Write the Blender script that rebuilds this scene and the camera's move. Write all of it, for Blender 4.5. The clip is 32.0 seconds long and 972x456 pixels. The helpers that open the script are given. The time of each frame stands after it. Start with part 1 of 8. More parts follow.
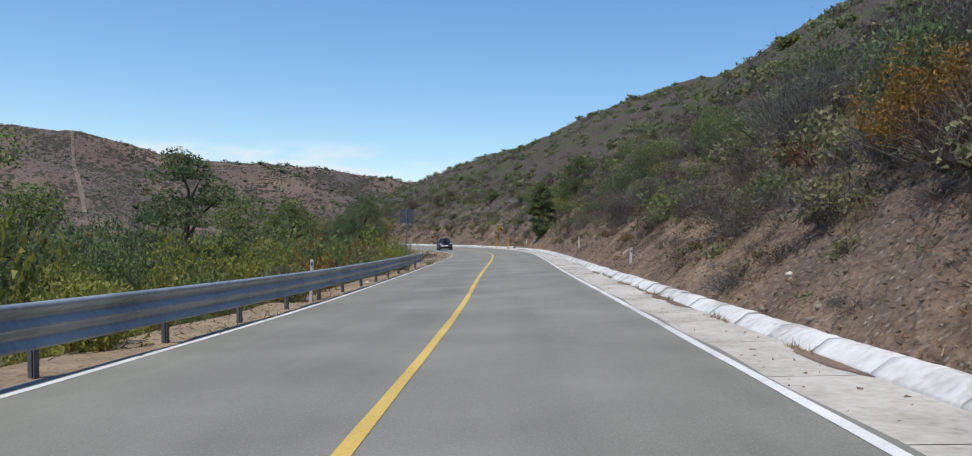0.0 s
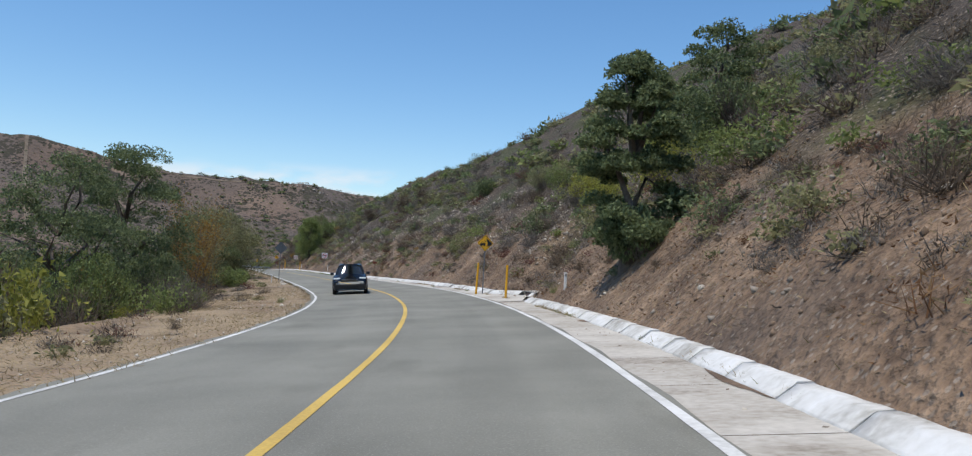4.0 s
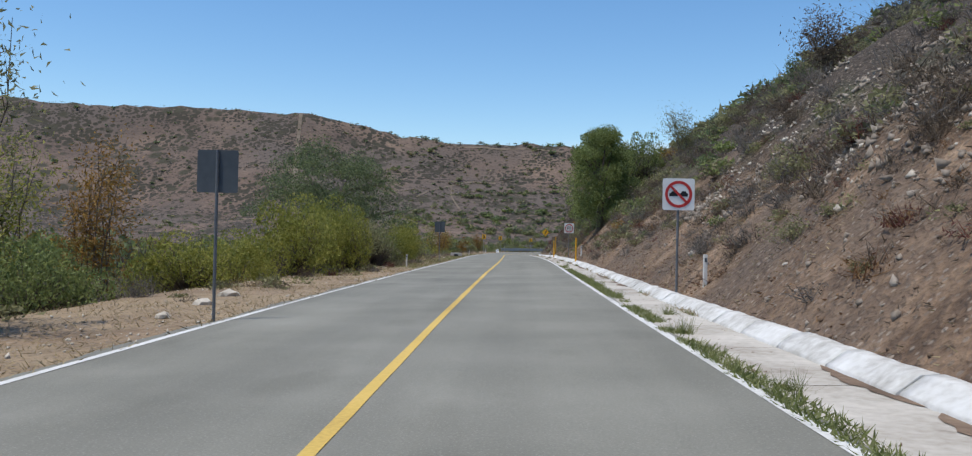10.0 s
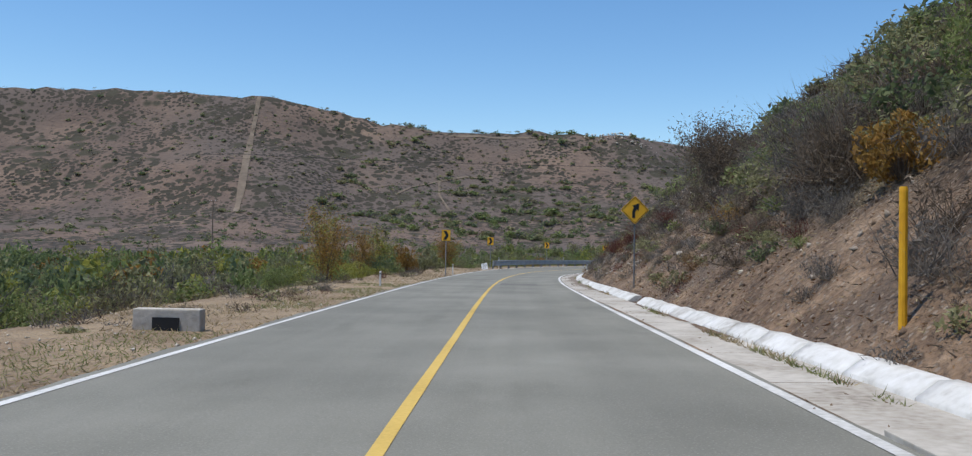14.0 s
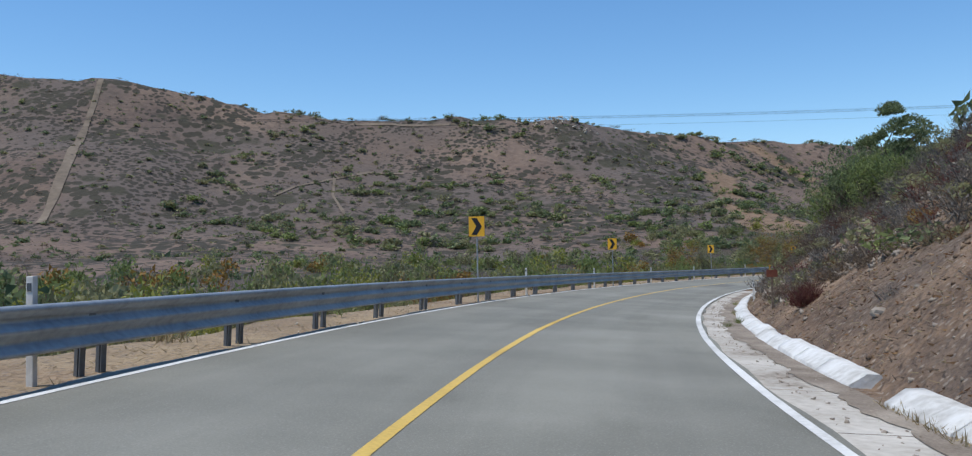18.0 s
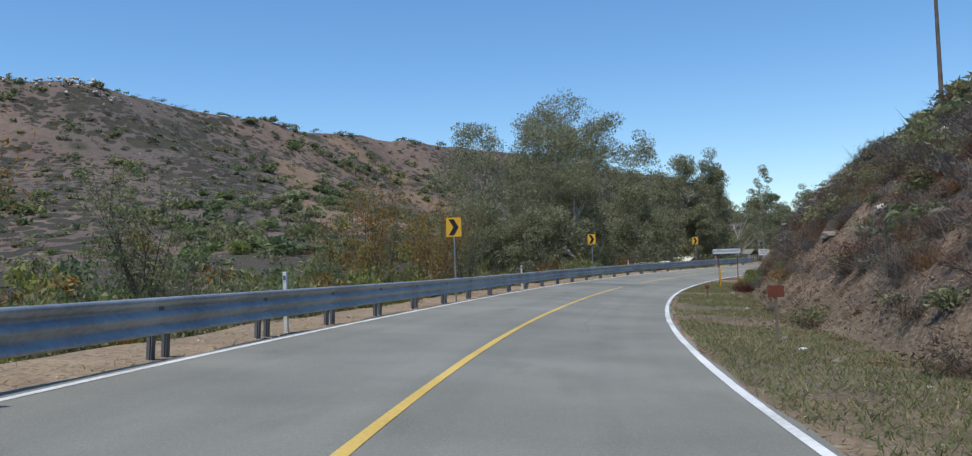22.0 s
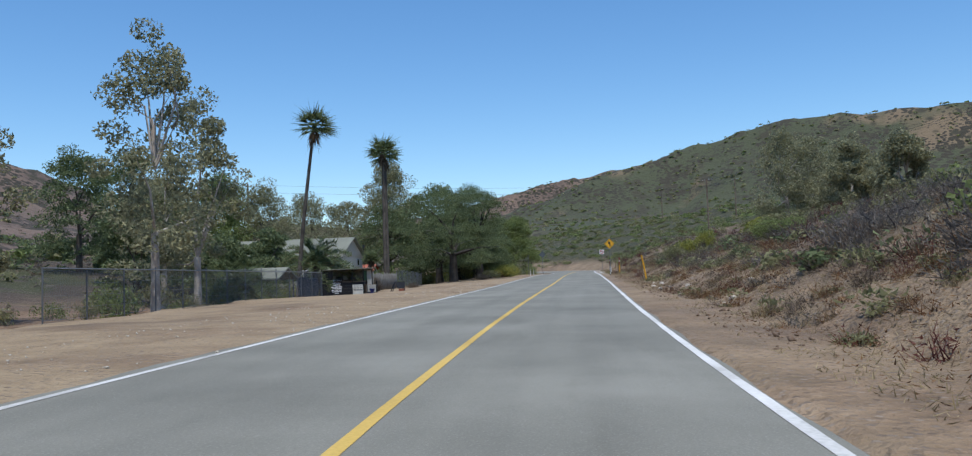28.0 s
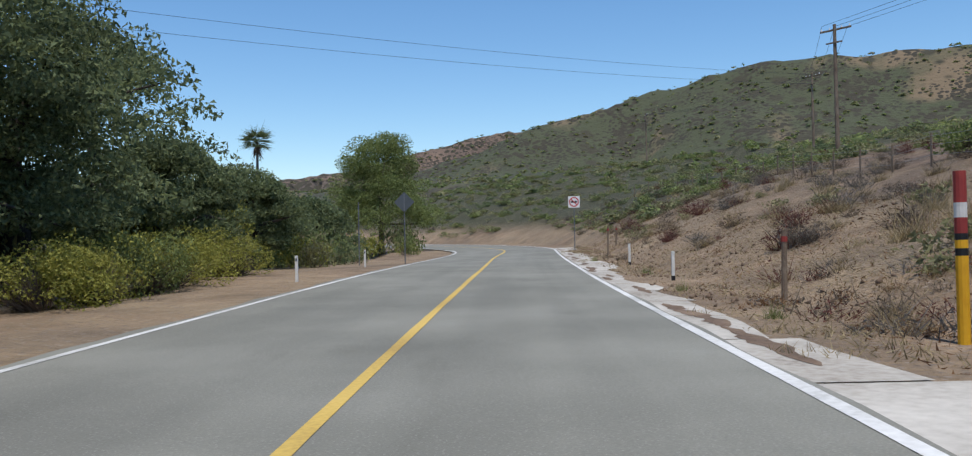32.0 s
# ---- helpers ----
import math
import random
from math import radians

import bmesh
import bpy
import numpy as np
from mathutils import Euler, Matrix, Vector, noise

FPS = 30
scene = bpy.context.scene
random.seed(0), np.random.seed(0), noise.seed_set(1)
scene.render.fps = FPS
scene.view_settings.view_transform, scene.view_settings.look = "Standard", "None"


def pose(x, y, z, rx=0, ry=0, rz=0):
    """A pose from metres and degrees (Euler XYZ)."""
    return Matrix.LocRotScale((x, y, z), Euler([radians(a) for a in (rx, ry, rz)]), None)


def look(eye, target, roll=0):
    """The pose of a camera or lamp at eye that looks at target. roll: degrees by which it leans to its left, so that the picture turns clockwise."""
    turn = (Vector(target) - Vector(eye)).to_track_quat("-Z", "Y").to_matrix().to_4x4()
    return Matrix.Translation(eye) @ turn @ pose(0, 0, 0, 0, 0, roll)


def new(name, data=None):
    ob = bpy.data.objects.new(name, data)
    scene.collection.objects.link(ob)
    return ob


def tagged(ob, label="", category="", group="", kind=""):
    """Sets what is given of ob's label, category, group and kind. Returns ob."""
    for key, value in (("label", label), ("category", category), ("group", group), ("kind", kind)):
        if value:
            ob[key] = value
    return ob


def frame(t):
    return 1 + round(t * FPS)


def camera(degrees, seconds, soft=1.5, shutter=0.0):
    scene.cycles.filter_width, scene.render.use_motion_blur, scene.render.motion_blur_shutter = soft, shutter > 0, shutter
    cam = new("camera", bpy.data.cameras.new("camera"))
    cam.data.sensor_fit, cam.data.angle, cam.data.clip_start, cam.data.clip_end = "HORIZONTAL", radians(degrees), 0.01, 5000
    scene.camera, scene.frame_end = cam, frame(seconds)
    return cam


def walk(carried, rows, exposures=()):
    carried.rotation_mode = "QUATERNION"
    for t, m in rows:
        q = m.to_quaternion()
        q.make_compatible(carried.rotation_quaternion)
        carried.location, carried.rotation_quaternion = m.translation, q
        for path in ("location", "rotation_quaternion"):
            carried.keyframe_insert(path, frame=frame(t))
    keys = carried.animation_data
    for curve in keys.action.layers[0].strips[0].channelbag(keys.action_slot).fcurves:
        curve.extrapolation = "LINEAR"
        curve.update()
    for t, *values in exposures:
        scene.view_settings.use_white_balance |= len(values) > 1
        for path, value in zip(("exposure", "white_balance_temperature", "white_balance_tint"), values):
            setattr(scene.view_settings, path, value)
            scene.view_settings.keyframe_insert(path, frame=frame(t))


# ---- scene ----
LENS = 59.18
cam = camera(LENS, 32.0, soft=1.2)
PATH = [
    (0.0, look((0.000, 0.000, 1.352), (0.000, 9.998, 1.532), 1.75)),
    (0.5, look((0.349, 9.294, 1.307), (0.366, 19.291, 1.561), 2.80)),
    (1.0, look((0.705, 18.650, 1.306), (0.753, 28.645, 1.635), 3.62)),
    (1.5, look((1.065, 28.099, 1.356), (1.146, 38.089, 1.806), 2.85)),
    (2.0, look((1.422, 37.574, 1.453), (1.526, 47.561, 1.961), 3.73)),
    (2.5, look((1.791, 46.949, 1.565), (1.945, 56.932, 2.126), 3.13)),
    (3.0, look((2.116, 56.139, 1.678), (2.210, 66.123, 2.228), 2.49)),
    (3.5, look((2.349, 65.105, 1.763), (2.358, 75.091, 2.301), 2.76)),
    (4.0, look((2.452, 73.833, 1.812), (2.316, 83.819, 2.338), 3.21)),
    (4.5, look((2.353, 82.329, 1.819), (1.974, 92.309, 2.333), 3.34)),
    (5.0, look((1.956, 90.627, 1.811), (1.190, 100.588, 2.259), 3.62)),
    (5.5, look((1.245, 98.832, 1.812), (0.132, 108.764, 2.159), 4.51)),
    (6.0, look((0.219, 107.061, 1.835), (-1.246, 116.950, 2.117), 4.35)),
    (6.5, look((-1.196, 115.337, 1.848), (-3.139, 125.143, 2.112), 3.48)),
    (7.0, look((-2.914, 123.667, 1.856), (-5.136, 133.409, 2.237), 3.67)),
    (7.5, look((-5.029, 132.043, 1.848), (-7.794, 141.647, 2.193), 4.04)),
    (8.0, look((-7.586, 140.459, 1.840), (-10.840, 149.910, 2.141), 3.84)),
    (8.5, look((-10.403, 148.970, 1.859), (-13.850, 158.353, 2.130), 3.63)),
    (9.0, look((-13.304, 157.625, 1.865), (-16.788, 166.997, 2.074), 2.66)),
    (9.5, look((-16.224, 166.427, 1.861), (-19.707, 175.800, 2.002), 1.96)),
    (10.0, look((-19.183, 175.383, 1.858), (-22.686, 184.749, 1.981), 1.29)),
    (10.5, look((-22.213, 184.553, 1.833), (-25.719, 193.918, 1.939), 0.92)),
    (11.0, look((-25.355, 194.007, 1.796), (-28.866, 203.369, 1.892), 0.60)),
    (11.5, look((-28.631, 203.757, 1.756), (-32.157, 213.110, 2.059), 0.69)),
    (12.0, look((-32.032, 213.744, 1.734), (-35.583, 223.087, 2.034), 0.85)),
    (12.5, look((-35.517, 223.880, 1.690), (-39.092, 233.214, 1.973), 0.68)),
    (13.0, look((-39.036, 234.107, 1.611), (-42.606, 243.444, 1.890), 0.68)),
    (13.5, look((-42.542, 244.365, 1.518), (-46.098, 253.709, 1.763), 0.58)),
    (14.0, look((-45.983, 254.549, 1.405), (-49.512, 263.903, 1.624), 0.98)),
    (14.5, look((-49.317, 264.567, 1.289), (-52.821, 273.931, 1.482), 0.91)),
    (15.0, look((-52.531, 274.362, 1.167), (-56.020, 283.733, 1.333), 0.88)),
    (15.5, look((-55.622, 283.903, 1.033), (-59.110, 293.274, 1.172), 0.90)),
    (16.0, look((-58.589, 293.201, 0.887), (-62.088, 302.567, 1.053), 0.77)),
    (16.5, look((-61.439, 302.368, 0.745), (-64.933, 311.736, 0.947), 0.41)),
    (17.0, look((-64.151, 311.595, 0.615), (-67.560, 320.993, 0.862), 0.12)),
    (17.5, look((-66.610, 320.945, 0.496), (-69.764, 330.431, 0.765), -0.44)),
    (18.0, look((-68.654, 330.340, 0.384), (-71.369, 339.956, 0.783), -1.00)),
    (18.5, look((-70.186, 339.736, 0.260), (-72.339, 349.493, 0.659), -1.65)),
    (19.0, look((-71.167, 349.159, 0.131), (-72.681, 359.035, 0.559), -2.35)),
    (19.5, look((-71.647, 358.617, -0.004), (-72.603, 368.563, 0.405), -3.25)),
    (20.0, look((-71.629, 368.107, -0.131), (-71.995, 378.091, 0.297), -3.51)),
    (20.5, look((-71.140, 377.646, -0.224), (-71.003, 387.636, 0.185), -3.10)),
    (21.0, look((-70.150, 387.271, -0.282), (-69.449, 397.237, 0.139), -2.55)),
    (21.5, look((-68.573, 397.001, -0.348), (-67.234, 406.902, 0.068), -2.33)),
    (22.0, look((-66.371, 406.803, -0.454), (-64.406, 416.596, 0.042), -1.93)),
    (22.5, look((-63.532, 416.576, -0.574), (-60.925, 426.219, -0.127), -2.12)),
    (23.0, look((-60.138, 426.255, -0.647), (-57.047, 435.755, -0.206), -1.84)),
    (23.5, look((-56.293, 435.835, -0.650), (-52.834, 445.208, -0.226), -2.27)),
    (24.0, look((-52.123, 445.240, -0.603), (-48.384, 454.500, -0.090), -2.72)),
    (24.5, look((-47.583, 454.280, -0.493), (-43.354, 463.318, 0.172), -2.63)),
    (25.0, look((-42.516, 462.821, -0.365), (-37.626, 471.517, 0.321), -3.21)),
    (25.5, look((-36.940, 470.890, -0.235), (-31.522, 479.273, 0.381), -3.68)),
    (26.0, look((-30.772, 478.502, -0.094), (-24.716, 486.440, 0.466), -3.22)),
    (26.5, look((-24.027, 485.771, 0.034), (-17.534, 493.360, 0.539), -2.93)),
    (27.0, look((-16.724, 492.746, 0.177), (-9.791, 499.933, 0.718), -2.48)),
    (27.5, look((-8.921, 499.460, 0.342), (-1.662, 506.313, 0.920), -2.15)),
    (28.0, look((-0.734, 506.022, 0.527), (6.714, 512.666, 1.141), -1.94)),
    (28.5, look((7.736, 512.546, 0.725), (15.286, 519.070, 1.375), -1.84)),
    (29.0, look((16.475, 519.045, 0.936), (24.159, 525.412, 1.577), -1.65)),
    (29.5, look((25.475, 525.549, 1.146), (33.253, 531.802, 1.776), -1.34)),
    (30.0, look((34.723, 532.127, 1.349), (42.565, 538.306, 1.915), -1.05)),
    (30.5, look((44.208, 538.816, 1.541), (52.101, 544.944, 1.914), -0.72)),
    (31.0, look((53.905, 545.625, 1.734), (61.828, 551.721, 2.017), -0.80)),
    (31.5, look((63.808, 552.569, 1.885), (71.745, 558.649, 2.058), -1.33)),
    (32.0, look((73.904, 559.653, 2.037), (81.845, 565.727, 2.240), -1.13)),
]
# the picture turns bluer round the bend and by the yard
walk(cam, PATH, [(0, 0, 6500, 10), (16, 0, 6450, 10), (18, 0, 6250, 9), (26, 0, 6200, 9), (28.5, 0, 6100, 9), (29.3, -.04, 6050, 8), (30.4, -.05, 6100, 9), (31, -.03, 6300, 9), (32, 0, 6500, 10)])

# ---- world, sun ----
world = bpy.data.worlds.new("sky")
scene.world = world
world.use_nodes = True
wt = world.node_tree
sky = wt.nodes.new("ShaderNodeTexSky")
sky.sky_type = "NISHITA"
sky.sun_disc = False
SUN_EL, SUN_AZ = radians(71), radians(226)   # azimuth clockwise from +y, where the sun stands
sky.sun_elevation, sky.sun_rotation = SUN_EL, SUN_AZ
sky.air_density, sky.dust_density, sky.ozone_density = 1.05, 0.03, 3.6
wt.nodes["Background"].inputs["Strength"].default_value = 0.148
clear = wt.nodes.new("ShaderNodeHueSaturation")
clear.inputs["Saturation"].default_value = 1.18
wt.links.new(sky.outputs["Color"], clear.inputs["Color"])
wt.links.new(clear.outputs["Color"], wt.nodes["Background"].inputs["Color"])
sun = new("sun", bpy.data.lights.new("sun", "SUN"))
sun.data.energy, sun.data.angle, sun.data.color = 4.0, radians(0.53), (1.0, 0.95, 0.87)
sun.matrix_world = look((200 * math.sin(SUN_AZ), 200 * math.cos(SUN_AZ), 200 * math.tan(SUN_EL)), (0, 0, 0))

# ---- materials ----


def rgba(c):
    return (*c, 1.0)


def material(name, colors, scale=2.0, fine=30.0, rough=0.9, bump=0.3, metal=0.0, depth=0.03, island=False, spec=0.3, detail=6.0, world_space=True):
    """Two scales of variation over a colour ramp, with relief from the fine one."""
    m = bpy.data.materials.new(name)
    m.use_nodes = True
    t = m.node_tree
    b = t.nodes["Principled BSDF"]
    b.inputs["Roughness"].default_value = rough
    b.inputs["Metallic"].default_value = metal
    b.inputs["Specular IOR Level"].default_value = spec
    geo = t.nodes.new("ShaderNodeNewGeometry")
    tc = t.nodes.new("ShaderNodeTexCoord")
    where = geo.outputs["Position"] if world_space else tc.outputs["Object"]
    n1, n2 = t.nodes.new("ShaderNodeTexNoise"), t.nodes.new("ShaderNodeTexNoise")
    for n, s in ((n1, 1.0 / scale), (n2, fine)):
        n.inputs["Scale"].default_value, n.inputs["Detail"].default_value = s, detail
        t.links.new(where, n.inputs["Vector"])
    mix = t.nodes.new("ShaderNodeMath")
    mix.operation = "MULTIPLY_ADD"
    t.links.new(n2.outputs["Fac"], mix.inputs[0])
    mix.inputs[1].default_value = 0.5
    half = t.nodes.new("ShaderNodeMath")
    half.operation = "MULTIPLY_ADD"
    t.links.new(n1.outputs["Fac"], half.inputs[0])
    half.inputs[1].default_value, half.inputs[2].default_value = 0.9, -0.2
    t.links.new(half.outputs[0], mix.inputs[2])
    fac = mix.outputs[0]
    if island:
        add = t.nodes.new("ShaderNodeMath")
        add.operation = "MULTIPLY_ADD"
        t.links.new(geo.outputs["Random Per Island"], add.inputs[0])
        add.inputs[1].default_value = 0.5
        off = t.nodes.new("ShaderNodeMath")
        off.operation = "MULTIPLY_ADD"
        t.links.new(fac, off.inputs[0])
        off.inputs[1].default_value, off.inputs[2].default_value = 0.6, -0.05
        t.links.new(off.outputs[0], add.inputs[2])
        fac = add.outputs[0]
    ramp = t.nodes.new("ShaderNodeValToRGB")
    while len(ramp.color_ramp.elements) < len(colors):
        ramp.color_ramp.elements.new(0.5)
    for k, c in enumerate(colors):
        e = ramp.color_ramp.elements[k]
        e.position, e.color = 0.22 + 0.56 * k / max(1, len(colors) - 1), rgba(c)
    t.links.new(fac, ramp.inputs["Fac"])
    t.links.new(ramp.outputs["Color"], b.inputs["Base Color"])
    if bump:
        bp = t.nodes.new("ShaderNodeBump")
        bp.inputs["Strength"].default_value, bp.inputs["Distance"].default_value = bump, depth
        t.links.new(n2.outputs["Fac"], bp.inputs["Height"])
        t.links.new(bp.outputs["Normal"], b.inputs["Normal"])
    return m


def mixed(t, fac, a, b, how="MIX"):
    """Colour a towards colour b."""
    n = t.nodes.new("ShaderNodeMix")
    n.data_type, n.blend_type = "RGBA", how
    for sock, v in ((n.inputs[0], fac), (n.inputs[6], a), (n.inputs[7], b)):
        if isinstance(v, (int, float)):
            sock.default_value = v
        elif isinstance(v, tuple):
            sock.default_value = rgba(v)
        else:
            t.links.new(v, sock)
    return n.outputs[2]


def ranged(t, value, lo, hi, out_lo=0.0, out_hi=1.0):
    n = t.nodes.new("ShaderNodeMapRange")
    n.interpolation_type = "SMOOTHSTEP"
    for k, v in ((1, lo), (2, hi), (3, out_lo), (4, out_hi)):
        n.inputs[k].default_value = v
    t.links.new(value, n.inputs[0])
    return n.outputs[0]


def noisy(t, where, scale, detail=5.0):
    n = t.nodes.new("ShaderNodeTexNoise")
    n.inputs["Scale"].default_value, n.inputs["Detail"].default_value = scale, detail
    t.links.new(where, n.inputs["Vector"])
    return n.outputs["Fac"]


def spots(t, where, scale, size):
    """Round clumps, scattered: 1 inside, 0 outside."""
    v = t.nodes.new("ShaderNodeTexVoronoi")
    v.inputs["Scale"].default_value = scale
    t.links.new(where, v.inputs["Vector"])
    return v


def hillside_material():
    """Far hillsides: grey-brown soil in broad patches with dark scrub scattered over it, greener on the eastern hill."""
    m = material("hillside", [(0.070, 0.052, 0.043), (0.118, 0.084, 0.066), (0.165, 0.116, 0.087), (0.235, 0.165, 0.115)], 30.0, 0.5, 0.95, 0.7, depth=0.9, detail=9.0)
    t = m.node_tree
    ramp = next(n for n in t.nodes if n.type == "VALTORGB")
    where = t.nodes.new("ShaderNodeNewGeometry").outputs["Position"]
    sep = t.nodes.new("ShaderNodeSeparateXYZ")
    t.links.new(where, sep.inputs[0])
    col = mixed(t, ranged(t, noisy(t, where, .011, 3), .46, .62), ramp.outputs["Color"], (0.112, 0.088, 0.074))
    east, south = ranged(t, sep.outputs["X"], 150, 270), ranged(t, sep.outputs["Y"], 890, 830)
    green = t.nodes.new("ShaderNodeMath")
    green.operation = "MULTIPLY"
    t.links.new(east, green.inputs[0])
    t.links.new(south, green.inputs[1])
    green = green.outputs[0]
    tan = ranged(t, noisy(t, where, .018, 4), .56, .68)
    lush = mixed(t, tan, (0.066, 0.072, 0.040), (0.17, 0.125, 0.078))
    col = mixed(t, green, col, lush)
    for scale, size, dark, seed, soft in ((.55, .46, (0.042, 0.036, 0.027), .05, .05), (.30, .50, (0.046, 0.040, 0.028), .035, .08), (.10, .40, (0.052, 0.047, 0.031), .022, .22)):
        v = spots(t, where, scale, size)
        dens = noisy(t, where, seed, 3)
        lim = t.nodes.new("ShaderNodeMath")
        lim.operation = "SUBTRACT"
        t.links.new(ranged(t, dens, .36, .62, .08, size * 1.18), lim.inputs[0])
        t.links.new(v.outputs["Distance"], lim.inputs[1])
        col = mixed(t, ranged(t, lim.outputs[0], 0.0, soft), col, dark)
    at = t.nodes.new("ShaderNodeAttribute")
    at.attribute_name = "bare"
    worn = t.nodes.new("ShaderNodeMath")
    worn.operation = "MULTIPLY_ADD"
    t.links.new(noisy(t, where, .12, 7), worn.inputs[0])
    worn.inputs[1].default_value = .8
    t.links.new(at.outputs["Fac"], worn.inputs[2])
    col = mixed(t, ranged(t, worn.outputs[0], .86, 1.15, 0, .85), col, mixed(t, noisy(t, where, .35, 8), (0.11, 0.070, 0.043), (0.30, 0.20, 0.125)))
    t.links.new(col, t.nodes["Principled BSDF"].inputs["Base Color"])
    return m


def soil_material():
    """Roadside soil: brown on the cut slopes, pale and dry where the mesh says so."""
    m = material("soil", [(0.044, 0.030, 0.021), (0.130, 0.084, 0.054), (0.240, 0.160, 0.102), (0.42, 0.30, 0.20)], 1.6, 5.5, 0.95, 1.0, depth=0.22, detail=9.0)
    t = m.node_tree
    ramp = next(n for n in t.nodes if n.type == "VALTORGB")
    where = t.nodes.new("ShaderNodeNewGeometry").outputs["Position"]
    at = t.nodes.new("ShaderNodeAttribute")
    at.attribute_name = "dry"
    pale = mixed(t, noisy(t, where, 1.3, 8), (0.20, 0.14, 0.083), (0.45, 0.345, 0.22))
    col = mixed(t, ranged(t, noisy(t, where, .22, 4), .46, .70), ramp.outputs["Color"], mixed(t, noisy(t, where, 2.0, 8), (0.06, 0.042, 0.032), (0.20, 0.145, 0.105)))
    col = mixed(t, at.outputs["Fac"], col, pale)
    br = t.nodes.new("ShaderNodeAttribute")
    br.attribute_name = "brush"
    # brush tones; the dark end puts the shaded gaps between shrubs into the colour
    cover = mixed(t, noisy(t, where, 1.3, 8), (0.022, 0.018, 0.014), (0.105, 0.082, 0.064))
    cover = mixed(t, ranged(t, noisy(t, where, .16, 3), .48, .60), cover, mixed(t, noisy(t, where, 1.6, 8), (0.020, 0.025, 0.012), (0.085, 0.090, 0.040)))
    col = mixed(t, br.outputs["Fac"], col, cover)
    lush = t.nodes.new("ShaderNodeAttribute")
    lush.attribute_name = "lush"
    col = mixed(t, lush.outputs["Fac"], col, mixed(t, noisy(t, where, .4, 8), (0.022, 0.026, 0.014), (0.085, 0.085, 0.045)))
    chips = spots(t, where, 7.0, .3)
    col = mixed(t, ranged(t, chips.outputs["Distance"], .34, .22, 0, .8), col, mixed(t, chips.outputs["Color"], (0.10, 0.07, 0.05), (0.34, 0.28, 0.22)))
    t.links.new(col, t.nodes["Principled BSDF"].inputs["Base Color"])
    return m


def asphalt_material():
    """Worn asphalt with long faint streaks along the lanes."""
    m = material("asphalt", [(0.145, 0.141, 0.117), (0.200, 0.194, 0.162), (0.262, 0.254, 0.215)], 3.0, 45, 0.85, 0.5, depth=0.010)
    t = m.node_tree
    ramp = next(n for n in t.nodes if n.type == "VALTORGB")
    at = t.nodes.new("ShaderNodeAttribute")
    at.attribute_name = "lane"
    mp = t.nodes.new("ShaderNodeMapping")
    mp.inputs["Scale"].default_value = (1.1, .018, 1.0)
    t.links.new(at.outputs["Vector"], mp.inputs["Vector"])
    streak = ranged(t, noisy(t, mp.outputs["Vector"], 1.0, 4), .38, .64)
    mp2 = t.nodes.new("ShaderNodeMapping")
    mp2.inputs["Scale"].default_value = (.8, .25, 1.0)
    t.links.new(at.outputs["Vector"], mp2.inputs["Vector"])
    stain = ranged(t, noisy(t, mp2.outputs["Vector"], 1.0, 7), .56, .72)
    col = mixed(t, streak, ramp.outputs["Color"], (0.90, 0.90, 0.90), "MULTIPLY")
    col = mixed(t, ranged(t, stain, 0, 1, 0, .42), col, (0.74, 0.73, 0.71), "MULTIPLY")
    mp3 = t.nodes.new("ShaderNodeMapping")
    mp3.inputs["Scale"].default_value = (.30, .07, 1.0)
    t.links.new(at.outputs["Vector"], mp3.inputs["Vector"])
    col = mixed(t, ranged(t, noisy(t, mp3.outputs["Vector"], 1.0, 5), .42, .62, 0, .25), col, (1.10, 1.09, 1.06), "MULTIPLY")
    grit = spots(t, t.nodes.new("ShaderNodeNewGeometry").outputs["Position"], 28.0, .4)
    col = mixed(t, ranged(t, grit.outputs["Distance"], .30, .12, 0, .5), col, (0.30, 0.29, 0.26))
    t.links.new(col, t.nodes["Principled BSDF"].inputs["Base Color"])
    return m


def leafy(name, colors, rough=0.65, through_light=0.45):
    """Leaves: each takes its own tone; part of the light passes through."""
    m = material(name, colors, scale=1.5, fine=3.0, rough=rough, bump=0, island=True, spec=0.25, detail=2.0)
    t = m.node_tree
    b, out = t.nodes["Principled BSDF"], t.nodes["Material Output"]
    tr, mx = t.nodes.new("ShaderNodeBsdfTranslucent"), t.nodes.new("ShaderNodeMixShader")
    ramp = next(n for n in t.nodes if n.type == "VALTORGB")
    t.links.new(ramp.outputs["Color"], tr.inputs["Color"])
    mx.inputs["Fac"].default_value = through_light
    t.links.new(b.outputs[0], mx.inputs[1])
    t.links.new(tr.outputs[0], mx.inputs[2])
    t.links.new(mx.outputs[0], out.inputs["Surface"])
    return m


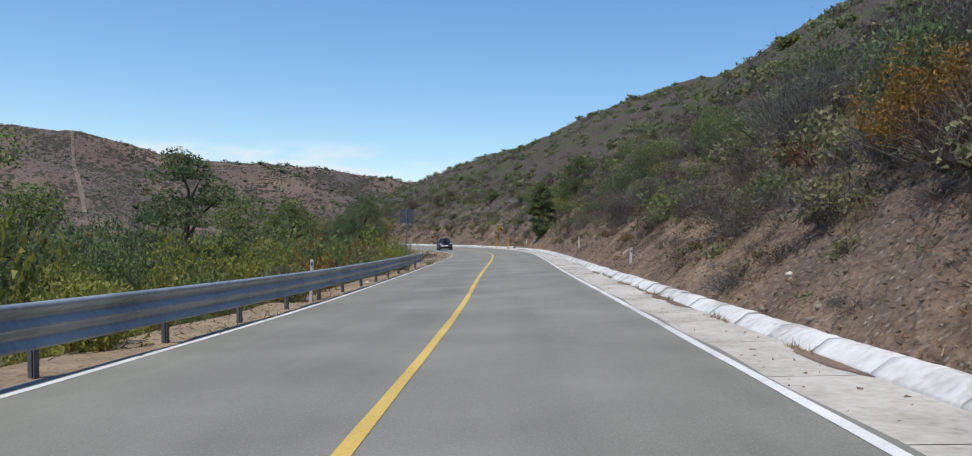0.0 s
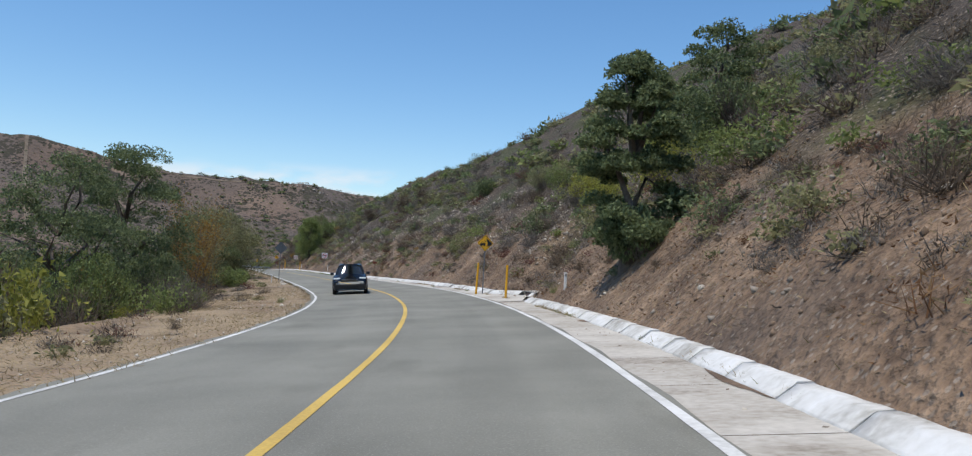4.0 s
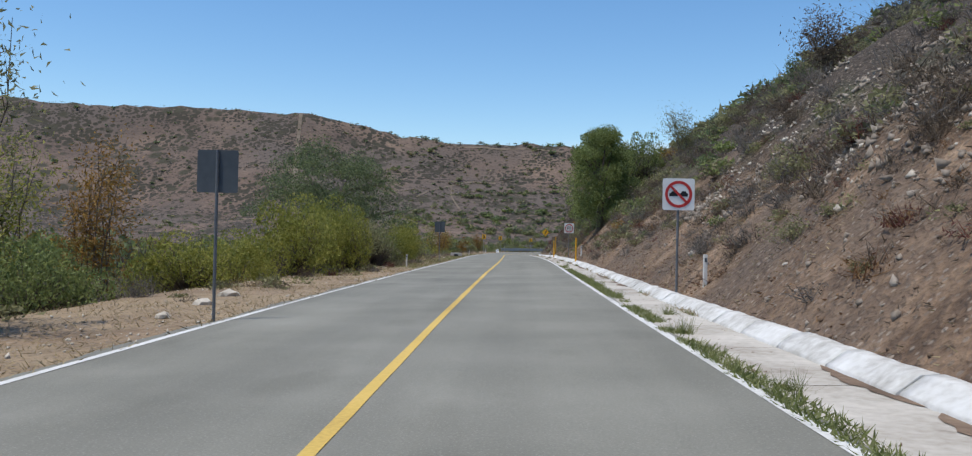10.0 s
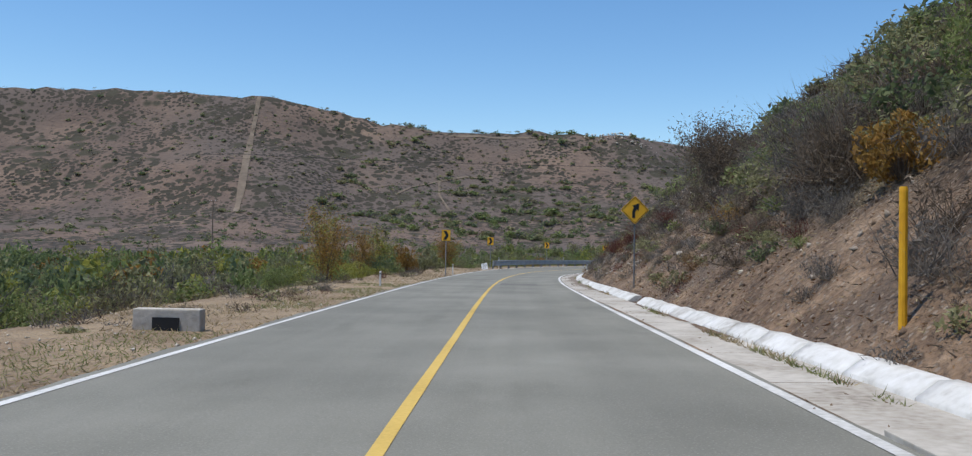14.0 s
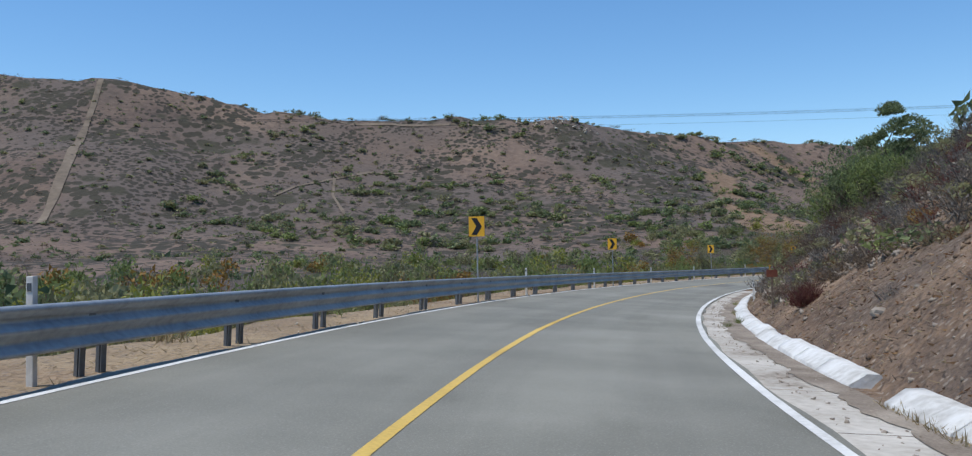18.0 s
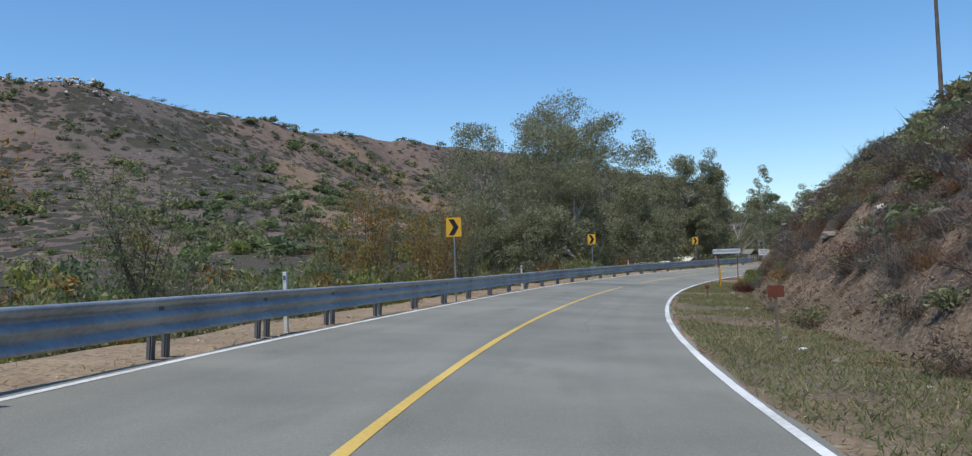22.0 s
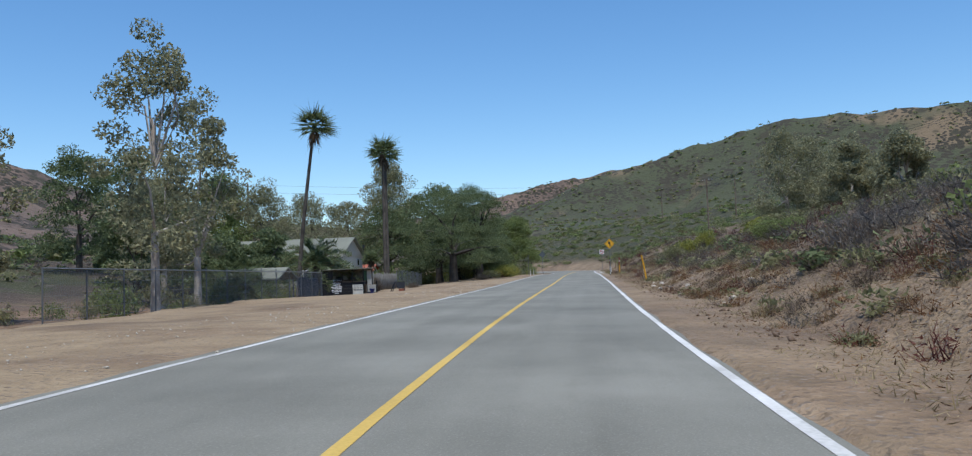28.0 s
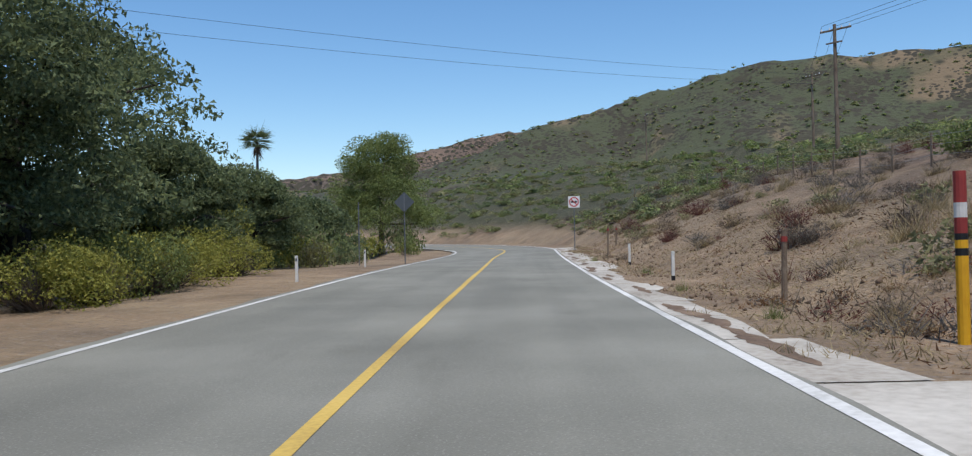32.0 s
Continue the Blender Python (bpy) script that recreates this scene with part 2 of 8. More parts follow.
M = dict(
    asphalt=asphalt_material(),
    patch=material("asphalt_patch", [(0.10, 0.098, 0.085), (0.145, 0.14, 0.122), (0.185, 0.18, 0.155)], 2.0, 40, 0.9, 0.5, depth=0.012),
    crack=material("tar_crack", [(0.06, 0.06, 0.055), (0.10, 0.10, 0.09)], 1.0, 40, 0.8, 0.2),
    yellow_line=material("yellow_road_paint", [(0.38, 0.25, 0.07), (0.56, 0.38, 0.09), (0.66, 0.46, 0.13)], 3.0, 22, 0.7, 0.2, depth=0.004),
    white_line=material("white_road_paint", [(0.34, 0.33, 0.30), (0.60, 0.59, 0.56), (0.76, 0.75, 0.72)], 2.2, 14, 0.7, 0.2, depth=0.004),
    apron=material("gutter_concrete", [(0.17, 0.135, 0.10), (0.36, 0.325, 0.275), (0.47, 0.435, 0.38), (0.56, 0.52, 0.46)], 1.6, 9, 0.9, 0.4),
    kerb=material("whitewashed_kerb", [(0.28, 0.255, 0.215), (0.58, 0.565, 0.53), (0.72, 0.71, 0.69)], 1.4, 7, 0.8, 0.6, depth=0.03),
    soil=soil_material(),
    far_soil=hillside_material(),
    gravel=material("gutter_gravel", [(0.11, 0.085, 0.062), (0.22, 0.18, 0.14), (0.36, 0.31, 0.25)], 0.9, 24, 0.95, 0.8, depth=0.02),
    palm_bark=material("palm_bark", [(0.05, 0.042, 0.034), (0.10, 0.085, 0.068), (0.16, 0.135, 0.11)], 0.6, 12, 0.95, 0.6),
    rock=material("rock", [(0.12, 0.10, 0.08), (0.24, 0.20, 0.16), (0.38, 0.33, 0.27)], 1.5, 5, 0.9, 0.7, depth=0.05),
    clod=material("earth_clod", [(0.08, 0.055, 0.038), (0.165, 0.112, 0.076), (0.26, 0.185, 0.125)], 1.0, 9, 0.95, 0.5),
    pale_rock=material("pale_rock", [(0.34, 0.30, 0.24), (0.48, 0.43, 0.36), (0.60, 0.55, 0.47)], 1.0, 7, 0.9, 0.6, depth=0.04),
    steel=material("galvanised_steel", [(0.20, 0.21, 0.215), (0.33, 0.34, 0.345), (0.44, 0.45, 0.45)], 1.2, 9, 0.48, 0.1, metal=0.55, depth=0.004, spec=0.5),
    dark_steel=material("weathered_post_steel", [(0.12, 0.13, 0.14), (0.2, 0.21, 0.22)], 0.6, 14, 0.6, 0.2, metal=0.4),
    sign_yellow=material("sign_yellow", [(0.68, 0.34, 0.010), (0.80, 0.42, 0.015)], 1.0, 4, 0.45, 0.05, spec=0.5),
    sign_black=material("sign_black", [(0.012, 0.012, 0.013), (0.022, 0.022, 0.024)], 1.0, 6, 0.5, 0.0),
    sign_white=material("sign_white", [(0.66, 0.66, 0.65), (0.80, 0.80, 0.79)], 1.0, 5, 0.5, 0.0),
    sign_red=material("sign_red", [(0.42, 0.03, 0.03), (0.55, 0.045, 0.04)], 1.0, 5, 0.5, 0.0),
    sign_back=material("sign_back_aluminium", [(0.07, 0.082, 0.092), (0.12, 0.135, 0.148)], 0.8, 6, 0.6, 0.05, metal=0.2),
    post_yellow=material("post_yellow", [(0.58, 0.28, 0.012), (0.75, 0.40, 0.02)], 0.5, 8, 0.6, 0.2),
    post_white=material("post_white", [(0.52, 0.50, 0.46), (0.74, 0.72, 0.68)], 0.4, 12, 0.8, 0.3),
    post_red=material("post_red", [(0.22, 0.03, 0.03), (0.33, 0.05, 0.04)], 0.5, 8, 0.6, 0.1),
    rust=material("rusty_plate", [(0.12, 0.035, 0.02), (0.22, 0.07, 0.04)], 0.4, 9, 0.85, 0.3),
    bark=material("bark", [(0.06, 0.045, 0.035), (0.12, 0.095, 0.075), (0.19, 0.16, 0.13)], 0.8, 14, 0.95, 0.8, depth=0.03),
    oak_bark=material("oak_bark", [(0.028, 0.023, 0.019), (0.055, 0.046, 0.038), (0.09, 0.078, 0.065)], 0.8, 14, 0.95, 0.8, depth=0.03),
    pale_bark=material("pale_bark", [(0.26, 0.21, 0.17), (0.40, 0.35, 0.30), (0.55, 0.50, 0.44)], 1.0, 6, 0.85, 0.4, depth=0.02),
    wood=material("weathered_wood", [(0.10, 0.07, 0.05), (0.19, 0.14, 0.10), (0.26, 0.21, 0.16)], 0.7, 16, 0.9, 0.5),
    green_leaf=leafy("green_leaf", [(0.103, 0.128, 0.041), (0.190, 0.232, 0.076), (0.29, 0.33, 0.12)]),
    oak_leaf=leafy("oak_leaf", [(0.078, 0.100, 0.046), (0.145, 0.180, 0.082), (0.235, 0.28, 0.13)]),
    bright_leaf=leafy("bright_leaf", [(0.165, 0.172, 0.034), (0.285, 0.285, 0.058), (0.41, 0.39, 0.10)], through_light=0.45),
    olive_leaf=leafy("olive_leaf", [(0.135, 0.134, 0.066), (0.235, 0.230, 0.112), (0.34, 0.325, 0.165)]),
    gum_leaf=leafy("gum_leaf", [(0.150, 0.150, 0.086), (0.270, 0.265, 0.150), (0.39, 0.375, 0.215)]),
    dry_leaf=leafy("dry_leaf", [(0.080, 0.061, 0.045), (0.148, 0.114, 0.083), (0.24, 0.19, 0.14)], rough=0.9),
    grey_leaf=leafy("grey_brush", [(0.090, 0.080, 0.070), (0.165, 0.147, 0.128), (0.26, 0.235, 0.205)], rough=0.9),
    orange_leaf=leafy("orange_leaf", [(0.16, 0.085, 0.02), (0.28, 0.15, 0.035), (0.36, 0.23, 0.06)], through_light=0.35),
    rust_leaf=leafy("rust_leaf", [(0.09, 0.045, 0.025), (0.19, 0.10, 0.05), (0.32, 0.20, 0.10)], rough=0.9),
    red_leaf=leafy("red_brush", [(0.085, 0.030, 0.025), (0.14, 0.055, 0.045), (0.20, 0.09, 0.07)], rough=0.9),
    straw=leafy("straw", [(0.20, 0.15, 0.08), (0.32, 0.25, 0.14), (0.44, 0.36, 0.21)], rough=0.9, through_light=0.3),
    grass=leafy("green_grass", [(0.12, 0.145, 0.045), (0.20, 0.225, 0.075), (0.29, 0.29, 0.13)], through_light=0.45),
)

# ---- plan: the road's middle line, every 18 m; heights; bank in degrees (right side up) ----
ROAD_XY = [(-2.1, -35.9), (-1.6, -18.0), (-1.1, 0.0), (-0.5, 18.0), (-0.1, 36.0), (0.5, 54.0), (0.9, 72.0), (0.6, 90.0), (-1.2, 107.9), (-4.7, 125.6), (-9.8, 142.8), (-15.5, 159.9), (-21.2, 177.0), (-26.8, 194.1), (-32.4, 211.2), (-38.1, 228.2), (-44.0, 245.3), (-49.8, 262.3), (-55.6, 279.4), (-61.2, 296.5), (-66.3, 313.7), (-70.4, 331.2), (-72.7, 349.1), (-73.2, 367.1), (-72.0, 385.0), (-69.0, 402.8), (-64.0, 420.1), (-57.5, 436.8), (-49.7, 453.1), (-40.3, 468.4), (-29.0, 482.4), (-16.1, 495.0), (-2.3, 506.5), (12.0, 517.4), (26.6, 528.0), (41.3, 538.4), (56.0, 548.8), (70.7, 559.1), (85.4, 569.5), (100.1, 579.9), (114.8, 590.3), (129.5, 600.6), (142.4, 613.2), (153.1, 627.7), (161.4, 643.7), (167.0, 660.8), (169.8, 678.6), (172.6, 696.4)]
ROAD_Z = [0.07, -0.00, -0.07, -0.11, -0.03, 0.13, 0.28, 0.34, 0.35, 0.37, 0.39, 0.41, 0.40, 0.37, 0.32, 0.24, 0.10, -0.08, -0.30, -0.53, -0.75, -0.94, -1.15, -1.35, -1.52, -1.68, -1.79, -1.83, -1.73, -1.55, -1.34, -1.09, -0.81, -0.50, -0.19, 0.11, 0.42, 0.73, 0.95, 1.16, 1.38, 1.60, 1.81, 2.03, 2.24, 2.46, 2.68, 2.89]
ROAD_BANK = [2.5, 2.5, 2.5, 3.6, 4.5, 4.4, 4.4, 4.7, 4.9, 5.0, 4.2, 3.1, 2.1, 1.6, 1.8, 1.9, 1.8, 1.2, 0.7, 0.1, -0.8, -1.9, -2.9, -3.2, -2.9, -2.9, -3.2, -3.4, -3.5, -3.5, -3.3, -2.7, -1.7, -0.7, 0.1, 0.6, 0.8, 0.8, 0.0, 0.0, 2.0, 2.0, 2.0, 2.0, 2.0, 2.0, 2.0, 2.0]
S_FIRST, STEP = -36.0, 18.0
EDGE_L, EDGE_R, RAIL_L = -3.85, 3.61, -4.25   # the white lines and the guard rail
# how the painted road sways about the middle line, every 12 m
SWAY = [0.03, 0.02, 0.02, 0, -0.03, -0.06, -0.11, -0.19, -0.25, -0.25, -0.22, -0.11, 0.10, 0.19, 0.08, 0.08, 0.13, 0.16, 0.05, -0.02, -0.08, -0.12, -0.04, 0.09, 0.18, 0.20, 0.14, 0.06, -0.02, -0.07, -0.08, -0.04, -0.01, -0.07, -0.04, 0.01, 0.01, 0.02, 0.03, 0.0, -0.02, -0.02, 0.0, 0.06, 0.06, 0.01, -0.19, -0.35, -0.32, -0.20, -0.07, 0.03, 0.07, 0.11, 0.10, 0.01, -0.01, -0.02, -0.02, 0.07, 0.14, 0.14, 0.12, 0.08, 0.03]


def smooth_curve(xk, yk, xq):
    """Natural cubic spline."""
    xk, yk, xq = np.asarray(xk, float), np.asarray(yk, float), np.asarray(xq, float)
    n, h = len(xk), np.diff(xk)
    a, r = np.eye(n), np.zeros(n)
    for k in range(1, n - 1):
        a[k, k - 1:k + 2] = h[k - 1], 2 * (h[k - 1] + h[k]), h[k]
        r[k] = 6 * ((yk[k + 1] - yk[k]) / h[k] - (yk[k] - yk[k - 1]) / h[k - 1])
    m = np.linalg.solve(a, r)
    k = np.clip(np.searchsorted(xk, xq) - 1, 0, n - 2)
    u, w, g = xq - xk[k], xk[k + 1] - xq, h[k]
    return (m[k] * w**3 + m[k + 1] * u**3) / (6 * g) + (yk[k] / g - m[k] * g / 6) * w + (yk[k + 1] / g - m[k + 1] * g / 6) * u


KNOT = S_FIRST + STEP * np.arange(len(ROAD_Z))
S_LAST = KNOT[-1]
SD = np.arange(S_FIRST, S_LAST + 0.1, 1.0)
CXY = np.stack([smooth_curve(KNOT, [p[k] for p in ROAD_XY], SD) for k in (0, 1)], 1)
CZ, CB = smooth_curve(KNOT, ROAD_Z, SD), np.tan(np.radians(smooth_curve(KNOT, ROAD_BANK, SD)))
CT = np.gradient(CXY, axis=0)
CT /= np.hypot(*CT.T)[:, None]


def at_s(s):
    """Middle line, right-hand way, height and bank at stations s."""
    s = np.asarray(s, float)
    x, y = np.interp(s, SD, CXY[:, 0]), np.interp(s, SD, CXY[:, 1])
    tx, ty = np.interp(s, SD, CT[:, 0]), np.interp(s, SD, CT[:, 1])
    return x, y, ty, -tx, np.interp(s, SD, CZ), np.interp(s, SD, CB)


def sway(s):
    return np.interp(s, S_FIRST + 12.0 * np.arange(len(SWAY)), SWAY)


def smoothstep(a, b, v):
    u = np.clip((np.asarray(v, float) - a) / (b - a), 0, 1)
    return u * u * (3 - 2 * u)


# height of the cut slope on the right, its first steepness, the verge on the left and the drop past it, by station
SLOPE_S = [-36, 0, 40, 70, 100, 140, 180, 215, 250, 285, 320, 350, 375, 400, 425, 450, 470, 484, 494, 506, 530, 560, 590, 640, 700]
SLOPE_TOP = [35.9, 37.2, 41.1, 54.3, 55.4, 53.3, 50.6, 45.6, 44.6, 48.9, 39.4, 51.9, 25.6, 23.9, 17.4, 15.4, 13.5, 12.5, 14.5, 21.0, 22.9, 10.3, 6.9, 6.6, 9.7]
SLOPE_G = [0.80, 0.84, 0.93, 1.08, 1.06, 0.95, 0.99, 1.00, 0.97, 0.94, 0.98, 0.97, 0.86, 1.02, 0.88, 0.98, 1.12, 1.42, 1.45, 1.10, 1.02, 0.44, 0.39, 0.28, 0.51]
VERGE_S = [-36, 50, 62, 100, 160, 240, 300, 345, 352, 520, 530, 560, 600, 632, 660, 720]
VERGE_W = [1.5, 1.6, 4.0, 6.0, 5.0, 4.5, 5.0, 4.0, 1.9, 1.9, 4.5, 10.0, 14.0, 12.5, 8.0, 5.0]
DROP = [2.0, 1.8, 1.2, 1.0, 1.0, 1.2, 1.4, 1.6, 1.8, 2.0, 1.6, .6, .5, .5, 1.0, 1.2]
# how far out the cut slope begins, where there is no kerb
FOOT_S = [0, 108.5, 111.6, 114.0, 117.1, 259.2, 262.3, 264.7, 267.8, 401, 412, 476, 488, 500, 536, 560, 640, 720]
FOOT = [5.27, 5.27, 6.5, 6.5, 5.27, 5.27, 6.5, 6.5, 5.27, 5.1, 7.6, 7.4, 6.0, 7.0, 7.2, 6.4, 6.4, 6.4]
KERB_RUNS = ((-36, 108.3), (117.3, 259), (268, 400))


def hash_noise(x, y, size, seed=0.0):
    """Soft value noise on a lattice of that size, -1 to 1."""
    x, y = np.asarray(x, float) / size, np.asarray(y, float) / size
    ix, iy = np.floor(x), np.floor(y)
    fx, fy = x - ix, y - iy
    fx, fy = fx * fx * (3 - 2 * fx), fy * fy * (3 - 2 * fy)

    def rnd(a, b):
        v = np.sin(a * 127.1 + b * 311.7 + seed * 74.7) * 43758.5453
        return v - np.floor(v)
    return 2 * ((rnd(ix, iy) * (1 - fx) + rnd(ix + 1, iy) * fx) * (1 - fy) + (rnd(ix, iy + 1) * (1 - fx) + rnd(ix + 1, iy + 1) * fx) * fy) - 1


def in_run(s, runs=KERB_RUNS):
    s = np.asarray(s, float)
    return np.max([smoothstep(a - .6, a, s) * (1 - smoothstep(b, b + .6, s)) for a, b in runs], axis=0)


# crest lines of the two large hills: x, y, height
CREST_L = [(-760, 250, 84), (-600, 420, 80), (-480, 505, 76), (-380, 560, 73), (-291, 594, 71), (-240, 622, 61), (-190, 640, 55), (-128, 662, 56), (-70, 715, 51), (-10, 760, 53), (60, 800, 48), (170, 850, 42)]
CREST_F = [(400, 1010, 40), (450, 950, 52), (500, 900, 70), (560, 850, 84), (640, 800, 92)]
CREST_R = [(385, 850, 36), (420, 800, 57), (467, 757, 78), (480, 700, 88), (490, 650, 86), (500, 590, 84), (500, 500, 80), (480, 400, 74), (440, 260, 60)]


def crest_height(x, y, line, reach, side):
    """Height of a hill over its foot: falls off from its crest on the side that faces the road."""
    best, zc, sgn = np.full(np.shape(x), 1e9), np.zeros(np.shape(x)), np.zeros(np.shape(x))
    for (ax, ay, az), (bx, by, bz) in zip(line[:-1], line[1:]):
        dx, dy = bx - ax, by - ay
        u = np.clip(((x - ax) * dx + (y - ay) * dy) / (dx * dx + dy * dy), 0, 1)
        ex, ey = x - ax - u * dx, y - ay - u * dy
        d = np.hypot(ex, ey)
        near = d < best
        best, zc = np.where(near, d, best), np.where(near, az + u * (bz - az), zc)
        sgn = np.where(near, np.sign(dx * ey - dy * ex) * side, sgn)
    gully = 1 + 0.16 * hash_noise(x, y, 62, 3) + 0.10 * hash_noise(x, y, 27, 5)
    return np.where(sgn > 0, zc * np.exp(-np.minimum(best, 260) / 900), zc * np.exp(-best / (reach * gully)))


def roadside(s, l):
    """Ground height at station s and offset l from the middle line (right is +)."""
    s, l = np.broadcast_arrays(np.asarray(s, float), np.asarray(l, float))
    x, y, rx, ry, z, b = at_s(s)
    wx, wy = x + rx * l, y + ry * l
    flat = z + np.clip(l, -9, 7) * b
    l = l - sway(s) * (1 - smoothstep(6, 10, np.abs(l)))
    k = in_run(s)
    foot = np.where(k > .5, 5.27, np.interp(s, FOOT_S, FOOT))
    rise = np.interp(s, SLOPE_S, SLOPE_TOP)
    g = np.interp(s, SLOPE_S, SLOPE_G) * (1 + .09 * np.maximum(foot - 5.2, 0))
    r = np.maximum(l - foot, 0)
    top = rise * (1 + 0.18 * hash_noise(wx, wy, 23, 1))
    right = top * (1 - np.exp(-r * g / np.maximum(top, .1))) + 0.15 * k * smoothstep(5.1, 5.27, l)
    rough = smoothstep(.5, 4, r)
    right = right + rough * (0.55 * hash_noise(wx, wy, 6.0, 2) + 0.30 * hash_noise(wx, wy, 2.3, 4) + 0.12 * hash_noise(wx, wy, .9, 6)) * np.clip(g, .3, 1)
    w, d = np.interp(s, VERGE_S, VERGE_W), np.interp(s, VERGE_S, DROP)
    q = np.maximum(-l - 4.1 - w, 0)
    left = -d * (1 - np.exp(-q * .55 / np.maximum(d, .2)))
    left = left + smoothstep(.4, 2.0, -l - 4.1) * (0.05 * hash_noise(wx, wy, 1.7, 8) + 0.05 * hash_noise(wx, wy, 4.2, 9)) + smoothstep(0, 6, q) * .4 * hash_noise(wx, wy, 7, 10)
    # the dirt forecourt of the yard falls gently away from the road
    left = left - .034 * smoothstep(588, 606, s) * (1 - smoothstep(640, 662, s)) * np.clip(-l - 5, 0, 11)
    shoulder = -0.04 * smoothstep(3.68, 3.8, np.where(l < 0, -l - .42, l))
    return flat + shoulder + np.where(l > 0, right, left)


def nearest(x, y):
    """Station and offset of places by the nearest point of the middle line."""
    x, y = np.ravel(x), np.ravel(y)
    s, l = np.empty(len(x)), np.empty(len(x))
    for k in range(0, len(x), 4000):
        d = (x[k:k + 4000, None] - CXY[None, :, 0])**2 + (y[k:k + 4000, None] - CXY[None, :, 1])**2
        n = d.argmin(1)
        ex, ey = x[k:k + 4000] - CXY[n, 0], y[k:k + 4000] - CXY[n, 1]
        s[k:k + 4000] = SD[n] + ex * CT[n, 0] + ey * CT[n, 1]
        l[k:k + 4000] = ex * CT[n, 1] - ey * CT[n, 0]
    return s, l


def hills(x, y):
    return np.maximum(crest_height(x, y, CREST_L, 62.0, 1), np.maximum(crest_height(x, y, CREST_R, 92.0, 1), crest_height(x, y, CREST_F, 80.0, 1)))


def land(x, y):
    """Height of the land anywhere."""
    shape = np.shape(x)
    x, y = np.ravel(np.asarray(x, float)), np.ravel(np.asarray(y, float))
    s, l = nearest(x, y)
    near = roadside(np.clip(s, S_FIRST, S_LAST), np.clip(l, -70, 120))
    far = hills(x, y)
    far = far + smoothstep(4, 30, far) * (1.6 * hash_noise(x, y, 19, 11) + .8 * hash_noise(x, y, 8, 12))
    w = smoothstep(16, 60, np.where(l < 0, -l, l - 6))
    return (near * (1 - w * smoothstep(5, 38, far)) + far * w).reshape(shape)


def ground_at(s, l):
    """A point of the ground near the road."""
    x, y, rx, ry, _, _ = (float(v) for v in at_s(s))
    x, y = x + rx * l, y + ry * l
    return Vector((x, y, float(land(np.array([x]), np.array([y]))[0])))


def heading(s):
    """Degrees that turn +y into the road's way at s."""
    _, _, rx, ry, _, _ = (float(v) for v in at_s(s))
    return math.degrees(math.atan2(ry, rx))


# ---- mesh helpers ----


def mesh_from(name, verts, faces, mat=None, smooth=False):
    me = bpy.data.meshes.new(name)
    verts, faces = np.asarray(verts, np.float32), np.asarray(faces, np.int32)
    me.vertices.add(len(verts))
    me.vertices.foreach_set("co", verts.ravel())
    n = faces.shape[1]
    me.loops.add(faces.size)
    me.loops.foreach_set("vertex_index", faces.ravel())
    me.polygons.add(len(faces))
    me.polygons.foreach_set("loop_start", np.arange(0, faces.size, n, dtype=np.int32))
    me.polygons.foreach_set("loop_total", np.full(len(faces), n, np.int32))
    if smooth:
        me.polygons.foreach_set("use_smooth", np.ones(len(faces), bool))
    if mat:
        me.materials.append(mat)
    me.update(calc_edges=True)
    return me


def sheet(name, grid, mat, smooth=True):
    """A sheet from a rows x columns x 3 array."""
    r, c = grid.shape[:2]
    k = np.arange(r * c).reshape(r, c)
    f = np.stack([k[:-1, :-1], k[:-1, 1:], k[1:, 1:], k[1:, :-1]], -1).reshape(-1, 4)
    return mesh_from(name, grid.reshape(-1, 3), f, mat, smooth)


def part(name, bm, mat, parent=None, label="", smooth=False):
    me = bpy.data.meshes.new(name)
    if smooth:
        for f in bm.faces:
            f.smooth = True
    bm.to_mesh(me)
    bm.free()
    me.materials.append(mat)
    ob = new(name, me)
    if parent:
        ob.parent = parent
    return tagged(ob, label)


def mesh_part(name, me, parent, label=""):
    ob = new(name, me)
    ob.parent = parent
    return tagged(ob, label)


def add_box(bm, x, y, z, sx, sy, sz, bevel=0.0, turn=None):
    m = Matrix.Translation((x, y, z)) @ (turn or Matrix.Identity(4)) @ Matrix.Diagonal((sx, sy, sz, 1))
    g = bmesh.ops.create_cube(bm, size=1.0, matrix=m)
    if bevel:
        edges = list({e for v in g["verts"] for e in v.link_edges})
        bmesh.ops.bevel(bm, geom=edges, offset=bevel, segments=2, affect="EDGES", profile=0.6)
    return bm


def box(x, y, z, sx, sy, sz, bevel=0.0, turn=None):
    return add_box(bmesh.new(), x, y, z, sx, sy, sz, bevel, turn)


